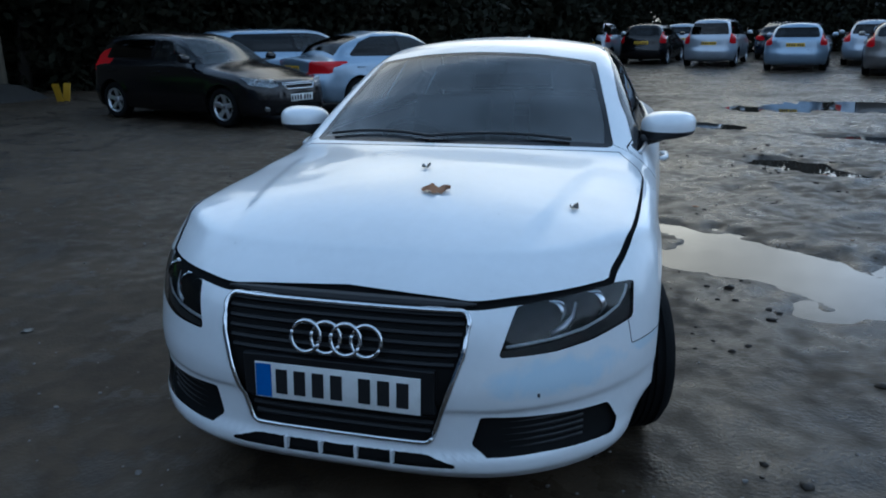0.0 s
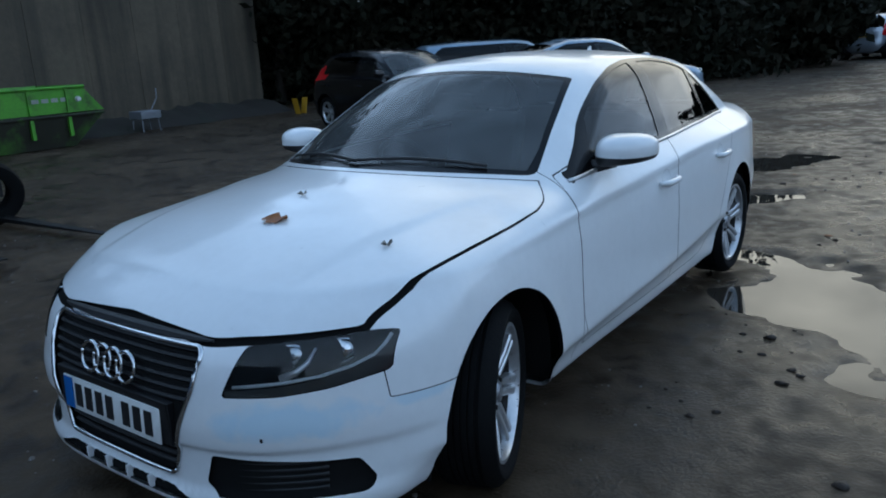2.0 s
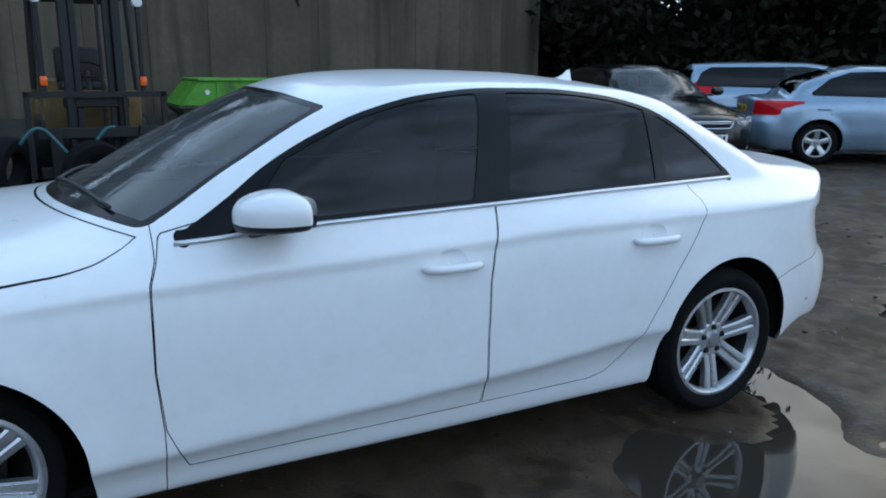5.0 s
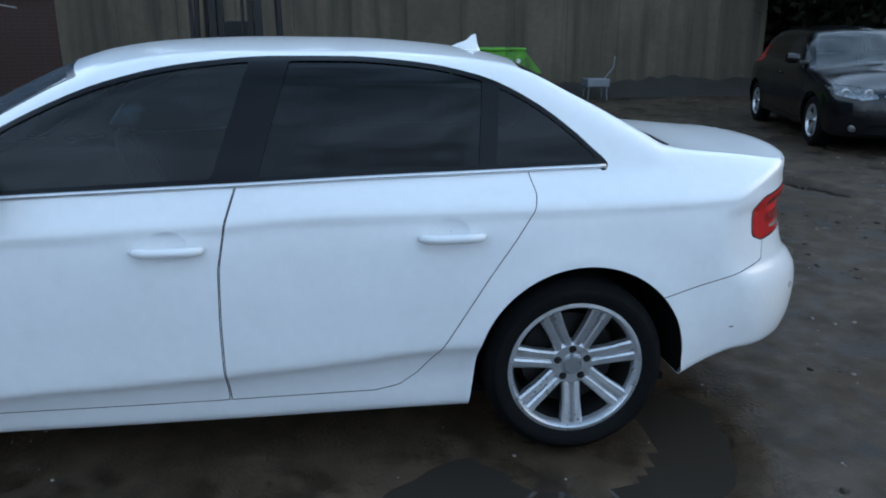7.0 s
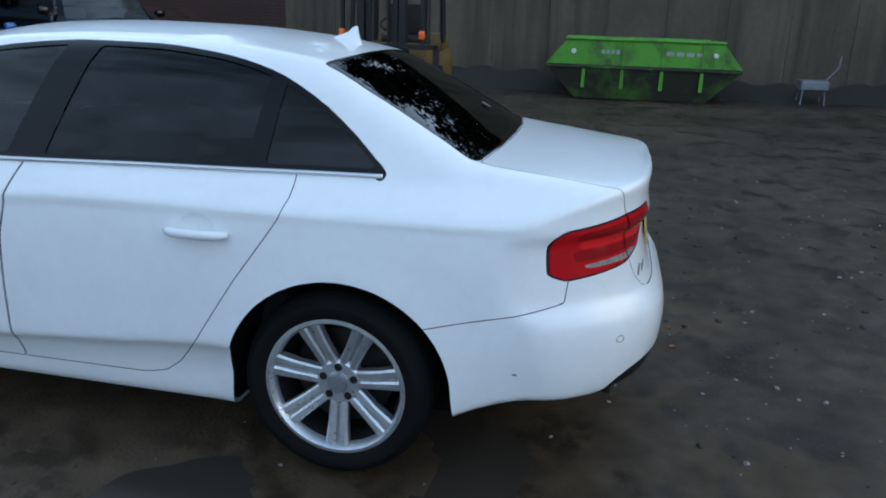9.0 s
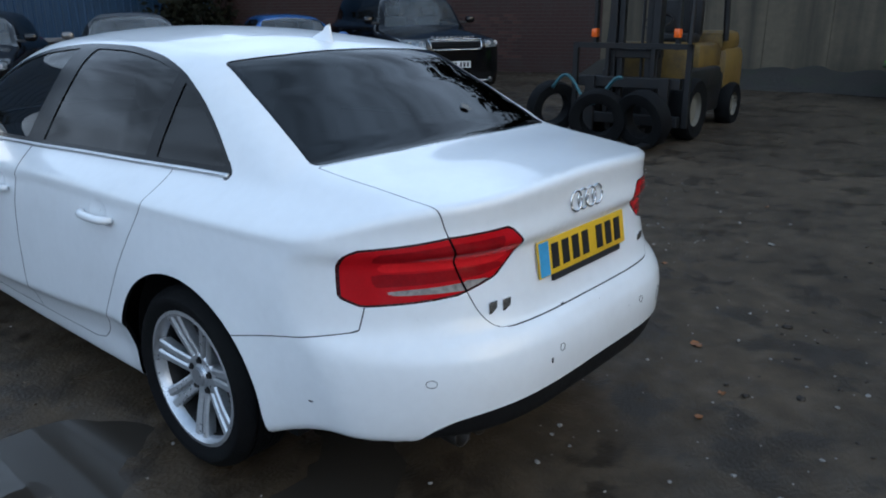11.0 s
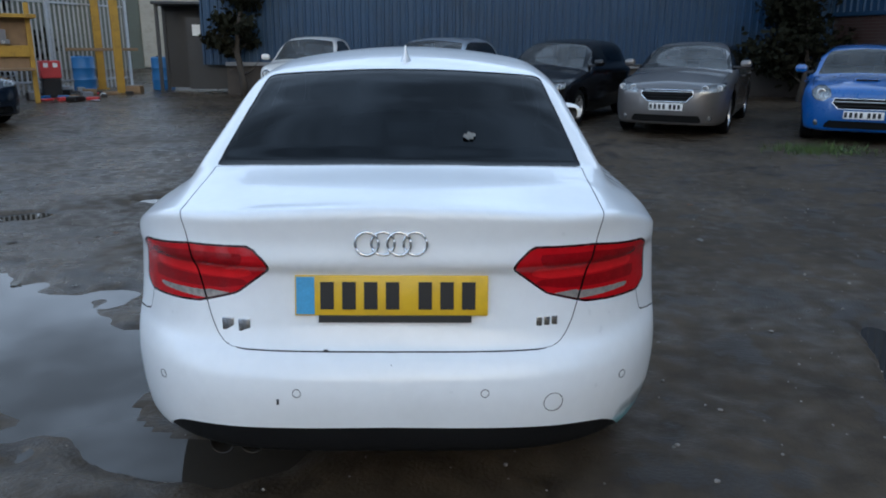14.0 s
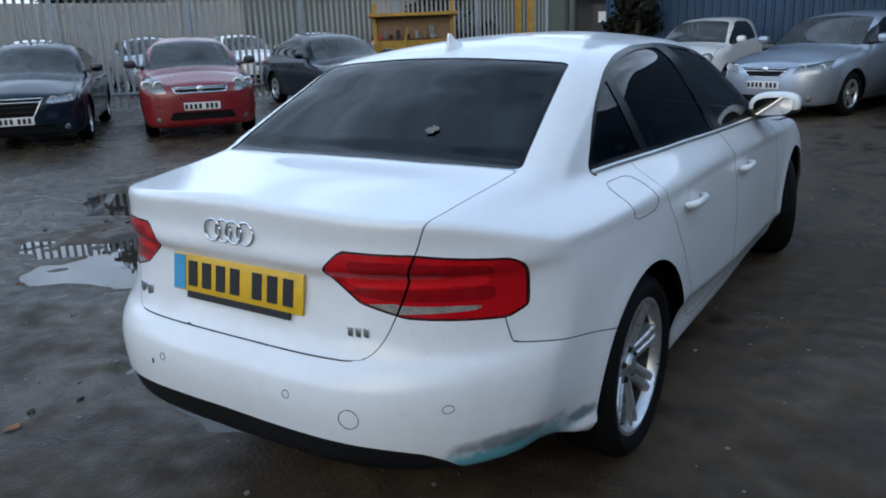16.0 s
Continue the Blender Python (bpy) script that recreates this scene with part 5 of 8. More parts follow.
        for k in ((-1, 1) if max(a for a, b in lamps) - min(a for a, b in lamps) > 0.3 else (0,)):
            xx = lx + k * 0.25 * (max(a for a, b in lamps) - min(a for a, b in lamps))
            yy = float(on_end(sh, xx, lz)[0])
            skin("reflector", *fl(moved(lathe([(0.0, -0.01), (r_ * 0.6, 0.0), (r_, 0.012), (r_ * 1.05, 0.0)], 16), Matrix.Translation((xx, yy + 0.010, lz)) @ Matrix.Rotation(radians(-90), 4, "Z"))), M["chrome_soft"], hl)
        tl = skin("tail_lamp", *fl(tp), M["red"], car)
        # mirror and handle
        mb = box(hw * 0.98, hw * 0.98 + 0.19, cowl + 0.36, cowl + 0.50, belt + 0.01, belt + 0.14, 0.055)
        auto(solid("door_mirror", fl(mb), wing_mirrors or paint, car), 40)
        solid("mirror_arm", fl(box(hw * 0.86, hw * 1.0, cowl + 0.40, cowl + 0.46, belt + 0.0, belt + 0.04, 0.01)), M["plastic"], car)
        for yh in ([yb - 0.2] + ([min(fo + wb - 0.05, yr - 0.1)] if wb > 2.45 else [])):
            zz = belt - 0.15
            x_ = float(on_side(sh, yh, zz)[0])
            auto(solid("handle", fl(box(x_ - 0.005, x_ + 0.03, yh - 0.09, yh + 0.09, zz - 0.014, zz + 0.014, 0.008)), paint, car), 40)
        if wb > 2.45:
            for yy, pts in ((yb + 0.01, [(0.0, 0.3), (0.0, 0.5), (0.0, 0.7), (0.02, belt)]), (yr - 0.25, [(-0.35, 0.32), (-0.22, 0.5), (-0.05, 0.75), (0.05, belt)])):
                ys = np.array([yy + a for a, b in pts])
                zs = np.array([b for a, b in pts])
                ok = np.hypot(ys - fo - wb, zs - p["hub"]) > ar + 0.02
                if ok.sum() >= 2:
                    xs = on_side(sh, ys[ok], zs[ok])
                    skin("door_seam", *fl(tube(np.stack([xs + 0.0005, ys[ok], zs[ok]], -1), 0.004, 4)), M["dark"], car)
        if fog:
            xx, zz = hw * 0.72, 0.31
            yy = float(on_end(sh, xx, zz)[0])
            skin("fog_lamp", *fl(moved(lathe([(0.0, 0.012), (0.035, 0.006), (0.05, -0.004), (0.055, -0.03)], 18), Matrix.Translation((xx, yy + 0.004, zz)) @ Matrix.Rotation(radians(-65), 4, "Z"))), M["lens_grey"], car)
    if plates:
        yp = float(on_end(sh, 0.2, plate_z)[0])
        plate(car, "front_plate", Matrix.Translation((0, yp - 0.012, plate_z)), (0.52, 0.111), M, M["plate_white"], flag=False)
        yp = float(on_end(sh, 0.2, rear_plate_z, True)[0])
        plate(car, "rear_plate", Matrix.Translation((0, yp + 0.012, rear_plate_z)) @ Matrix.Rotation(math.pi, 4, "Z"), (0.52, 0.111), M, M["plate_yellow"], flag=False)
    mm = dict(M)
    if rim:
        mm["rim"] = rim
    tr = p["tyre"]
    for wy in (fo, fo + wb):
        for sx in (1, -1):
            wheel(car, "wheel", Matrix.Translation((sx * (hw - 0.125), wy, tr)) @ Matrix.Rotation(0 if sx > 0 else math.pi, 4, "Z"), tr, tr * 0.66, 0.2, spokes, mm, twin=False, seg=32, bolts=0)
            arc = np.linspace(radians(-12), radians(192), 18)
            rr = ar + 0.012
            pv = [(sx * x_, wy + rr * math.cos(a), p["hub"] + rr * math.sin(a)) for a in arc for x_ in (hw * 0.45, hw * 0.93)]
            pt = []
            for i in range(17):
                pt += [(i * 2, i * 2 + 1, i * 2 + 3), (i * 2, i * 2 + 3, i * 2 + 2)]
            cen = len(pv)
            pv.append((sx * hw * 0.45, wy, p["hub"]))
            pt += [(i * 2, (i + 1) * 2, cen) for i in range(17)]
            skin("wheel_well", np.array(pv), np.array(pt), M["dark"], car)
    auto(solid("dashboard", box(-hw * 0.75, hw * 0.75, cowl + 0.1, cowl + 0.6, 0.6, p["cowl_z"] - 0.07, 0.04), M["cabin"], car), 40)
    for sx in (-0.36, 0.36):
        auto(solid("seat", box(sx - 0.24, sx + 0.24, head + 0.25, head + 0.42, 0.45, belt + 0.12, 0.05), M["seat"], car), 40)
        auto(solid("headrest", box(sx - 0.12, sx + 0.12, head + 0.32, head + 0.42, belt + 0.15, belt + 0.3, 0.03), M["seat"], car), 40)
    solid("floor_pan", box(-hw * 0.82, hw * 0.82, 0.25, L - 0.25, 0.2, 0.24), M["dark"], car)
    return car


def stand(x, y, hx, hy, p):
    """The pose that puts a car's front axle at (x, y), facing (hx, hy)."""
    rz = math.atan2(hx, -hy)
    px, py = x - p["fo"] * -math.sin(rz), y - p["fo"] * math.cos(rz)
    z1, z2 = rise(x, y), rise(px - math.sin(rz) * (p["fo"] + p["wb"]), py + math.cos(rz) * (p["fo"] + p["wb"]))
    tilt = math.atan2(z2 - z1, p["wb"])
    return Matrix.Translation((px, py, z1 - p["fo"] * math.tan(tilt))) @ Matrix.Rotation(rz, 4, "Z") @ Matrix.Rotation(tilt, 4, "X")


def metallic(name, color, rough=0.3, metal=0.35, coat=1.0, film=0.14):
    return surf(name, color, rough, metal, coat=coat, vary=0.06, scale=4, dirt=(0.16, 0.14, 0.12), dirt_amt=film, dirt_scale=3, rvary=0.06)


def build_parked():
    CAR["lamp_silver"] = surf("lamp_silver", (0.45, 0.46, 0.47), 0.25, 0.6, vary=0.2, scale=20)
    black = metallic("black_paint", (0.003, 0.003, 0.004), 0.16, 0.0, 0.0, 0.015)
    navy = metallic("navy_paint", (0.004, 0.008, 0.016), 0.16, 0.0, 0.0, 0.03)
    silver = metallic("silver_paint", (0.36, 0.40, 0.46), 0.32, 0.6)
    blue_silver = metallic("blue_silver_paint", (0.26, 0.34, 0.44), 0.32, 0.6)
    grey = metallic("grey_paint", (0.14, 0.13, 0.125), 0.32, 0.5)
    red = metallic("red_paint", (0.17, 0.006, 0.010), 0.3, 0.0, 0.6, 0.08)
    blue = metallic("blue_paint", (0.006, 0.085, 0.32), 0.3, 0.0)
    cream = metallic("cream_paint", (0.72, 0.70, 0.66), 0.35, 0.0)
    dim_rim = surf("dark_rim", (0.05, 0.05, 0.055), 0.4, 0.6, vary=0.2)
    P = {}
    P["hatch_a"] = spec(4.34, 1.84, 1.46, 0.88, 2.64, 0.74, 1.12, 1.0, 1.95, "hatch", 0.98)
    P["saloon_a"] = spec(4.6, 1.8, 1.46, 0.93, 2.7, 0.74, 1.28, 1.0, 2.05, "saloon", 0.97, 1.02)
    P["estate"] = spec(4.7, 1.84, 1.5, 0.95, 2.75, 0.76, 1.2, 1.02, 2.0, "estate", 1.0, upright=0.7)
    P["suv"] = spec(4.79, 1.93, 1.80, 0.86, 2.745, 1.02, 1.18, 1.2, 1.75, "suv", 1.22, tyre=0.37, plan_n=6, nose_a=0.25, upright=1.0)
    P["small_a"] = spec(3.7, 1.68, 1.41, 0.72, 2.467, 0.80, 0.98, 0.98, 1.52, "hatch", 0.96, tyre=0.30, nose_a=0.42, upright=0.9)
    P["city"] = spec(3.55, 1.63, 1.49, 0.72, 2.3, 0.84, 0.82, 1.02, 1.62, "hatch", 0.98, tyre=0.285, nose_a=0.45, upright=0.7)
    P["hatch_d"] = spec(4.42, 1.81, 1.51, 0.93, 2.685, 0.80, 1.12, 1.04, 1.98, "hatch", 1.03, tyre=0.32)
    P["hatch_c"] = spec(4.2, 1.79, 1.48, 0.87, 2.578, 0.78, 1.1, 1.02, 1.9, "hatch", 1.0, tyre=0.315, upright=0.4)
    P["hatch_b"] = spec(4.37, 1.8, 1.46, 0.9, 2.646, 0.82, 1.2, 1.03, 2.0, "hatch", 1.02, tyre=0.33)
    P["saloon_c"] = spec(4.84, 1.85, 1.46, 0.82, 2.888, 0.76, 1.5, 1.0, 2.25, "saloon", 0.98, 1.05, tyre=0.325)
    P["hatch_e"] = spec(3.99, 1.73, 1.49, 0.83, 2.51, 0.82, 1.0, 1.03, 1.75, "hatch", 1.02, tyre=0.30, upright=0.3)
    P["saloon_b"] = spec(4.77, 1.82, 1.47, 0.93, 2.71, 0.77, 1.32, 1.01, 2.1, "saloon", 0.98, 1.05, tyre=0.32)
    P["mpv"] = spec(4.26, 1.81, 1.62, 0.85, 2.69, 0.85, 0.95, 1.08, 1.75, "suv", 1.05, upright=0.9)
    P["micro"] = spec(2.7, 1.56, 1.54, 0.4, 1.87, 0.85, 0.55, 1.05, 1.1, "suv", 1.03, tyre=0.28, upright=1.0)
    T_low = lambda w: [(w * 0.5, 0.74), (w * 0.93, 0.78), (w * 0.93, 0.95), (w * 0.6, 0.93)]
    T_tall = lambda w, z0, z1: [(w * 0.72, z0), (w * 0.95, z0), (w * 0.88, z1), (w * 0.76, z1)]
    # front row by the wall
    build_car("hatchback_car", P["hatch_a"], stand(-5.5, 9.7, 0.96, -0.26, P["hatch_a"]), black, "black five-door hatchback parked near the concrete wall",
              [(0.42, 0.66), (0.5, 0.76), (0.82, 0.80), (0.84, 0.68), (0.6, 0.63)], [(0.3, 0.6), (0.38, 0.69)], T_tall(0.92, 0.8, 1.25), 1.2, 0.46, slats=2)
    build_car("saloon_car", P["saloon_a"], stand(-3.55, 14.1, 0.57, 0.82, P["saloon_a"]), blue_silver, "blue-silver saloon parked facing the trees",
              [(0.4, 0.64), (0.5, 0.74), (0.82, 0.76), (0.8, 0.64)], [(0.28, 0.6), (0.36, 0.68)], [(0.5, 0.72), (0.86, 0.72), (0.86, 0.93), (0.56, 0.94)], 1.1)
    build_car("estate_car", P["estate"], stand(-6.0, 15.2, 0.6, 0.8, P["estate"]), blue_silver, "blue-silver estate car with tall red tail lamps",
              [(0.4, 0.66), (0.5, 0.76), (0.82, 0.78), (0.8, 0.66)], [(0.28, 0.6), (0.36, 0.7)], T_tall(0.92, 0.85, 1.36))
    # by the brick wall and the blue shed
    four = build_car("off_road_car", P["suv"], stand(-8.55, -3.35, 0.42, 0.907, P["suv"]), black, "large black off-road car with chrome grille",
              [(0.56, 0.86), (0.56, 1.0), (0.9, 1.0), (0.9, 0.86)], [(0.47, 0.83), (0.5, 1.0)], T_tall(0.96, 0.85, 1.2), 1.2, 0.58, slats=4, intake=[(0, 0.32), (0.75, 0.32), (0.72, 0.46), (0, 0.46)], rim=CAR["rim"])
    mini = build_car("small_hatchback", P["small_a"], stand(-6.65, -4.8, 0.456, 0.89, P["small_a"]), blue, "small blue hatchback with round lamps",
              [(0.44, 0.70), (0.47, 0.80), (0.55, 0.84), (0.63, 0.84), (0.70, 0.79), (0.71, 0.70), (0.65, 0.63), (0.54, 0.62)], [(0.34, 0.52), (0.42, 0.60), (0.40, 0.67)], T_tall(0.84, 0.7, 0.95), 1.2, 0.44, slats=2)
    build_car("hatchback_car", P["hatch_b"], stand(-4.2, -6.05, 0.46, 0.888, P["hatch_b"]), grey, "grey-brown hatchback with a dark mesh grille",
              [(0.44, 0.68), (0.52, 0.8), (0.82, 0.85), (0.83, 0.72)], [(0.3, 0.56), (0.4, 0.66), (0.38, 0.74)], T_tall(0.9, 0.8, 1.25), 1.2, 0.48, slats=4)
    build_car("hatchback_car", P["hatch_c"], stand(-1.98, -7.25, 0.52, 0.854, P["hatch_c"]), black, "black hatchback with a thin dark grille",
              [(0.42, 0.66), (0.46, 0.76), (0.8, 0.79), (0.82, 0.67)], [(0.4, 0.66), (0.41, 0.74)], T_tall(0.9, 0.78, 1.0), 1.2, 0.48, slats=2, chrome_grille=False, badge=(0.705, 0.06))
    build_car("hatchback_car", P["hatch_d"], stand(0.26, -7.1, 0.36, 0.933, P["hatch_d"]), silver, "silver hatchback with a winged chrome grille bar",
              [(0.42, 0.66), (0.5, 0.76), (0.82, 0.84), (0.84, 0.72)], [(0.24, 0.62), (0.38, 0.74)], T_tall(0.9, 0.8, 1.1), 1.2, 0.5, slats=2, badge=(0.72, 0.05))
    city = build_car("city_car", P["city"], stand(2.68, -9.6, 0.08, 0.997, P["city"]), cream, "cream-white small rounded city car",
              [(0.46, 0.72), (0.49, 0.80), (0.56, 0.84), (0.64, 0.83), (0.68, 0.77), (0.67, 0.68), (0.6, 0.64), (0.5, 0.65)], [(0.15, 0.685), (0.17, 0.715)], T_tall(0.8, 0.75, 0.95), 1.2, 0.5, slats=1, intake=[(0, 0.3), (0.5, 0.3), (0.48, 0.4), (0, 0.4)])
    # bright lip under the bumper and the bars of the name on the bonnet's edge
    sh = Shell(P["suv"])
    xs = np.linspace(-0.62, 0.62, 20)
    ys = on_end(sh, np.abs(xs), 0.30 + 0 * xs)
    skin("bumper_lip", *tube(np.stack([xs, ys - 0.012, 0.30 + 0 * xs], -1), 0.017, 8), CAR["chrome_soft"], four, "bright metal strip along the lower bumper")
    for k in range(10):
        x_ = (k - 4.5) * 0.085
        y_ = float(on_end(sh, abs(x_), 1.035)[0])
        solid("name_bar", box(x_ - 0.026, x_ + 0.026, y_ - 0.006, y_ + 0.012, 1.025, 1.045), CAR["chrome_soft"], four)
    # scoop on the blue bonnet, its dark mouth towards the nose
    sh = Shell(P["small_a"])
    z_ = float(on_top(sh, 0.0, 0.52)[0])
    auto(solid("bonnet_scoop", box(-0.17, 0.17, 0.44, 0.62, z_ - 0.06, z_ + 0.02, 0.016), blue, mini), 40)
    solid("scoop_mouth", box(-0.14, 0.14, 0.436, 0.46, z_ - 0.015, z_ + 0.012), CAR["dark"], mini)
    # round lower lamps under the headlamps
    sh = Shell(P["city"])
    for sx in (1, -1):
        y_ = float(on_end(sh, 0.56, 0.555)[0])
        lamp = moved(lathe([(0.0, 0.012), (0.04, 0.008), (0.062, -0.002), (0.068, -0.03)], 20), Matrix.Translation((0.56, y_ + 0.004, 0.555)) @ Matrix.Rotation(radians(-65), 4, "Z"))
        skin("side_lamp", *(lamp if sx > 0 else flip(lamp)), CAR["lens_grey"], city, "round clear lower lamp")
    # by the palisade fence
    build_car("saloon_car", P["saloon_c"], stand(7.7, -5.7, -0.911, 0.412, P["saloon_c"]), navy, "dark navy saloon with twin kidney grilles",
              [(0.40, 0.66), (0.48, 0.74), (0.82, 0.78), (0.8, 0.67)], [(0.30, 0.62), (0.32, 0.73)], [(0.5, 0.78), (0.86, 0.78), (0.86, 0.95), (0.6, 0.96)], 1.2, 0.44, slats=1, badge=(0.775, 0.035))
    build_car("hatchback_car", P["hatch_e"], stand(8.3, -2.0, -0.815, 0.579, P["hatch_e"]), red, "dark red hatchback with a wide chrome grille bar",
              [(0.48, 0.70), (0.56, 0.86), (0.80, 0.98), (0.82, 0.80), (0.66, 0.70)], [(0.36, 0.70), (0.40, 0.78)], T_tall(0.86, 0.8, 1.15), 1.2, 0.5, slats=2, badge=(0.745, 0.055), wing_mirrors=CAR["plastic"], intake=[(0, 0.3), (0.5, 0.3), (0.42, 0.42), (0, 0.42)])
    build_car("saloon_car", P["saloon_b"], stand(9.9, -0.09, -0.778, 0.628, P["saloon_b"]), navy, "dark blue saloon with a tall chrome grille",
              [(0.42, 0.64), (0.48, 0.74), (0.82, 0.78), (0.8, 0.66)], [(0.24, 0.42), (0.40, 0.72)], [(0.5, 0.78), (0.86, 0.78), (0.86, 0.95), (0.6, 0.96)], 1.2, 0.42, slats=4)
    # the far row, tails towards the yard
    lam = [(0.42, 0.66), (0.5, 0.76), (0.8, 0.78), (0.8, 0.66)]
    gri = [(0.28, 0.6), (0.36, 0.7)]
    far = (("hatchback_car", "hatch_a", 5.75, 27.0, blue_silver, "pale blue hatchback parked with its tail to the yard"), ("people_carrier", "mpv", 3.4, 29.6, silver, "silver people carrier parked with its tail to the yard"),
           ("hatchback_car", "hatch_c", 1.1, 31.0, black, "black hatchback with raised red tail lamps"), ("micro_car", "micro", -1.1, 31.4, silver, "silver two-seat micro car"), ("hatchback_car", "hatch_d", -4.4, 34.5, navy, "dark hatchback at the end of the far row"),
           ("hatchback_car", "hatch_a", 2.6, 36.0, silver, "silver hatchback in the second far row"), ("saloon_car", "saloon_b", 6.4, 35.0, navy, "dark saloon in the second far row"), ("estate_car", "estate", 8.6, 30.0, silver, "silver estate car in the far row"), ("hatchback_car", "hatch_b", 8.0, 24.6, grey, "grey hatchback at the near end of the far row"),
           ("saloon_car", "saloon_a", 10.6, 33.0, silver, "silver saloon in the second far row"))
    for nm, k, x, y, pt, lb in far:
        build_car(nm, P[k], stand(x, y, 0.22, 0.97, P[k]), pt, lb, lam, gri, T_tall(P[k]["W"] / 2, 0.78, P[k]["H"] - 0.3) if P[k]["kind"] != "saloon" else T_low(P[k]["W"] / 2), 0.75, fog=False)
    # beyond the fence
    for nm, k, x, y, hx, hy, pt, lb in (("hatchback_car", "hatch_a", 14.6, -12.9, -0.9, 0.43, silver, "silver hatchback seen through the palisade fence"), ("saloon_car", "saloon_a", 15.5, -10.1, -0.9, 0.43, cream, "pale saloon seen through the palisade fence"),
                                        ("hatchback_car", "hatch_c", 16.4, -7.4, -0.9, 0.43, silver, "silver hatchback parked beyond the fence"), ("estate_car", "estate", 17.3, -4.7, -0.9, 0.43, cream, "pale estate car parked beyond the fence"), ("hatchback_car", "hatch_e", 18.2, -1.9, -0.9, 0.43, blue_silver, "pale blue hatchback parked beyond the fence"),
                                        ("people_carrier", "mpv", 13.2, -16.0, -0.9, 0.43, silver, "silver people carrier beyond the fence"), ("hatchback_car", "hatch_d", 22.5, -12.0, -0.9, 0.43, silver, "silver hatchback in the further row beyond the fence")):
        build_car(nm, P[k], stand(x, y, hx, hy, P[k]), pt, lb, lam, gri, T_tall(P[k]["W"] / 2, 0.78, P[k]["H"] - 0.3) if P[k]["kind"] != "saloon" else T_low(P[k]["W"] / 2), 0.75, fog=False)

# ---- the yard: ground, water, walls ----
def rise(x, y):
    """The yard is a very shallow bowl round the saloon."""
    r = math.hypot(x, y - 2.3) - 4.5
    return 0.017 * (r if r > 4 else math.log1p(math.exp(r * 2.0)) / 2.0)


# each puddle is one level sheet made of overlapping hollows: centre, half length, half width, turn in degrees
PUDDLES = [
    [((2.8, 2.8), 1.18, 0.95, 15), ((1.55, 3.5), 0.9, 0.58, -32), ((0.75, 3.95), 0.75, 0.5, -15), ((4.45, 1.75), 0.5, 0.4, 40), ((5.15, 1.75), 0.65, 0.3, -40)],
    [((0.0, 7.95), 1.3, 0.55, 62), ((0.55, 6.1), 0.5, 0.3, 50)],
    [((2.6, 7.2), 1.0, 0.4, -50)], [((1.8, 10.8), 1.0, 0.5, -60)], [((4.1, 13.7), 1.9, 1.2, 20)],
    [((3.75, 0.35), 0.5, 0.22, 20)], [((2.5, -0.5), 0.34, 0.2, 0)],
    [((-2.35, 3.3), 0.55, 0.13, 70)],
    [((3.9, 9.6), 1.1, 0.4, 10)], [((-3.4, 7.4), 0.6, 0.16, 10)], [((6.2, 9.0), 1.0, 0.5, 30)]]


def smooth_noise(x, y, s, seed):
    """Quick value noise on arrays."""
    rng = np.random.RandomState(seed)
    tab = rng.rand(256, 256)
    u, w = x / s + 1000.3, y / s + 1000.7
    i, j = np.floor(u).astype(int), np.floor(w).astype(int)
    f, g = u - i, w - j
    f, g = f * f * (3 - 2 * f), g * g * (3 - 2 * g)
    a, b, c, d = tab[i % 256, j % 256], tab[(i + 1) % 256, j % 256], tab[i % 256, (j + 1) % 256], tab[(i + 1) % 256, (j + 1) % 256]
    return (a * (1 - f) + b * f) * (1 - g) + (c * (1 - f) + d * f) * g - 0.5


def pool(x, y, c, a, b, turn):
    """How far outside a puddle a place is: 1 at its mean shore, ragged."""
    q = radians(turn)
    dx, dy = x - c[0], y - c[1]
    u, w = (dx * math.cos(q) + dy * math.sin(q)) / a, (-dx * math.sin(q) + dy * math.cos(q)) / b
    return np.hypot(u, w) + 0.55 * smooth_noise(x, y, 0.5, 3) + 0.35 * smooth_noise(x, y, 0.16, 4)


def pond(x, y, hollows):
    return np.minimum.reduce([pool(x, y, *h) for h in hollows])


def ground_height(x, y):
    r = np.hypot(x, y - 2.3) - 4.5
    z = 0.017 * np.where(r > 4, r, np.log1p(np.exp(np.minimum(r, 5) * 2.0)) / 2.0)
    rough = 0.018 * smooth_noise(x, y, 0.9, 5) + 0.018 * smooth_noise(x, y, 0.3, 6) + 0.010 * smooth_noise(x, y, 0.11, 7)
    rough = rough * (1 + 1.3 * step(0.9, 2.2, x) * step(0.5, 4.0, y) * (1 - step(9, 14, y)))
    calm = np.ones_like(x)
    for wx, wy in ((0.78, 0.9), (-0.78, 0.9), (0.78, 3.71), (-0.78, 3.71)):
        calm *= 1 - 0.9 * np.exp(-((x - wx) ** 2 + (y - wy) ** 2) / 0.08)
    z = z + rough * calm
    for hollows in PUDDLES:
        d = pond(x, y, hollows)
        near = 1 - step(1.3, 2.0, d)
        flat = rise(*hollows[0][0]) + rough * calm
        z = z * (1 - near) + flat * near
        k = 1 - step(0.55, 1.1, d)
        z = z - 0.05 * k * np.where(calm < 0.8, 0.45, 1)
    ds = [pond(x, y, hollows) for hollows in PUDDLES]
    dmin = np.minimum.reduce(ds)
    for d, hollows in zip(ds, PUDDLES):
        # the bank climbs evenly out of the water
        bank = rise(*hollows[0][0]) - 0.026 + np.clip(0.11 * (dmin - 1.0), -0.05, 0.014)
        z = np.where(d < 1.6, np.maximum(z, bank), z)
    return z


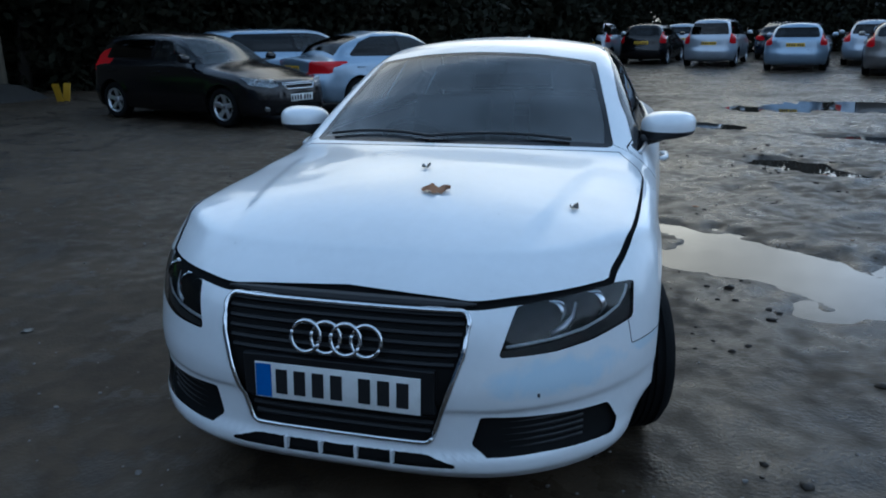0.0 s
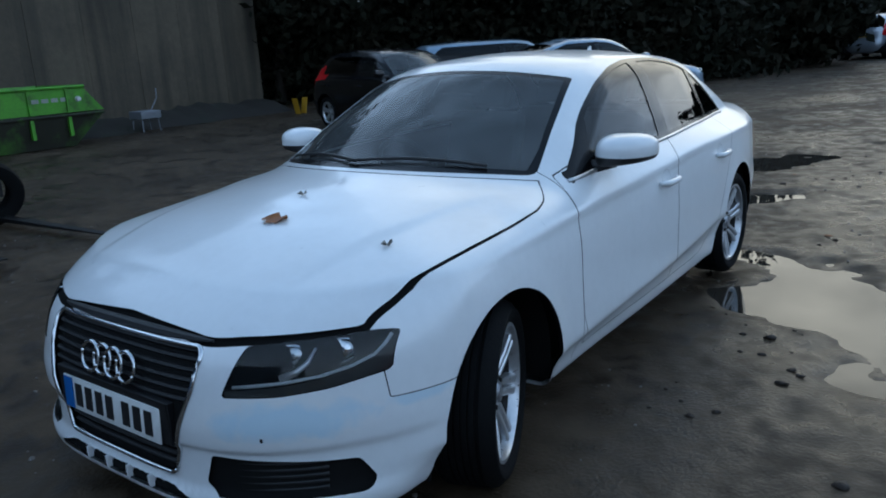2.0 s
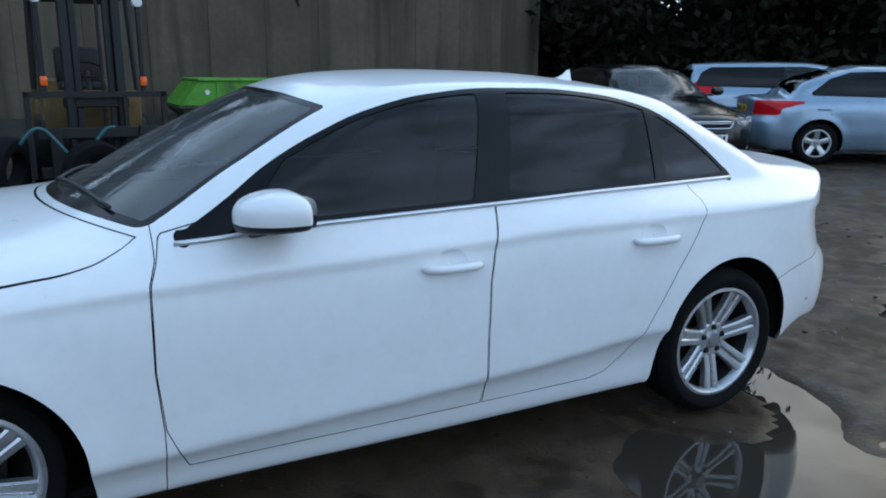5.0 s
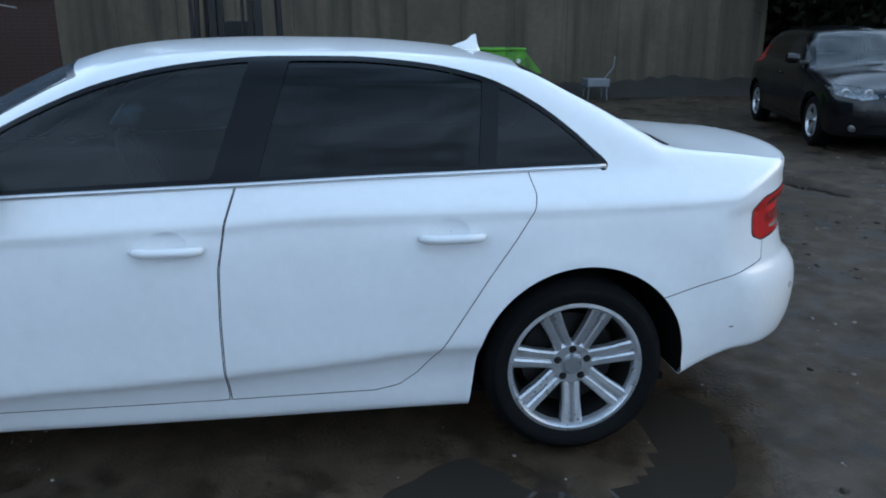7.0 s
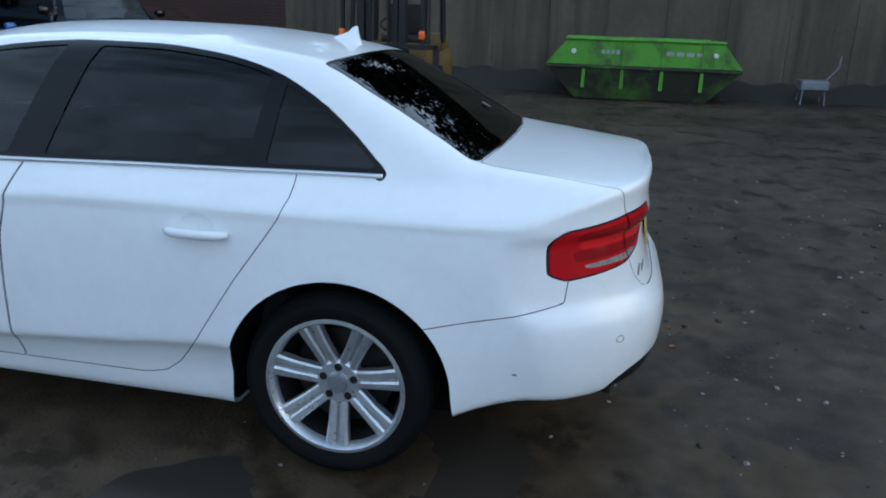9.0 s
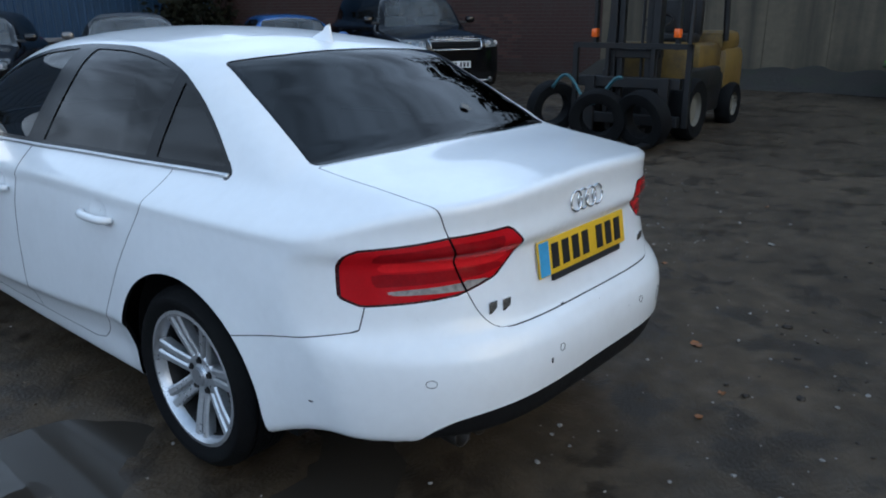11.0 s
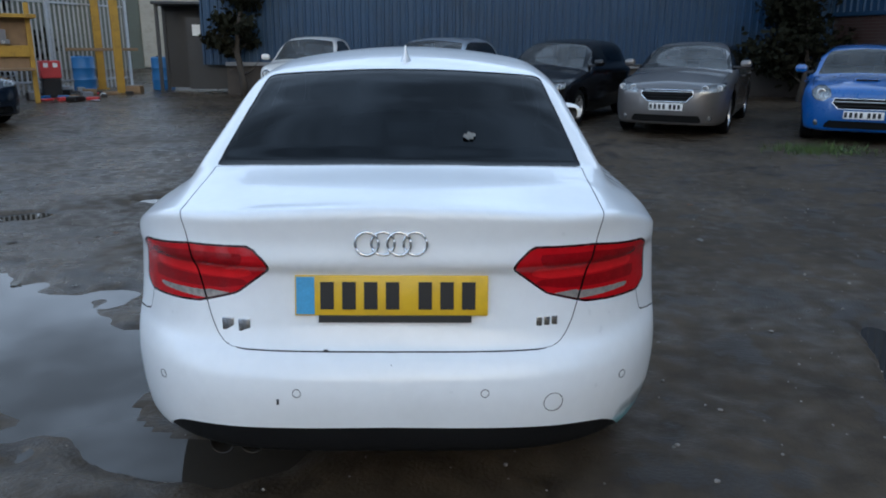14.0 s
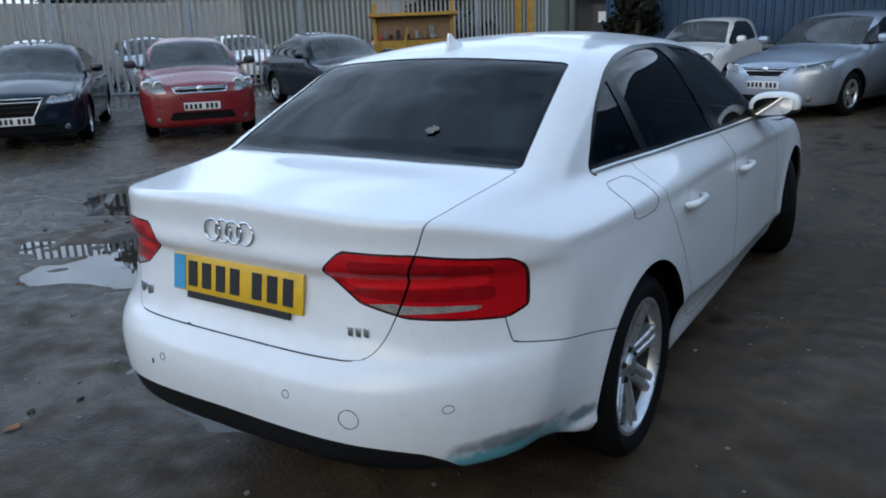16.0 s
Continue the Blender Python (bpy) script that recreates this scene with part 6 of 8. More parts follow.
def ground_material():
    m = surf("wet_yard", (0.060, 0.044, 0.028), 0.45, vary=0.55, scale=0.8, bump=0.26, bscale=60, spec=0.2, dirt=(0.020, 0.0145, 0.0095), dirt_amt=0.85, dirt_scale=0.7, rvary=0.16)
    n, l = m.node_tree.nodes, m.node_tree.links
    b = n["Principled BSDF"]
    tc = n.new("ShaderNodeTexCoord")
    # grit: small pale and dark stones trodden into the mud
    vo = n.new("ShaderNodeTexVoronoi")
    vo.inputs["Scale"].default_value = 34.0
    l.new(tc.outputs["Object"], vo.inputs["Vector"])
    ns = n.new("ShaderNodeTexNoise")
    ns.inputs["Scale"].default_value, ns.inputs["Detail"].default_value = 1.7, 4.0
    l.new(tc.outputs["Object"], ns.inputs["Vector"])
    mr = n.new("ShaderNodeMapRange")
    mr.inputs["From Min"].default_value, mr.inputs["From Max"].default_value = 0.16, 0.07
    l.new(vo.outputs["Distance"], mr.inputs["Value"])
    mk = n.new("ShaderNodeMapRange")
    mk.inputs["From Min"].default_value, mk.inputs["From Max"].default_value, mk.inputs["To Max"].default_value = 0.52, 0.75, 0.5
    l.new(ns.outputs["Fac"], mk.inputs["Value"])
    mu = n.new("ShaderNodeMath")
    mu.operation = "MULTIPLY"
    l.new(mr.outputs[0], mu.inputs[0])
    l.new(mk.outputs[0], mu.inputs[1])
    mx = n.new("ShaderNodeMix")
    mx.data_type = "RGBA"
    mx.inputs[7].default_value = (0.13, 0.115, 0.095, 1)
    l.new(mu.outputs[0], mx.inputs[0])
    l.new(b.inputs["Base Color"].links[0].from_socket, mx.inputs[6])
    l.new(mx.outputs[2], b.inputs["Base Color"])
    # wet and drier patches
    nw = n.new("ShaderNodeTexNoise")
    nw.inputs["Scale"].default_value, nw.inputs["Detail"].default_value, nw.inputs["Roughness"].default_value = 0.55, 6.0, 0.6
    l.new(tc.outputs["Object"], nw.inputs["Vector"])
    rw = n.new("ShaderNodeMapRange")
    rw.inputs["From Min"].default_value, rw.inputs["From Max"].default_value = 0.41, 0.58
    rw.inputs["To Min"].default_value, rw.inputs["To Max"].default_value = 0.27, 0.78
    fine = n.new("ShaderNodeTexNoise")
    fine.inputs["Scale"].default_value, fine.inputs["Detail"].default_value = 7.0, 5.0
    l.new(tc.outputs["Object"], fine.inputs["Vector"])
    wet = n.new("ShaderNodeMix")
    wet.inputs[0].default_value = 0.42
    l.new(nw.outputs["Fac"], wet.inputs[2])
    l.new(fine.outputs["Fac"], wet.inputs[3])
    # the side of the yard where water stands is wetter all over
    ax = n.new("ShaderNodeSeparateXYZ")
    l.new(tc.outputs["Object"], ax.inputs[0])
    drift = n.new("ShaderNodeMapRange")
    drift.inputs["From Min"].default_value, drift.inputs["From Max"].default_value = -1.0, 2.4
    drift.inputs["To Min"].default_value, drift.inputs["To Max"].default_value = 0.05, -0.07
    l.new(ax.outputs["X"], drift.inputs["Value"])
    sm = n.new("ShaderNodeMath")
    sm.operation = "ADD"
    l.new(wet.outputs[0], sm.inputs[0])
    l.new(drift.outputs[0], sm.inputs[1])
    l.new(sm.outputs[0], rw.inputs["Value"])
    # sharp-edged smears of darker, wetter mud
    sn = n.new("ShaderNodeTexNoise")
    sn.inputs["Scale"].default_value, sn.inputs["Detail"].default_value, sn.inputs["Roughness"].default_value = 2.6, 8.0, 0.68
    l.new(tc.outputs["Object"], sn.inputs["Vector"])
    sk_ = n.new("ShaderNodeMapRange")
    sk_.inputs["From Min"].default_value, sk_.inputs["From Max"].default_value, sk_.inputs["To Max"].default_value = 0.53, 0.585, 0.72
    l.new(sn.outputs["Fac"], sk_.inputs["Value"])
    mm = n.new("ShaderNodeMix")
    mm.data_type = "RGBA"
    mm.inputs[7].default_value = (0.019, 0.0135, 0.009, 1)
    l.new(sk_.outputs[0], mm.inputs[0])
    l.new(mx.outputs[2], mm.inputs[6])
    l.new(mm.outputs[2], b.inputs["Base Color"])
    rr_ = n.new("ShaderNodeMix")
    rr_.inputs[3].default_value = 0.3
    l.new(sk_.outputs[0], rr_.inputs[0])
    l.new(rw.outputs[0], rr_.inputs[2])
    l.new(rr_.outputs[0], b.inputs["Roughness"])
    return m


def build_ground():
    def axis(lo, hi, fine, far):
        core = np.arange(lo, hi + 1e-6, fine)
        out = [hi]
        st = fine
        while out[-1] < far:
            st *= 1.18
            out.append(out[-1] + st)
        inn = [lo]
        st = fine
        while inn[-1] > -far:
            st *= 1.18
            inn.append(inn[-1] - st)
        return np.concatenate([np.array(inn[1:])[::-1], core, np.array(out[1:])])
    xs, ys = axis(-5.0, 6.5, 0.045, 400), axis(-2.5, 10.0, 0.045, 400)
    X, Y = np.meshgrid(xs, ys, indexing="ij")
    Z = ground_height(X, Y)
    v = np.stack([X, Y, Z], -1).reshape(-1, 3)
    n, k = X.shape
    i = np.arange(n * k).reshape(n, k)
    q = np.stack([i[:-1, :-1], i[1:, :-1], i[1:, 1:], i[:-1, 1:]], -1).reshape(-1, 4)
    me = bpy.data.meshes.new("ground")
    me.from_pydata(v.tolist(), [], q.tolist())
    me.polygons.foreach_set("use_smooth", [True] * len(me.polygons))
    me.materials.append(ground_material())
    tagged(new("ground", me), "wet brown muddy yard ground with grit and puddles", "ground", kind="structure")
    water = bpy.data.materials.new("puddle_water")
    water.use_nodes = True
    nn, ll = water.node_tree.nodes, water.node_tree.links
    b = nn["Principled BSDF"]
    b.inputs["Base Color"].default_value, b.inputs["Roughness"].default_value, b.inputs["IOR"].default_value = (0.035, 0.030, 0.024, 1), 0.02, 1.333
    nz = nn.new("ShaderNodeTexNoise")
    nz.inputs["Scale"].default_value = 5.0
    tcw = nn.new("ShaderNodeTexCoord")
    ll.new(tcw.outputs["Object"], nz.inputs["Vector"])
    bp = nn.new("ShaderNodeBump")
    bp.inputs["Strength"].default_value, bp.inputs["Distance"].default_value = 0.03, 0.01
    ll.new(nz.outputs["Fac"], bp.inputs["Height"])
    ll.new(bp.outputs["Normal"], b.inputs["Normal"])
    for hollows in PUDDLES:
        lev = rise(*hollows[0][0]) - 0.026
        cx, cy = [h[0][0] for h in hollows], [h[0][1] for h in hollows]
        reach = max(h[1] for h in hollows) * 1.6
        gx, gy = np.arange(min(cx) - reach, max(cx) + reach, 0.05), np.arange(min(cy) - reach, max(cy) + reach, 0.05)
        GX, GY = np.meshgrid(gx, gy, indexing="ij")
        idx = np.arange(GX.size).reshape(GX.shape)
        wet = pond(GX + 0.025, GY + 0.025, hollows)[:-1, :-1] < 1.2
        q = np.stack([idx[:-1, :-1], idx[1:, :-1], idx[1:, 1:], idx[:-1, 1:]], -1)[wet]
        used, inv = np.unique(q, return_inverse=True)
        vv = np.stack([GX.ravel()[used], GY.ravel()[used], np.full(len(used), lev)], -1)
        me = bpy.data.meshes.new("puddle")
        me.from_pydata(vv.tolist(), [], inv.reshape(-1, 4).tolist())
        me.materials.append(water)
        tagged(new("puddle", me), "shallow puddle of still muddy rainwater", "puddle", kind="structure")


def part(name, vt, mat, parent, label="", smooth_deg=None):
    ob = solid(name, vt, mat, parent, label)
    if smooth_deg:
        auto(ob, smooth_deg)
    return ob


def build_walls():
    conc = surf("old_concrete", (0.098, 0.080, 0.053), 0.88, vary=0.25, scale=0.9, bump=0.35, bscale=18, dirt=(0.048, 0.040, 0.028), dirt_amt=0.75, dirt_scale=0.5, random_amt=0.10)
    # rain streaks run down the concrete
    n, l = conc.node_tree.nodes, conc.node_tree.links
    b = n["Principled BSDF"]
    tc = n.new("ShaderNodeTexCoord")
    mp = n.new("ShaderNodeMapping")
    mp.inputs["Scale"].default_value = (1.9, 1.9, 0.11)
    ns = n.new("ShaderNodeTexNoise")
    ns.inputs["Scale"].default_value, ns.inputs["Detail"].default_value = 1.6, 6.0
    l.new(tc.outputs["Object"], mp.inputs["Vector"])
    l.new(mp.outputs[0], ns.inputs["Vector"])
    mr = n.new("ShaderNodeMapRange")
    mr.inputs["From Min"].default_value, mr.inputs["From Max"].default_value, mr.inputs["To Max"].default_value = 0.46, 0.7, 0.75
    l.new(ns.outputs["Fac"], mr.inputs["Value"])
    mx = n.new("ShaderNodeMix")
    mx.data_type = "RGBA"
    mx.inputs[7].default_value = (0.028, 0.024, 0.017, 1)
    l.new(mr.outputs[0], mx.inputs[0])
    l.new(b.inputs["Base Color"].links[0].from_socket, mx.inputs[6])
    l.new(mx.outputs[2], b.inputs["Base Color"])
    west = empty("wall_west", label="tall grey precast concrete wall with dark rain streaks", category="wall", kind="structure")
    X = -13.7
    solid("backing", box(X - 0.4, X - 0.12, -2.85, 12.7, -0.2, 4.6), conc, west)
    y = -2.85
    rng = random.Random(4)
    while y < 12.6:
        w = min(1.2, 12.7 - y)
        o = rng.uniform(-0.006, 0.006)
        part("panel", box(X - 0.12, X + o, y + 0.003, y + w - 0.003, -0.2, 4.6, 0.006), conc, west)
        y += 1.2
    solid("footing", box(X, X + 0.28, -2.85, 12.7, -0.2, 0.33, 0.03), conc, west)
    # a bank of earth and litter along its foot
    earth = surf("earth_bank", (0.024, 0.020, 0.015), 0.9, vary=0.4, scale=3, bump=0.8, bscale=12, dirt=(0.02, 0.025, 0.012), dirt_amt=0.8, dirt_scale=2)
    vv, tt = [], []
    ys = np.linspace(-2.7, 12.5, 90)
    for i, yy in enumerate(ys):
        h = 0.16 + 0.12 * float(smooth_noise(np.array([yy]), np.array([3.0]), 0.8, 9)[0]) + 0.1 * float(smooth_noise(np.array([yy]), np.array([7.0]), 0.25, 10)[0])
        for k, (u, g) in enumerate(((0.0, 1.9), (0.25, 1.7), (0.5, 1.1), (0.8, 0.5), (1.15, 0.0))):
            vv.append((X + 0.2 + u + 0.1 * math.sin(yy * 3 + k), yy, rise(X, yy) + h * g - 0.02 * (k == 4)))
    for i in range(89):
        for k in range(4):
            a, b_ = i * 5 + k, (i + 1) * 5 + k
            tt += [(a, a + 1, b_ + 1), (a, b_ + 1, b_)]
    tagged(skin("earth_bank", np.array(vv), np.array(tt), earth), "low bank of dark earth along the wall foot", "earth", kind="structure")
    # brick wall with blue cladding above, running across the corner
    p0, p1 = Vector((-13.78, -2.7)), Vector((-10.4, -13.2))
    run = (p1 - p0).length
    ang = math.atan2(p1.y - p0.y, p1.x - p0.x)
    mort = surf("mortar", (0.06, 0.052, 0.046), 0.95, vary=0.25, scale=5)
    brickm = surf("old_brick", (0.056, 0.025, 0.019), 0.85, vary=0.25, scale=8, bump=0.4, bscale=60, dirt=(0.05, 0.04, 0.035), dirt_amt=0.6, dirt_scale=1.5, random_amt=0.35)
    M0 = Matrix.Translation((p0.x, p0.y, 0)) @ Matrix.Rotation(ang, 4, "Z")
    south = empty("wall_south_west", M0, label="old red brick wall below dark blue sheet cladding", category="wall", kind="structure")
    solid("mortar_core", box(0, run, -0.3, 0.0, -0.2, 2.3), mort, south)
    bme = None
    loose = []
    count = 0
    for r in range(29):
        z = 0.02 + r * 0.079
        x = -0.11 * (r % 2) + 0.02
        while x < run - 0.22:
            if count < 300 and 2.0 < x < 7.4 and 6 <= r < 24 and x > 0:
                if bme is None:
                    ob = solid("brick", box(0, 0.215, 0.0, 0.012, 0, 0.066, 0.003), brickm, south)
                    bme = ob.data
                else:
                    ob = new("brick", bme)
                    ob.parent = south
                ob.location = (x, 0, z)
                count += 1
            elif x >= 0:
                loose.append(moved(box(0, 0.215, 0.0, 0.012, 0, 0.066), Matrix.Translation((x, 0, z))))
            x += 0.227
    tagged(solid("brickwork", join(*loose), brickm, south), kind="stuff")
    blue = surf("blue_cladding", (0.018, 0.050, 0.105), 0.45, 0.2, vary=0.18, scale=1.2, dirt=(0.012, 0.025, 0.04), dirt_amt=0.5, dirt_scale=1.0)

    def ribbed(x0, x1, z0, z1, pitch=0.2, depth=0.03):
        xs_, zs_ = [], []
        x = x0
        pts = []
        while x < x1:
            pts += [(x, 0.0), (x + pitch * 0.55, 0.0), (x + pitch * 0.65, depth), (x + pitch * 0.9, depth)]
            x += pitch
        v = [(px, py, z) for px, py in pts for z in (z0, z1)]
        t = []
        for i in range(len(pts) - 1):
            a = i * 2
            t += [(a, a + 2, a + 3), (a, a + 3, a + 1)]
        return np.array(v), np.array(t)
    solid("cladding", moved(ribbed(0, run, 2.3, 6.5), Matrix.Translation((0, 0.03, 0))), blue, south)
    solid("cladding_back", box(0, run, -0.25, 0.02, 2.3, 6.5), blue, south)
    solid("flashing", box(0, run, -0.02, 0.08, 2.24, 2.34, 0.01), blue, south)
    # blue shed
    shed = empty("wall_south", label="long blue corrugated steel shed wall", category="wall", kind="structure")
    Y = -13.2
    solid("plinth", box(-10.4, 5.2, Y - 0.3, Y, -0.2, 0.95), mort, shed)
    solid("cladding", moved(ribbed(-10.4, 5.6, 0.95, 7.0), Matrix.Translation((0, Y + 0.01, 0))), blue, shed)
    solid("cladding_back", box(-10.4, 5.6, Y - 0.3, Y, 0.95, 7.0), blue, shed)
    solid("rail", box(-10.4, 5.2, Y + 0.03, Y + 0.09, 0.92, 1.02, 0.01), surf("grey_rail", (0.22, 0.23, 0.25), 0.5, 0.5), shed)


def build_fence():
    galv = surf("galvanised_steel", (0.36, 0.38, 0.40), 0.5, 0.55, vary=0.15, scale=5, dirt=(0.16, 0.13, 0.10), dirt_amt=0.3, dirt_scale=4)
    p0, p1 = Vector((8.7, -15.7)), Vector((17.2, 7.4))
    run = (p1 - p0).length
    ang = math.atan2(p1.y - p0.y, p1.x - p0.x)
    z0 = rise(9, -8)
    f = empty("palisade_fence", Matrix.Translation((p0.x, p0.y, z0)) @ Matrix.Rotation(ang, 4, "Z"), label="tall galvanised steel palisade fence with pointed pales", category="fence")
    h = 2.75
    pv = []
    prof = [(-0.034, 0.0), (-0.02, 0.012), (-0.008, 0.0), (0.008, 0.0), (0.02, 0.012), (0.034, 0.0)]
    tops = [h - 0.09, h - 0.02, h - 0.07, h - 0.07, h - 0.02, h - 0.09]
    v = [(x, -0.03 - d, 0.05) for x, d in prof] + [(x, -0.03 - d, tp) for (x, d), tp in zip(prof, tops)]
    v += [(x, -0.027 - d, 0.05) for x, d in prof] + [(x, -0.027 - d, tp) for (x, d), tp in zip(prof, tops)]
    t = []
    for i in range(5):
        t += [(i, i + 1, i + 7), (i, i + 7, i + 6), (12 + i, 12 + i + 7, 12 + i + 1), (12 + i, 12 + i + 6, 12 + i + 7)]
    first = None
    n = int(run / 0.155)
    for k in range(n):
        if first is None:
            first = solid("pale", (np.array(v), np.array(t)), galv, f)
            ob = first
        else:
            ob = new("pale", first.data)
            ob.parent = f
        ob.location = (0.08 + k * 0.155, 0, 0)
    for z in (0.35, 2.3):
        solid("rail", box(0, run, -0.025, 0.02, z - 0.025, z + 0.025, 0.004), galv, f)
    for k in range(int(run / 2.75) + 1):
        solid("post", box(k * 2.75 - 0.05, k * 2.75 + 0.05, 0.02, 0.075, -0.2, 2.65, 0.006), galv, f)
    # yard beyond: a grey container stack and a pale building
    beige = surf("container_paint", (0.30, 0.29, 0.25), 0.6, vary=0.15, scale=1.5, dirt=(0.12, 0.09, 0.07), dirt_amt=0.5)
    cont = empty("shipping_container", Matrix.Translation((24.5, -9.0, rise(24, -9))) @ Matrix.Rotation(ang, 4, "Z"), label="pale beige steel shipping container beyond the fence", category="container")
    part("body", box(-6.1, 6.1, -1.2, 1.2, 0.05, 2.6, 0.03), beige, cont)
    # long low warehouse behind the cars beyond the fence
    sage = surf("sage_sheet", (0.085, 0.10, 0.085), 0.6, vary=0.15, scale=1.0, dirt=(0.05, 0.05, 0.04), dirt_amt=0.6, dirt_scale=0.5)
    wh = empty("warehouse", Matrix.Translation((20.5, -25.5, rise(20, -25))) @ Matrix.Rotation(radians(32), 4, "Z"), label="long low grey-green sheet-clad warehouse beyond the fence", category="building")
    part("wall", box(-15, 15, -4, 4, -0.2, 4.2), sage, wh)
    part("roof", (np.array([(-15.3, -4.3, 4.2), (15.3, -4.3, 4.2), (15.3, 4.3, 4.2), (-15.3, 4.3, 4.2), (-15.3, 0, 5.4), (15.3, 0, 5.4)]), np.array([(0, 1, 5), (0, 5, 4), (2, 3, 4), (2, 4, 5), (3, 0, 4), (1, 2, 5), (0, 3, 2), (0, 2, 1)])), beige, wh)
    for k in range(50):
        part("sheet_rib", box(-14.8 + k * 0.6, -14.72 + k * 0.6, 4.0, 4.05, 0.2, 4.1), sage, wh)
    for x in (-9, 0, 9):
        part("roller_door", box(x - 1.6, x + 1.6, 4.0, 4.08, 0, 3.2, 0.02), beige, wh)
    for k in range(40):
        part("rib", box(-6.0 + k * 0.3, -5.87 + k * 0.3, 1.2, 1.235, 0.2, 2.5, 0.01), beige, cont)
    for sx in (-6.05, 5.95):
        part("corner_post", box(sx, sx + 0.12, 1.15, 1.26, 0.05, 2.62), beige, cont)


def build_yard_things():
    yellow = surf("yellow_steel", (0.34, 0.20, 0.016), 0.5, vary=0.2, scale=4, dirt=(0.09, 0.05, 0.02), dirt_amt=0.6, dirt_scale=5)
    steel = surf("dark_steel", (0.012, 0.012, 0.013), 0.55, 0.3, vary=0.3, scale=6, dirt=(0.03, 0.018, 0.012), dirt_amt=0.5, dirt_scale=5)
    rubber = CAR["tyre"]
    wood = surf("bench_wood", (0.20, 0.13, 0.07), 0.8, vary=0.25, scale=6)
    orange = surf("orange_lens", (0.75, 0.12, 0.01), 0.25, vary=0.1)
    white = surf("white_sheet", (0.7, 0.7, 0.68), 0.6, vary=0.08)
    redm = surf("red_plastic", (0.42, 0.03, 0.03), 0.5, vary=0.15, scale=6)
    bluep = surf("blue_plastic", (0.02, 0.12, 0.32), 0.45, vary=0.15, scale=6)
    grimy = surf("grimy_yellow", (0.13, 0.078, 0.012), 0.6, vary=0.3, scale=3, dirt=(0.03, 0.02, 0.012), dirt_amt=0.8, dirt_scale=2.5)
    # forklift, forks towards the saloon
    fm = Matrix.Translation((-6.25, 1.72, rise(-7, 1.7))) @ Matrix.Rotation(radians(4), 4, "Z")
    fk = empty("forklift_truck", fm, label="yellow and black forklift truck with its forks lowered", category="forklift")
    part("chassis", join(box(-2.1, -0.25, -0.5, 0.5, 0.22, 0.72, 0.05), box(-1.5, -0.3, -0.56, 0.56, 0.55, 0.8, 0.04)), steel, fk, "black steel chassis", 40)
    part("counterweight", join(box(-2.55, -1.75, -0.55, 0.55, 0.3, 1.02, 0.12), box(-2.45, -1.7, -0.5, 0.5, 0.95, 1.22, 0.09)), grimy, fk, "yellow cast counterweight", 40)
    part("bonnet", box(-1.85, -0.95, -0.45, 0.45, 0.72, 1.08, 0.08), grimy, fk, smooth_deg=40)
    part("cowl", box(-0.5, -0.28, -0.52, 0.52, 0.62, 1.12, 0.05), grimy, fk, smooth_deg=40)
    part("seat_base", box(-1.5, -0.98, -0.26, 0.26, 1.08, 1.2, 0.05), steel, fk, smooth_deg=40)
    part("seat_back", box(-1.58, -1.45, -0.26, 0.26, 1.15, 1.62, 0.05), steel, fk, smooth_deg=40)
    a = np.linspace(0, 2 * math.pi, 24, endpoint=False)
    part("steering_wheel", moved(tube(np.stack([0.17 * np.cos(a), 0.17 * np.sin(a), 0 * a], -1), 0.014, 6, True), Matrix.Translation((-0.62, 0, 1.35)) @ Matrix.Rotation(radians(30), 4, "Y")), steel, fk, smooth_deg=60)
    part("steering_column", tube([(-0.45, 0, 1.0), (-0.6, 0, 1.33)], 0.03, 8), steel, fk)
    for sy in (-0.5, 0.5):
        part("guard_front_post", tube([(-0.35, sy, 1.05), (-0.52, sy * 0.95, 2.2)], 0.035, 8), steel, fk)
        part("guard_rear_post", tube([(-1.75, sy, 1.1), (-1.65, sy * 0.95, 2.2)], 0.04, 8), steel, fk)
        part("mast_rail", box(-0.06, 0.1, sy * 0.52 - 0.045, sy * 0.52 + 0.045, 0.1, 3.6, 0.01), steel, fk)
        part("inner_rail", box(-0.02, 0.06, sy * 0.34 - 0.035, sy * 0.34 + 0.035, 0.15, 3.4, 0.01), steel, fk)
        part("fork_shank", box(0.2, 0.25, sy * 0.9 - 0.06, sy * 0.9 + 0.06, 0.05, 0.75, 0.008), steel, fk)
        fv = [(0.2, sy * 0.9 - 0.06, 0.035), (2.25, sy * 0.9 - 0.035, 0.03), (2.25, sy * 0.9 + 0.035, 0.03), (0.2, sy * 0.9 + 0.06, 0.035), (0.2, sy * 0.9 - 0.06, 0.085), (2.25, sy * 0.9 - 0.035, 0.04), (2.25, sy * 0.9 + 0.035, 0.04), (0.2, sy * 0.9 + 0.06, 0.085)]
        ft = [(0, 2, 1), (0, 3, 2), (4, 5, 6), (4, 6, 7), (0, 1, 5), (0, 5, 4), (2, 3, 7), (2, 7, 6), (1, 2, 6), (1, 6, 5), (3, 0, 4), (3, 4, 7)]
        part("fork", (np.array(fv), np.array(ft)), steel, fk, "long steel fork blade lying on the ground")
        part("lamp_stalk", box(-0.02, 0.06, sy * 1.0 - 0.02, sy * 1.0 + 0.02, 1.05, 2.05, 0.005), steel, fk)
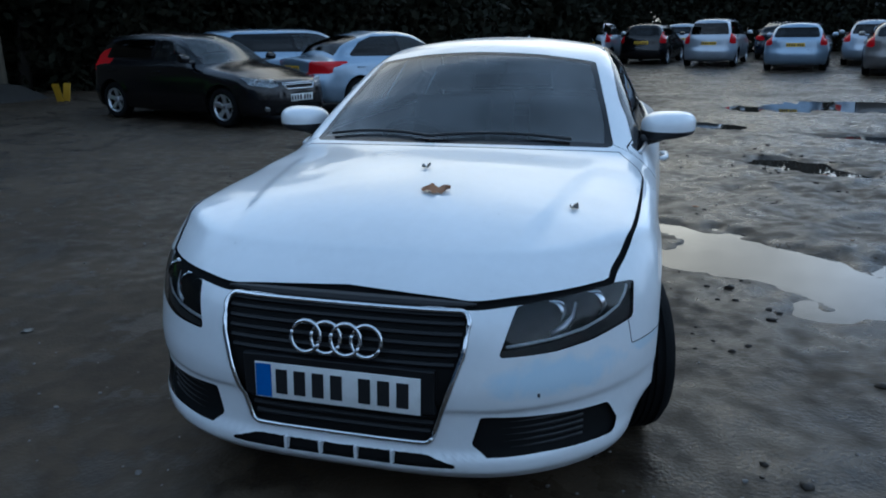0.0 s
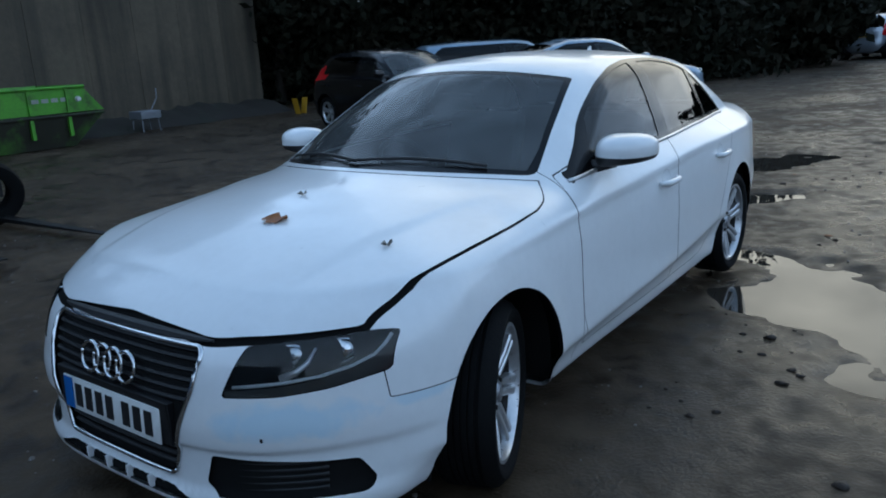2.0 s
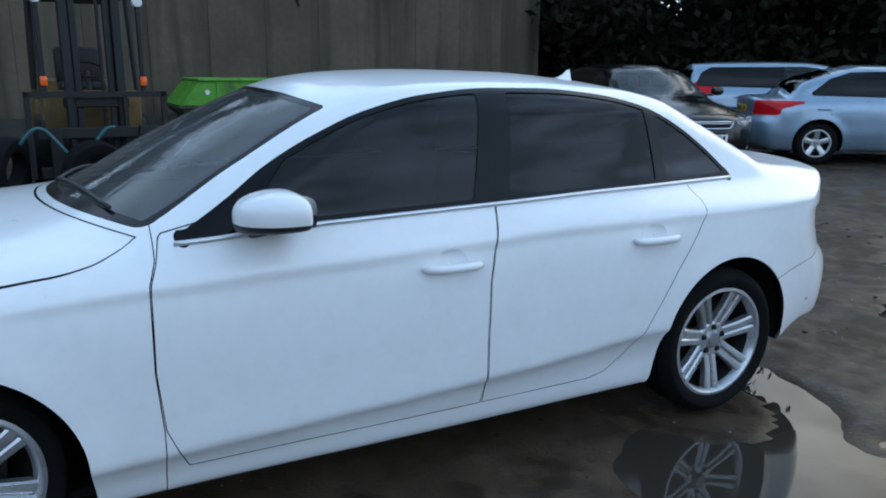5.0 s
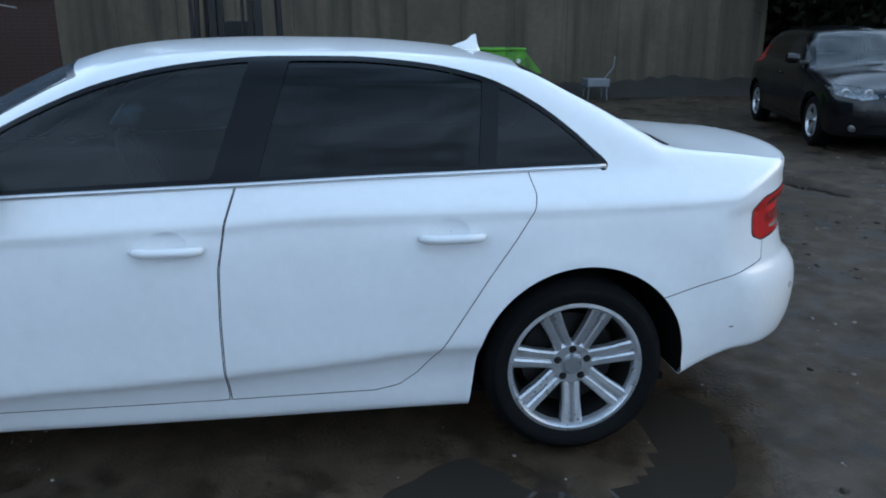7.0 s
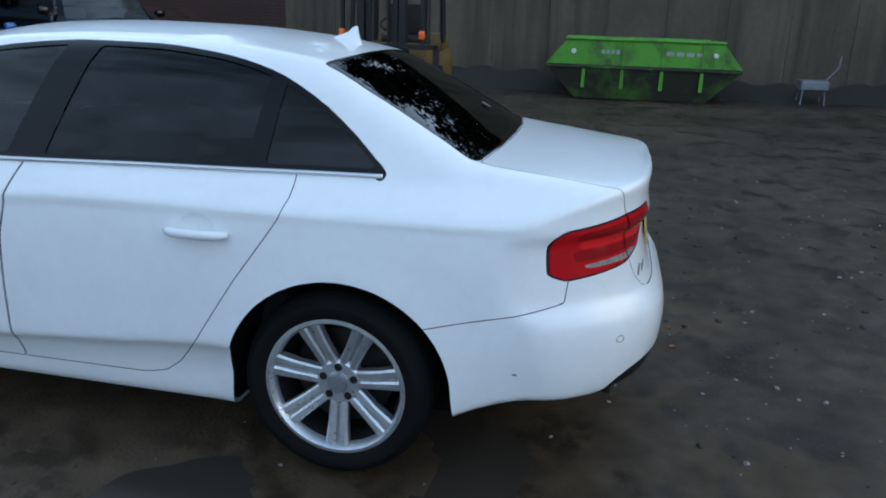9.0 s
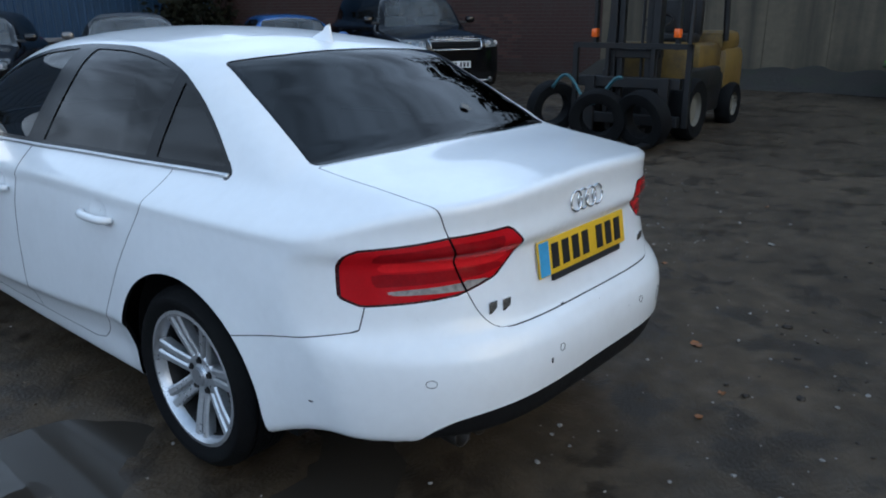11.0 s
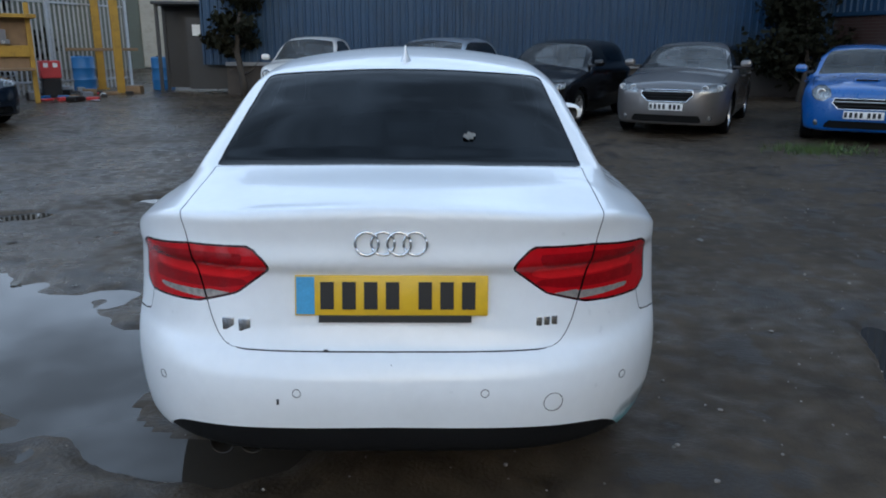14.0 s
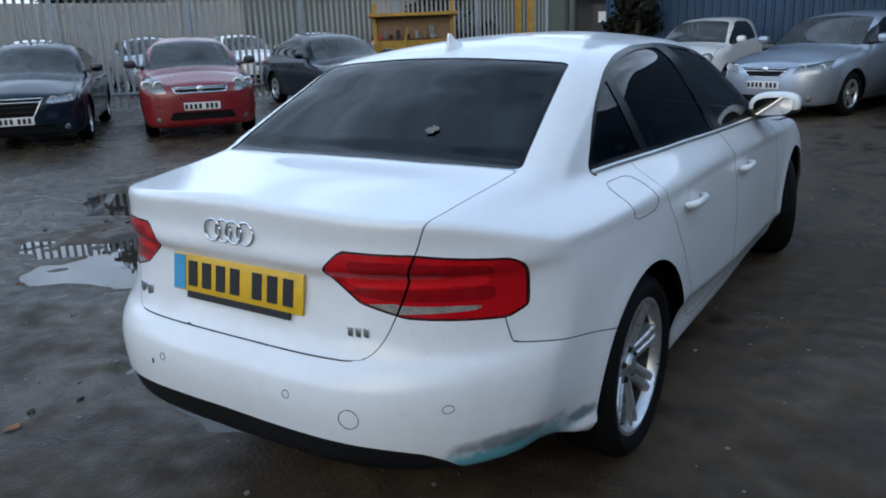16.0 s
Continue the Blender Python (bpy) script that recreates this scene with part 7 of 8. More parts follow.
        lamp = part("marker_lamp", box(0.0, 0.09, sy * 1.0 - 0.035, sy * 1.0 + 0.035, 1.18, 1.28, 0.012), orange, fk, "orange indicator lamp", 40)
        part("work_lamp", moved(lathe([(0, 0.03), (0.05, 0.02), (0.06, -0.03), (0, -0.05)], 16), Matrix.Translation((0.05, sy * 1.0, 2.08))), white, fk, "round white work lamp", 40)
        for wx, wr, ww in ((-0.35, 0.36, 0.24), (-1.95, 0.28, 0.2)):
            w = empty("wheel", Matrix.Translation((wx, sy * 1.1, wr)) @ Matrix.Rotation(radians(90 if sy > 0 else -90), 4, "Z"))
            w.parent = fk
            hh = ww / 2
            auto(skin("tyre", *lathe([(wr * 0.55, -hh * 0.8), (wr * 0.92, -hh), (wr, -hh * 0.7), (wr, hh * 0.7), (wr * 0.92, hh), (wr * 0.55, hh * 0.8)], 32), rubber, w), 40)
            auto(skin("rim", *lathe([(0, hh * 0.5), (wr * 0.3, hh * 0.5), (wr * 0.4, hh * 0.3), (wr * 0.52, hh * 0.35), (wr * 0.56, hh * 0.8)], 28), surf("cream_rim", (0.15, 0.135, 0.105), 0.6, vary=0.2, scale=10), w), 30)
    part("guard_roof", box(-1.75, -0.45, -0.5, 0.5, 2.16, 2.22, 0.02), steel, fk)
    part("mast_crossbar", box(-0.02, 0.08, -0.33, 0.33, 0.95, 1.05, 0.01), steel, fk)
    part("carriage", join(box(0.1, 0.2, -0.62, 0.62, 0.2, 0.32, 0.01), box(0.1, 0.2, -0.62, 0.62, 0.62, 0.74, 0.01)), steel, fk)
    part("load_guard", join(box(0.12, 0.17, -0.72, -0.66, 0.2, 1.12), box(0.12, 0.17, 0.66, 0.72, 0.2, 1.12), box(0.12, 0.17, -0.72, 0.72, 1.06, 1.12), box(0.12, 0.17, -0.3, -0.26, 0.3, 1.08), box(0.12, 0.17, 0.26, 0.3, 0.3, 1.08)), steel, fk)
    part("chain", tube([(0.02, 0.08, 0.4), (0.02, 0.08, 3.2)], 0.018, 6), steel, fk)
    # loose tyres and hoses at its front
    tprof = [(0.19, -0.08), (0.24, -0.1), (0.31, -0.095), (0.325, -0.07), (0.325, 0.07), (0.31, 0.095), (0.24, 0.1), (0.19, 0.08), (0.2, 0.0), (0.19, -0.08)]
    for (x, y, z, ry, rz) in ((-5.92, 0.82, 0.36, 8, 62), (-5.62, 1.62, 0.33, 10, 20), (-5.72, 2.12, 0.34, 12, -10)):
        o = auto(skin("loose_tyre", *lathe(tprof, 36), rubber), 40)
        o.matrix_basis = Matrix.Translation((x, y, z + rise(x, y))) @ Matrix.Rotation(radians(rz), 4, "Z") @ Matrix.Rotation(radians(ry), 4, "Y")
        tagged(o, "worn black tyre leaning on the forklift's forks", "tyre", "loose tyres")
    hose = skin("hose", *tube([(-5.7, 0.95 + 0.1 * k, 0.62 + 0.16 * math.sin(k * 0.9) + rise(-6, 1)) for k in np.linspace(0, 9, 30)], 0.02, 6), surf("teal_hose", (0.03, 0.10, 0.12), 0.5))
    tagged(hose, "dark teal rubber hose draped over the forks", "hose")
    # green skip by the wall
    green = surf("green_skip_paint", (0.10, 0.30, 0.014), 0.55, vary=0.2, scale=3, dirt=(0.035, 0.028, 0.018), dirt_amt=0.9, dirt_scale=2.2)
    rust = surf("rusty_green", (0.022, 0.022, 0.012), 0.75, vary=0.35, scale=4, dirt=(0.07, 0.17, 0.015), dirt_amt=0.9, dirt_scale=2.2, bump=0.2)
    sk = empty("skip", Matrix.Translation((-12.2, 5.05, rise(-12, 5))) @ Matrix.Rotation(radians(2), 4, "Z"), label="scuffed bright green builders skip against the wall", category="skip")
    lv = [(0.0, 1.18, 0.62), (0.55, 1.72, 0.78), (0.62, 1.74, 0.80), (1.05, 1.38, 0.80)]  # height, half length, half width

    def ring(h, a, b):
        return [(b, -a, h), (b, a, h), (-b, a, h), (-b, -a, h)]
    for nm, i0, i1, mt in (("lower_body", 0, 1, rust), ("upper_body", 2, 3, green)):
        v = np.array(ring(*lv[i0]) + ring(*lv[i1]) + [(x * 0.95, y * 0.97, z) for x, y, z in ring(*lv[i0])] + [(x * 0.95, y * 0.97, z) for x, y, z in ring(*lv[i1])])
        t = []
        for k in range(4):
            l = (k + 1) % 4
            t += [(k, l, 4 + l), (k, 4 + l, 4 + k), (8 + k, 12 + l, 8 + l), (8 + k, 12 + k, 12 + l), (4 + k, 4 + l, 12 + l), (4 + k, 12 + l, 12 + k)]
        if i0 == 0:
            t += [(0, 2, 1), (0, 3, 2)]
        part(nm, (v, np.array(t)), mt, sk)
    for h, a, b in (lv[1], lv[3]):
        part("rim", tube([(x, y, h + 0.02) for x, y, _ in ring(h, a + 0.01, b + 0.01)], 0.032, 6, True), green if h > 1 else rust, sk)
    for yy in (-1.05, -0.35, 0.35, 1.05):
        part("rib", join(box(0.79, 0.83, yy - 0.03, yy + 0.03, 0.62, 1.04), box(0.74, 0.8, yy - 0.03, yy + 0.03, 0.2, 0.56)), green, sk)
    galv_dull = surf("faded_letter", (0.30, 0.32, 0.28), 0.7, vary=0.3, scale=9)
    for yy, w in ((-0.75, 0.35), (0.4, 0.7)):
        for k in range(4):
            part("lettering_bar", box(0.801, 0.806, yy + k * w / 4, yy + k * w / 4 + w * 0.18, 0.82, 0.89), galv_dull, sk)
    for yy in (-1.25, 1.25):
        part("lifting_lug", moved(lathe([(0, 0.06), (0.04, 0.06), (0.045, 0.0)], 12), Matrix.Translation((0.8, yy, 0.85))), white, sk)
    # wheelbarrow-like hand cart
    galv = surf("cart_grey", (0.22, 0.23, 0.25), 0.5, 0.4, vary=0.2, scale=6, dirt=(0.08, 0.06, 0.05), dirt_amt=0.5)
    hc = empty("hand_cart", Matrix.Translation((-12.3, 8.2, rise(-12.3, 8))) @ Matrix.Diagonal((0.75, 0.75, 0.7, 1)), label="small grey steel hand cart by the wall", category="cart")
    part("tray", box(-0.3, 0.3, -0.32, 0.32, 0.38, 0.62, 0.03), galv, hc)
    for sx in (-0.22, 0.22):
        for sy in (-0.25, 0.25):
            part("leg", tube([(sx, sy, 0.4), (sx * 1.1, sy * 1.1, 0.0)], 0.02, 6), galv, hc)
    part("handle", tube([(-0.2, 0.3, 0.55), (-0.25, 0.6, 0.95), (-0.25, 0.62, 1.25)], 0.018, 6), galv, hc)
    # yellow folding marker near the wall's end
    ym = empty("floor_sign", Matrix.Translation((-11.5, 11.9, rise(-11.5, 11.9))) @ Matrix.Diagonal((0.62, 0.62, 0.66, 1)), label="small yellow folding warning board", category="sign")
    part("front_leaf", moved(box(-0.15, 0.15, -0.01, 0.01, 0, 0.62, 0.01), Matrix.Rotation(radians(14), 4, "X") @ Matrix.Translation((0, -0.14, 0))), surf("sign_yellow", (0.42, 0.24, 0.008), 0.5, vary=0.1), ym)
    part("rear_leaf", moved(box(-0.15, 0.15, -0.01, 0.01, 0, 0.62, 0.01), Matrix.Rotation(radians(-14), 4, "X") @ Matrix.Translation((0, 0.14, 0))), surf("sign_yellow_b", (0.42, 0.24, 0.008), 0.5, vary=0.1), ym)
    # tool rack, posts and litter by the fence
    def at(x, y, turn=0.0):
        return Matrix.Translation((x, y, rise(x, y))) @ Matrix.Rotation(radians(turn), 4, "Z")
    rk = empty("tool_rack", at(9.35, -9.6, 32), label="yellow steel work rack cluttered with tools", category="rack")
    for sx in (-0.95, 0.95):
        part("post", box(sx - 0.05, sx + 0.05, -0.05, 0.05, 0, 2.1, 0.008), yellow, rk)
    part("canopy", box(-1.1, 1.1, -0.35, 0.3, 1.78, 1.86, 0.01), yellow, rk)
    part("back_board", box(-0.95, 0.95, -0.04, -0.02, 0.75, 1.8), wood, rk)
    part("yellow_panel", box(-0.95, 0.95, 0.0, 0.05, 0.98, 1.22, 0.01), yellow, rk)
    part("shelf", box(-0.95, 0.95, -0.05, 0.42, 0.7, 0.75, 0.01), wood, rk)
    part("drawer_unit", box(-0.25, 0.5, -0.05, 0.38, 0.1, 0.66, 0.02), steel, rk)
    for k in range(4):
        part("drawer_handle", box(-0.15, 0.4, 0.38, 0.4, 0.18 + k * 0.12, 0.2 + k * 0.12), galv, rk)
    rng = random.Random(8)
    for k in range(14):
        x = rng.uniform(-0.85, 0.85)
        h = rng.uniform(0.08, 0.3)
        part("tool", box(x - 0.04, x + 0.04, 0.05, 0.12, 1.25, 1.25 + h, 0.01), rng.choice([steel, galv, white, wood, redm]), rk)
    part("lean_pole", tube([(0.35, 0.5, 0.3), (0.15, 0.1, 1.5)], 0.025, 6), yellow, rk)
    for x, y, hgt in ((7.98, -13.25, 4.6), (8.95, -14.4, 4.6)):
        ps = empty("steel_post", at(x, y, 30), label="tall yellow painted steel gate post", category="post", group="yellow posts")
        part("flange_front", box(-0.09, 0.09, 0.08, 0.1, 0, hgt), yellow, ps)
        part("flange_back", box(-0.09, 0.09, -0.1, -0.08, 0, hgt), yellow, ps)
        part("web", box(-0.012, 0.012, -0.08, 0.08, 0, hgt), yellow, ps)
        part("base_plate", box(-0.16, 0.16, -0.16, 0.16, 0, 0.03), yellow, ps)
    o = tagged(solid("cross_rail", moved(box(-1.6, 0.4, -0.03, 0.03, 1.02, 1.1, 0.01), at(9.2, -13.9, 50)), wood), "rusty brown steel cross rail between posts", "rail")
    cr = empty("crate", at(8.95, -11.6, 35), label="red plastic crate stood on scrap by the rack", category="crate")
    part("crate_body", box(-0.22, 0.22, -0.18, 0.18, 0.45, 0.85, 0.02), redm, cr)
    part("crate_base", box(-0.2, 0.2, -0.16, 0.16, 0.0, 0.45, 0.02), steel, cr)
    for k in (-1, 1):
        part("sticker", box(k * 0.1 - 0.05, k * 0.1 + 0.05, 0.181, 0.184, 0.7, 0.8), white, cr)
    for x, y, mtl, lb in ((9.25, -14.0, bluep, "blue plastic drum standing behind the yellow posts"), (7.3, -14.5, bluep, "blue plastic drum beside the dark shelter")):
        dr = empty("drum", at(x, y), label=lb, category="drum", group="drums")
        auto(skin("drum_body", *moved(lathe([(0, 0.88), (0.26, 0.88), (0.29, 0.85), (0.29, 0.6), (0.3, 0.58), (0.29, 0.56), (0.29, 0.3), (0.3, 0.28), (0.29, 0.26), (0.29, 0.02), (0.26, 0), (0, 0)], 28), Matrix.Rotation(radians(-90), 4, "Y")), mtl, dr), 40)
        part("cap", moved(lathe([(0, 0.03), (0.04, 0.03), (0.04, 0)], 12), Matrix.Translation((0.12, 0, 0.88)) @ Matrix.Rotation(radians(-90), 4, "Y")), steel, dr)
    # dark shelter with notices
    dk = surf("shelter_dark", (0.02, 0.022, 0.026), 0.5, vary=0.25, scale=4)
    sh_ = empty("shelter", at(6.0, -13.9, 8), label="dark steel shelter with white paper notices", category="shelter")
    for sx in (-1.0, 1.0):
        for sy in (-0.45, 0.45):
            part("post", box(sx - 0.04, sx + 0.04, sy - 0.04, sy + 0.04, 0, 2.2), dk, sh_)
    part("roof", box(-1.1, 1.1, -0.55, 0.6, 2.2, 2.28, 0.02), dk, sh_)
    part("back_panel", box(-1.0, 1.0, -0.48, -0.45, 0.1, 2.2), dk, sh_)
    part("side_panel", box(-1.0, -0.97, -0.45, 0.45, 0.1, 2.2), dk, sh_)
    part("front_panel", box(-1.0, 0.3, 0.42, 0.45, 0.1, 1.9), dk, sh_)
    for x in (-0.45, 0.05):
        part("notice", box(x - 0.1, x + 0.1, 0.452, 0.456, 1.45, 1.72), white, sh_)
    litter = random.Random(3)
    for k in range(44):
        x, y = litter.uniform(7.2, 9.8), litter.uniform(-13.2, -10.6)
        s_ = litter.uniform(0.05, 0.2)
        bm_ = box(-s_, s_, -s_ * 0.6, s_ * 0.7, 0, s_ * litter.uniform(0.3, 1.1), s_ * 0.12)
        o = solid("scrap", moved(bm_, at(x, y, litter.uniform(0, 180))), litter.choice([steel, galv, white, wood, steel, bluep, redm]))
        tagged(o, "small piece of scrap lying by the fence", "scrap", "scrap pieces")
    # overhead wire
    o = skin("wire", *tube([(-12.2 + k * 0.55, -3.0 - k * 0.62, 2.0 + 0.13 * k + 0.006 * k * k) for k in np.linspace(0, 10, 24)], 0.018, 5), surf("wire_grey", (0.25, 0.26, 0.28), 0.5))
    tagged(o, "slack grey cable slung across the brick wall", "cable")
    # far white and red hut
    hut = empty("site_building", at(12.6, 44, -12), label="white site building with a red fascia", category="building")
    part("wall", box(-5, 5, -2.5, 2.5, 0, 3.2), surf("hut_white", (0.62, 0.62, 0.62), 0.6, vary=0.1), hut)
    part("fascia", box(-5.1, 5.1, -2.6, 2.6, 3.2, 3.8, 0.03), redm, hut)
    part("red_panel", box(-1.0, 5.02, -2.53, -2.5, 0.0, 1.0), redm, hut)
    for k in range(4):
        w = part("window", box(-4.2 + k * 2.3, -3.0 + k * 2.3, -2.56, -2.5, 1.3, 2.4, 0.02), CAR["gloss_black"], hut)
        part("sill", box(-4.3 + k * 2.3, -2.9 + k * 2.3, -2.6, -2.5, 1.22, 1.3), white, w)


# ---- trees ----
def tree(x, y, h, spread, seed, leaf, bark, leaves=2600, size=0.16, low=0.12, label="dark leafy tree at the edge of the yard"):
    rng = random.Random(seed)
    t0 = empty("tree", Matrix.Translation((x, y, rise(x, y) - 0.05)), label=label, category="tree", group="boundary trees")
    limbs = []
    tips = []
    bend = [(0, 0, 0)]
    for k in range(1, 7):
        bend.append((bend[-1][0] + rng.uniform(-0.12, 0.12), bend[-1][1] + rng.uniform(-0.12, 0.12), h * 0.8 * k / 6))
    limbs.append(tube(bend, [0.16 * h / 7 * (1 - k * 0.13) for k in range(7)], 8))
    for k in range(16):
        b = bend[1 + k % 6]
        a = rng.uniform(0, 6.28)
        ln = spread * rng.uniform(0.55, 1.0) * (1.15 - b[2] / h * 0.6)
        e = (b[0] + ln * math.cos(a), b[1] + ln * math.sin(a), b[2] + ln * rng.uniform(0.1, 0.6))
        m_ = tuple((p + q) / 2 + rng.uniform(-0.1, 0.1) for p, q in zip(b, e))
        limbs.append(tube([b, m_, e], [0.05 * h / 7, 0.03 * h / 7, 0.01], 5))
        tips += [e, m_, tuple((p + q * 2) / 3 for p, q in zip(b, e))]
    skin("trunk", *join(*limbs), bark, t0)
    nr = np.random.RandomState(seed)
    tips = np.array(tips + bend[3:])
    tips = tips[tips[:, 2] > h * low]
    c = tips[nr.randint(len(tips), size=leaves)] + nr.normal(0, 0.30, (leaves, 3)) * np.array((spread * 0.42, spread * 0.42, spread * 0.36))
    c[:, 2] = np.maximum(c[:, 2], 0.1)
    a = nr.normal(0, 1, (leaves, 3))
    a /= np.linalg.norm(a, axis=1)[:, None]
    b = np.cross(a, nr.normal(0, 1, (leaves, 3)))
    b /= np.linalg.norm(b, axis=1)[:, None] + 1e-9
    s = size * nr.uniform(0.6, 1.5, (leaves, 1))
    v = np.stack([c - a * s, c + b * s * 0.55, c + a * s, c - b * s * 0.55], 1).reshape(-1, 3)
    i = np.arange(leaves) * 4
    t = np.concatenate([np.stack([i, i + 1, i + 2], 1), np.stack([i, i + 2, i + 3], 1)])
    skin("crown", v, t, leaf, t0, weld=False, smooth=False)
    return t0


def build_trees():
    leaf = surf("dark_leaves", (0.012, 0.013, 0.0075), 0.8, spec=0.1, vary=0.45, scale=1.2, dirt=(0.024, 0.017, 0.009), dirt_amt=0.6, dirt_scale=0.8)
    olive = surf("olive_leaves", (0.035, 0.036, 0.012), 0.65, vary=0.4, scale=1.2, dirt=(0.06, 0.035, 0.012), dirt_amt=0.6, dirt_scale=0.8)
    bark = surf("bark", (0.05, 0.042, 0.034), 0.9, vary=0.3, scale=8, bump=0.4)
    spots = [(-14.5, 14.0, 7.5), (-12.0, 17.5, 7.8), (-9.0, 19.5, 6.5), (-6.5, 22.5, 4.6), (-8.0, 25.0, 6.2), (-2.0, 40.0, 7.9), (-6.5, 37.5, 7.2), (3.0, 42.5, 7.9), (8.0, 42.0, 7.2), (13.5, 40.0, 7.9), (18.5, 36.0, 7.9), (-11.0, 31.0, 7.9), (-15.5, 22.0, 8.5), (22.0, 28.0, 7.2), (24.0, 18.0, 5.6), (25.0, 9.0, 5.6), (-10.5, 23.0, 6.8), (-6.0, 29.0, 8.6), (-3.0, 26.5, 4.6), (0.5, 46.0, 8.6), (6.0, 47.0, 8.6), (11.0, 46.0, 8.6), (-14.0, 27.0, 8.6)]
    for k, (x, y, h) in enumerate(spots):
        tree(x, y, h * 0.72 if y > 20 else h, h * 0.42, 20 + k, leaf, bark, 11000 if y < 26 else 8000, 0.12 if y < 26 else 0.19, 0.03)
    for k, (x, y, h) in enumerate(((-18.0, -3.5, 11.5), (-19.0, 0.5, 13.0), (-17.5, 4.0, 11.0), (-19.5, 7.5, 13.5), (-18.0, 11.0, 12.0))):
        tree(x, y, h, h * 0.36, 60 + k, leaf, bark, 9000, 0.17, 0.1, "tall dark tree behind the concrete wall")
    tree(-11.6, -14.8, 7.5, 2.6, 77, leaf, bark, 4200, 0.12, 0.12, "dark tree behind the brick wall corner")
    tree(4.6, -12.6, 4.2, 0.9, 78, leaf, bark, 2200, 0.09, 0.25, "ivy-like bush against the blue shed")
    tree(-9.0, -11.7, 3.4, 1.5, 79, leaf, bark, 5000, 0.08, 0.01, "low dark bush at the shed corner")
    tree(15.5, -21.5, 7.0, 2.4, 80, leaf, bark, 3000, 0.16, 0.1, "tree beyond the palisade fence")
    for k, (x, y, h) in enumerate(((31.0, -6.0, 7.0), (32.5, 1.5, 7.5), (29.0, 9.0, 6.5), (21.0, -33.0, 8.0), (12.0, -34.0, 8.0))):
        tree(x, y, h, h * 0.45, 90 + k, olive, bark, 3600, 0.2, 0.05, "olive-leaved tree beyond the fenced yard")
    tree(30.0, -14.0, 8.5, 3.2, 81, leaf, bark, 3000, 0.18, 0.1, "tree beyond the palisade fence")
    # undergrowth under the trees
    nr = np.random.RandomState(5)
    n = 30000
    u = nr.rand(n)
    px = np.interp(u, (0, 0.2, 0.4, 0.6, 0.8, 1.0), (-15.2, -9.5, -4.5, -3.5, 8.0, 20.0)) + nr.normal(0, 0.8, n)
    py = np.interp(u, (0, 0.2, 0.4, 0.6, 0.8, 1.0), (14.6, 18.0, 22.0, 37.5, 40.0, 35.5)) + nr.normal(0, 0.8, n)
    pz = np.abs(nr.normal(0, 1.3, n)) + 0.012 * np.hypot(px, py)
    c = np.stack([px, py, pz], -1)
    a = nr.normal(0, 1, (n, 3))
    a /= np.linalg.norm(a, axis=1)[:, None]
    b = np.cross(a, nr.normal(0, 1, (n, 3)))
    b /= np.linalg.norm(b, axis=1)[:, None]
    s = 0.14 * nr.uniform(0.5, 1.5, (n, 1))
    v = np.stack([c - a * s, c + b * s * 0.5, c + a * s, c - b * s * 0.5], 1).reshape(-1, 3)
    i = np.arange(n) * 4
    t = np.concatenate([np.stack([i, i + 1, i + 2], 1), np.stack([i, i + 2, i + 3], 1)])
    m = 12000
    hx, hy = -15.6 + nr.normal(0, 0.55, m), 12.9 + nr.rand(m) * 3.4
    c2 = np.stack([hx, hy, 5.6 * nr.rand(m) ** 0.8], -1)
    v2 = np.stack([c2 - a[:m] * s[:m], c2 + b[:m] * s[:m] * 0.6, c2 + a[:m] * s[:m], c2 - b[:m] * s[:m] * 0.6], 1).reshape(-1, 3)
    j = np.arange(m) * 4
    t2 = np.concatenate([np.stack([j, j + 1, j + 2], 1), np.stack([j, j + 2, j + 3], 1)])
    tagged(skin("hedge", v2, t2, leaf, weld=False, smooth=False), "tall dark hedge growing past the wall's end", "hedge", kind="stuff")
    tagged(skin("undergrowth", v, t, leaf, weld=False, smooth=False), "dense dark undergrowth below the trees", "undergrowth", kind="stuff")


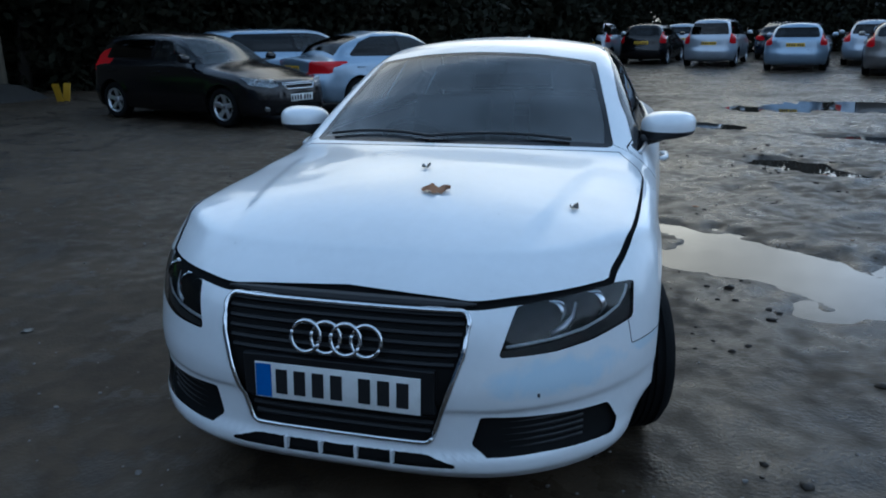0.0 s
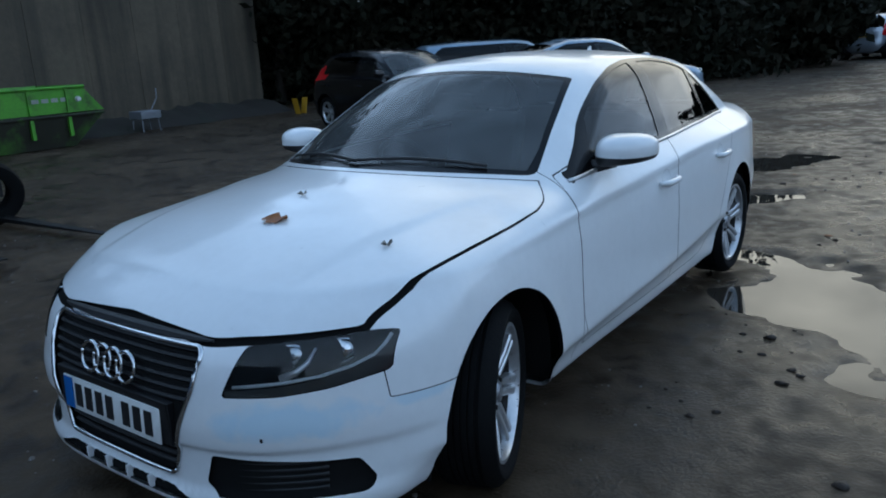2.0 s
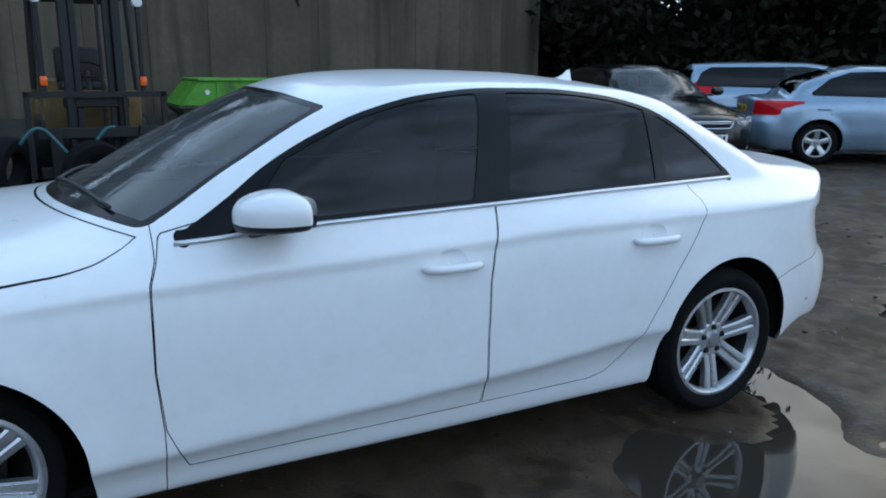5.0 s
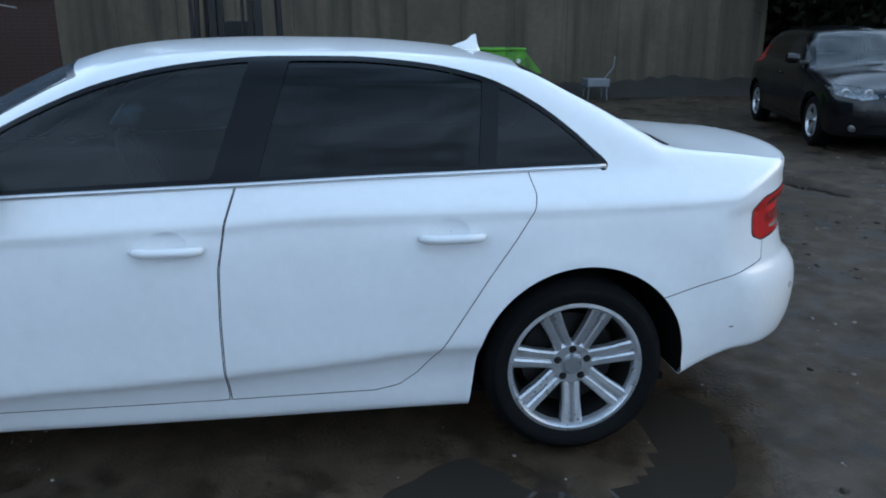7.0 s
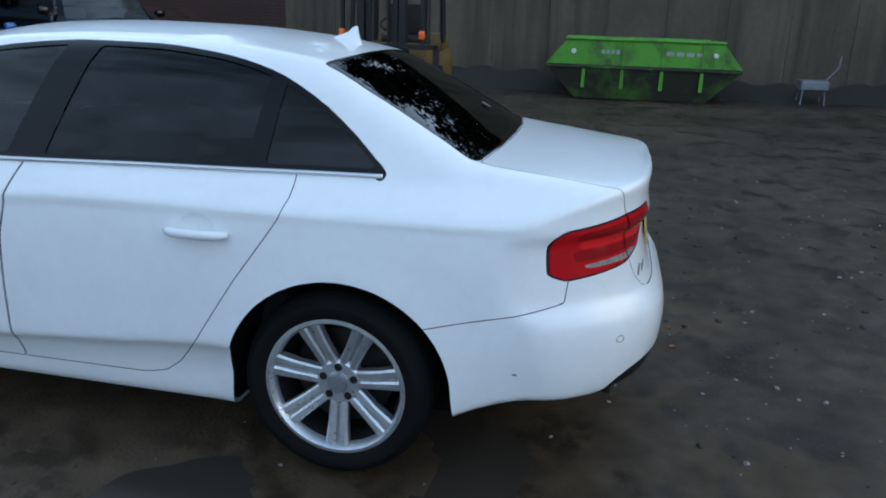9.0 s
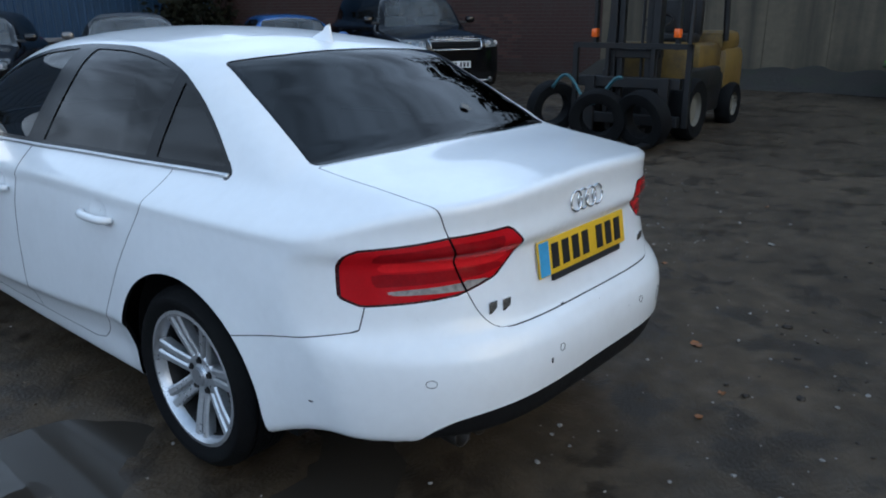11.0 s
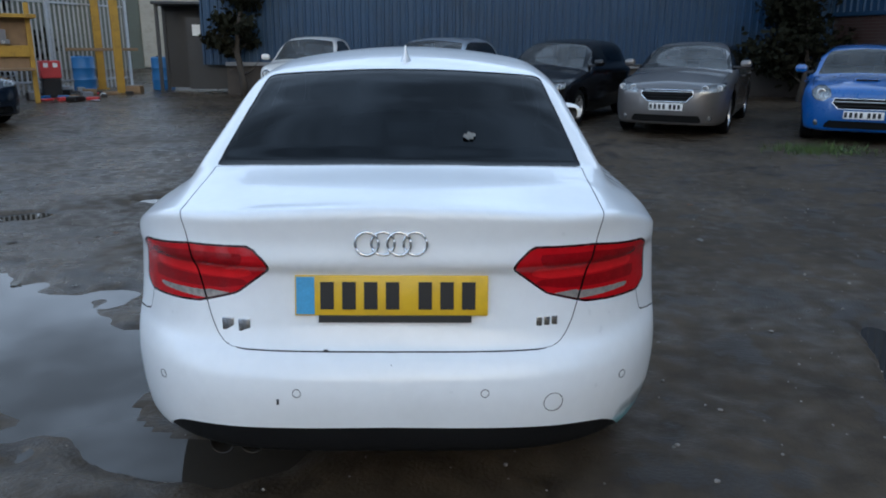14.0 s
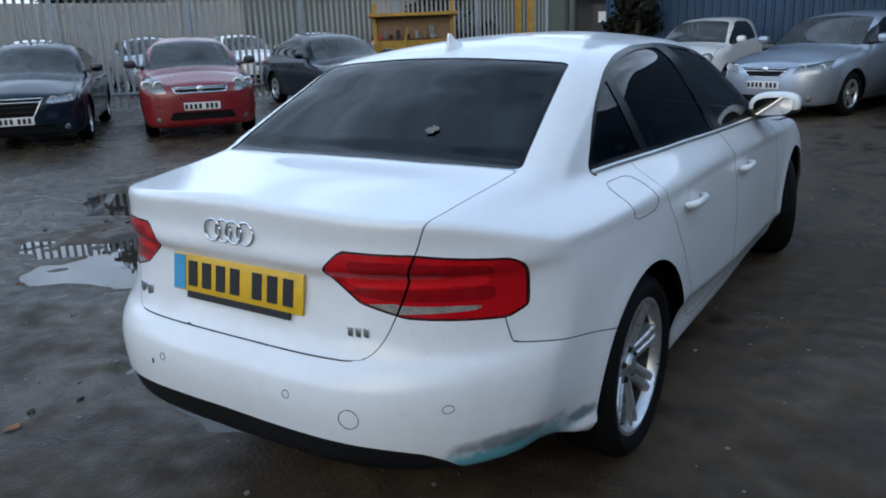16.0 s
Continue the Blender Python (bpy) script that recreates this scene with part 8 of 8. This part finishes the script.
def build_litter(sh):
    """Stones on the ground, leaves on the bonnet, small bits."""
    stone = surf("grit_stone", (0.22, 0.20, 0.18), 0.7, vary=0.5, scale=30)
    nr = np.random.RandomState(11)
    vs, ts = [], []
    bm = bmesh.new()
    bmesh.ops.create_icosphere(bm, subdivisions=1, radius=1)
    bv = np.array([q.co[:] for q in bm.verts])
    bt = np.array([[q.index for q in f.verts] for f in bm.faces])
    bm.free()
    n = 2600
    x, y = nr.uniform(-5, 6.2, n), nr.uniform(-2.2, 9.8, n)
    keep = smooth_noise(x, y, 1.1, 12) > -0.05
    x, y = x[keep], y[keep]
    z = ground_height(x, y)
    for k in range(len(x)):
        s = 0.004 + 0.009 * nr.rand() ** 3
        vs.append(bv * np.array((1, 0.8 + 0.4 * nr.rand(), 0.65)) * s * (1 + 0.25 * nr.normal(0, 1, (len(bv), 1)).clip(-1, 1)) + np.array((x[k], y[k], z[k] + s * 0.3)))
        ts.append(bt + k * len(bv))
    tagged(skin("gravel", np.concatenate(vs), np.concatenate(ts), stone, weld=False, smooth=False), "scattered grit and small stones on the mud", "gravel", kind="stuff")
    # clods of mud thrown up beside the puddle and behind the car
    n = 1300
    x = np.concatenate([nr.uniform(1.0, 5.8, n // 2), nr.uniform(-3.6, 3.0, n // 2)])
    y = np.concatenate([nr.uniform(-0.6, 7.5, n // 2), nr.uniform(4.9, 8.8, n // 2)])
    keep = (smooth_noise(x, y, 0.8, 15) + 0.6 * smooth_noise(x, y, 0.25, 16) > 0.08) & (np.minimum.reduce([pond(x, y, h) for h in PUDDLES]) > 0.95)
    x, y = x[keep], y[keep]
    z = ground_height(x, y)
    vs, ts = [], []
    for k in range(len(x)):
        s = 0.008 + 0.022 * nr.rand() ** 2.5
        vs.append(bv * np.array((1, 0.6 + 0.6 * nr.rand(), 0.5)) * s * (1 + 0.3 * nr.normal(0, 1, (len(bv), 1)).clip(-1, 1)) + np.array((x[k], y[k], z[k] + s * 0.1)))
        ts.append(bt + k * len(bv))
    clod = surf("mud_clod", (0.030, 0.022, 0.015), 0.6, vary=0.5, scale=20, spec=0.3)
    tagged(skin("mud_clods", np.concatenate(vs), np.concatenate(ts), clod, weld=False, smooth=True), "dark clods of wet mud round the puddles", "mud", kind="stuff")
    # weeds on the bare ground before the parked cars
    n = 900
    wx, wy = nr.normal(-5.55, 0.32, n), nr.normal(-3.75, 0.22, n)
    wz = np.array([rise(a_, b_) for a_, b_ in zip(wx, wy)])
    turn = nr.uniform(0, 6.28, n)
    tall, lean = nr.uniform(0.03, 0.11, n), nr.uniform(-0.06, 0.06, (n, 2))
    side_x, side_y = 0.006 * np.cos(turn), 0.006 * np.sin(turn)
    gv = np.stack([np.stack([wx - side_x, wy - side_y, wz - 0.01], -1), np.stack([wx + side_x, wy + side_y, wz - 0.01], -1), np.stack([wx + lean[:, 0], wy + lean[:, 1], wz + tall], -1)], 1).reshape(-1, 3)
    tagged(skin("weeds", gv, np.arange(3 * n).reshape(-1, 3), surf("weed_green", (0.06, 0.10, 0.02), 0.6, vary=0.4, scale=6), weld=False, smooth=False), "patch of low green weeds in the yard", "weeds", kind="stuff")
    leafm = surf("dead_leaf", (0.20, 0.075, 0.018), 0.6, vary=0.35, scale=30)
    pale = surf("pale_leaf", (0.16, 0.15, 0.13), 0.6, vary=0.3, scale=30)

    def leaf(name, cx, cy, z_of, size, turn, mat, label, curl=0.012):
        v, t = [], []
        m_ = 11
        for i in range(m_):
            u = i / (m_ - 1)
            w = math.sin(u * math.pi) ** 0.7 * 0.34 * (1 + 0.35 * math.sin(u * 19))
            for k in (-1, 0, 1):
                lx, ly = (u - 0.5) * size, k * w * size
                x_, y_ = cx + lx * math.cos(turn) - ly * math.sin(turn), cy + lx * math.sin(turn) + ly * math.cos(turn)
                v.append((x_, y_, z_of(x_, y_) + 0.003 + curl * abs(k) * math.sin(u * 5) ** 2 + curl * 0.5 * (u - 0.5) ** 2 * 4))
        for i in range(m_ - 1):
            for k in range(2):
                a, b = i * 3 + k, (i + 1) * 3 + k
                t += [(a, a + 1, b + 1), (a, b + 1, b)]
        tagged(skin(name, np.array(v), np.array(t), mat), label, "leaf", "fallen leaves")
    hood = lambda x_, y_: float(on_top(sh, abs(x_), y_)[0])
    leaf("leaf", 0.134, 0.625, hood, 0.105, 0.25, leafm, "curled brown dead leaf on the white bonnet", 0.011)
    leaf("leaf", 0.03, 0.86, hood, 0.038, 0.5, pale, "small pale dead leaf on the white bonnet")
    leaf("leaf", 0.612, 0.652, hood, 0.038, 0.9, pale, "small grey dead leaf on the white bonnet")
    rear = lambda x_, y_: float(on_top(sh, abs(x_), y_)[0])
    leaf("leaf", -0.24, 4.0, rear, 0.05, 0.4, pale, "small pale leaf stuck on the rear window", 0.003)
    for k in range(60):
        x_, y_ = float(nr.uniform(-4.5, 5.5)), float(nr.uniform(-2, 9))
        if abs(x_) < 1.0 and -0.1 < y_ < 4.9:
            continue
        gz = lambda a, b: float(ground_height(np.array([a]), np.array([b]))[0])
        leaf("leaf", x_, y_, gz, float(nr.uniform(0.03, 0.08)), float(nr.uniform(0, 6)), leafm if k % 3 else pale, "dead leaf lying on the wet ground" if k % 3 else "pale scrap of leaf lying on the wet ground", 0.006)

# ---- build it ----
build_ground()
build_walls()
car, SH = build_saloon()
build_parked()
build_fence()
build_yard_things()
build_trees()
build_litter(SH)
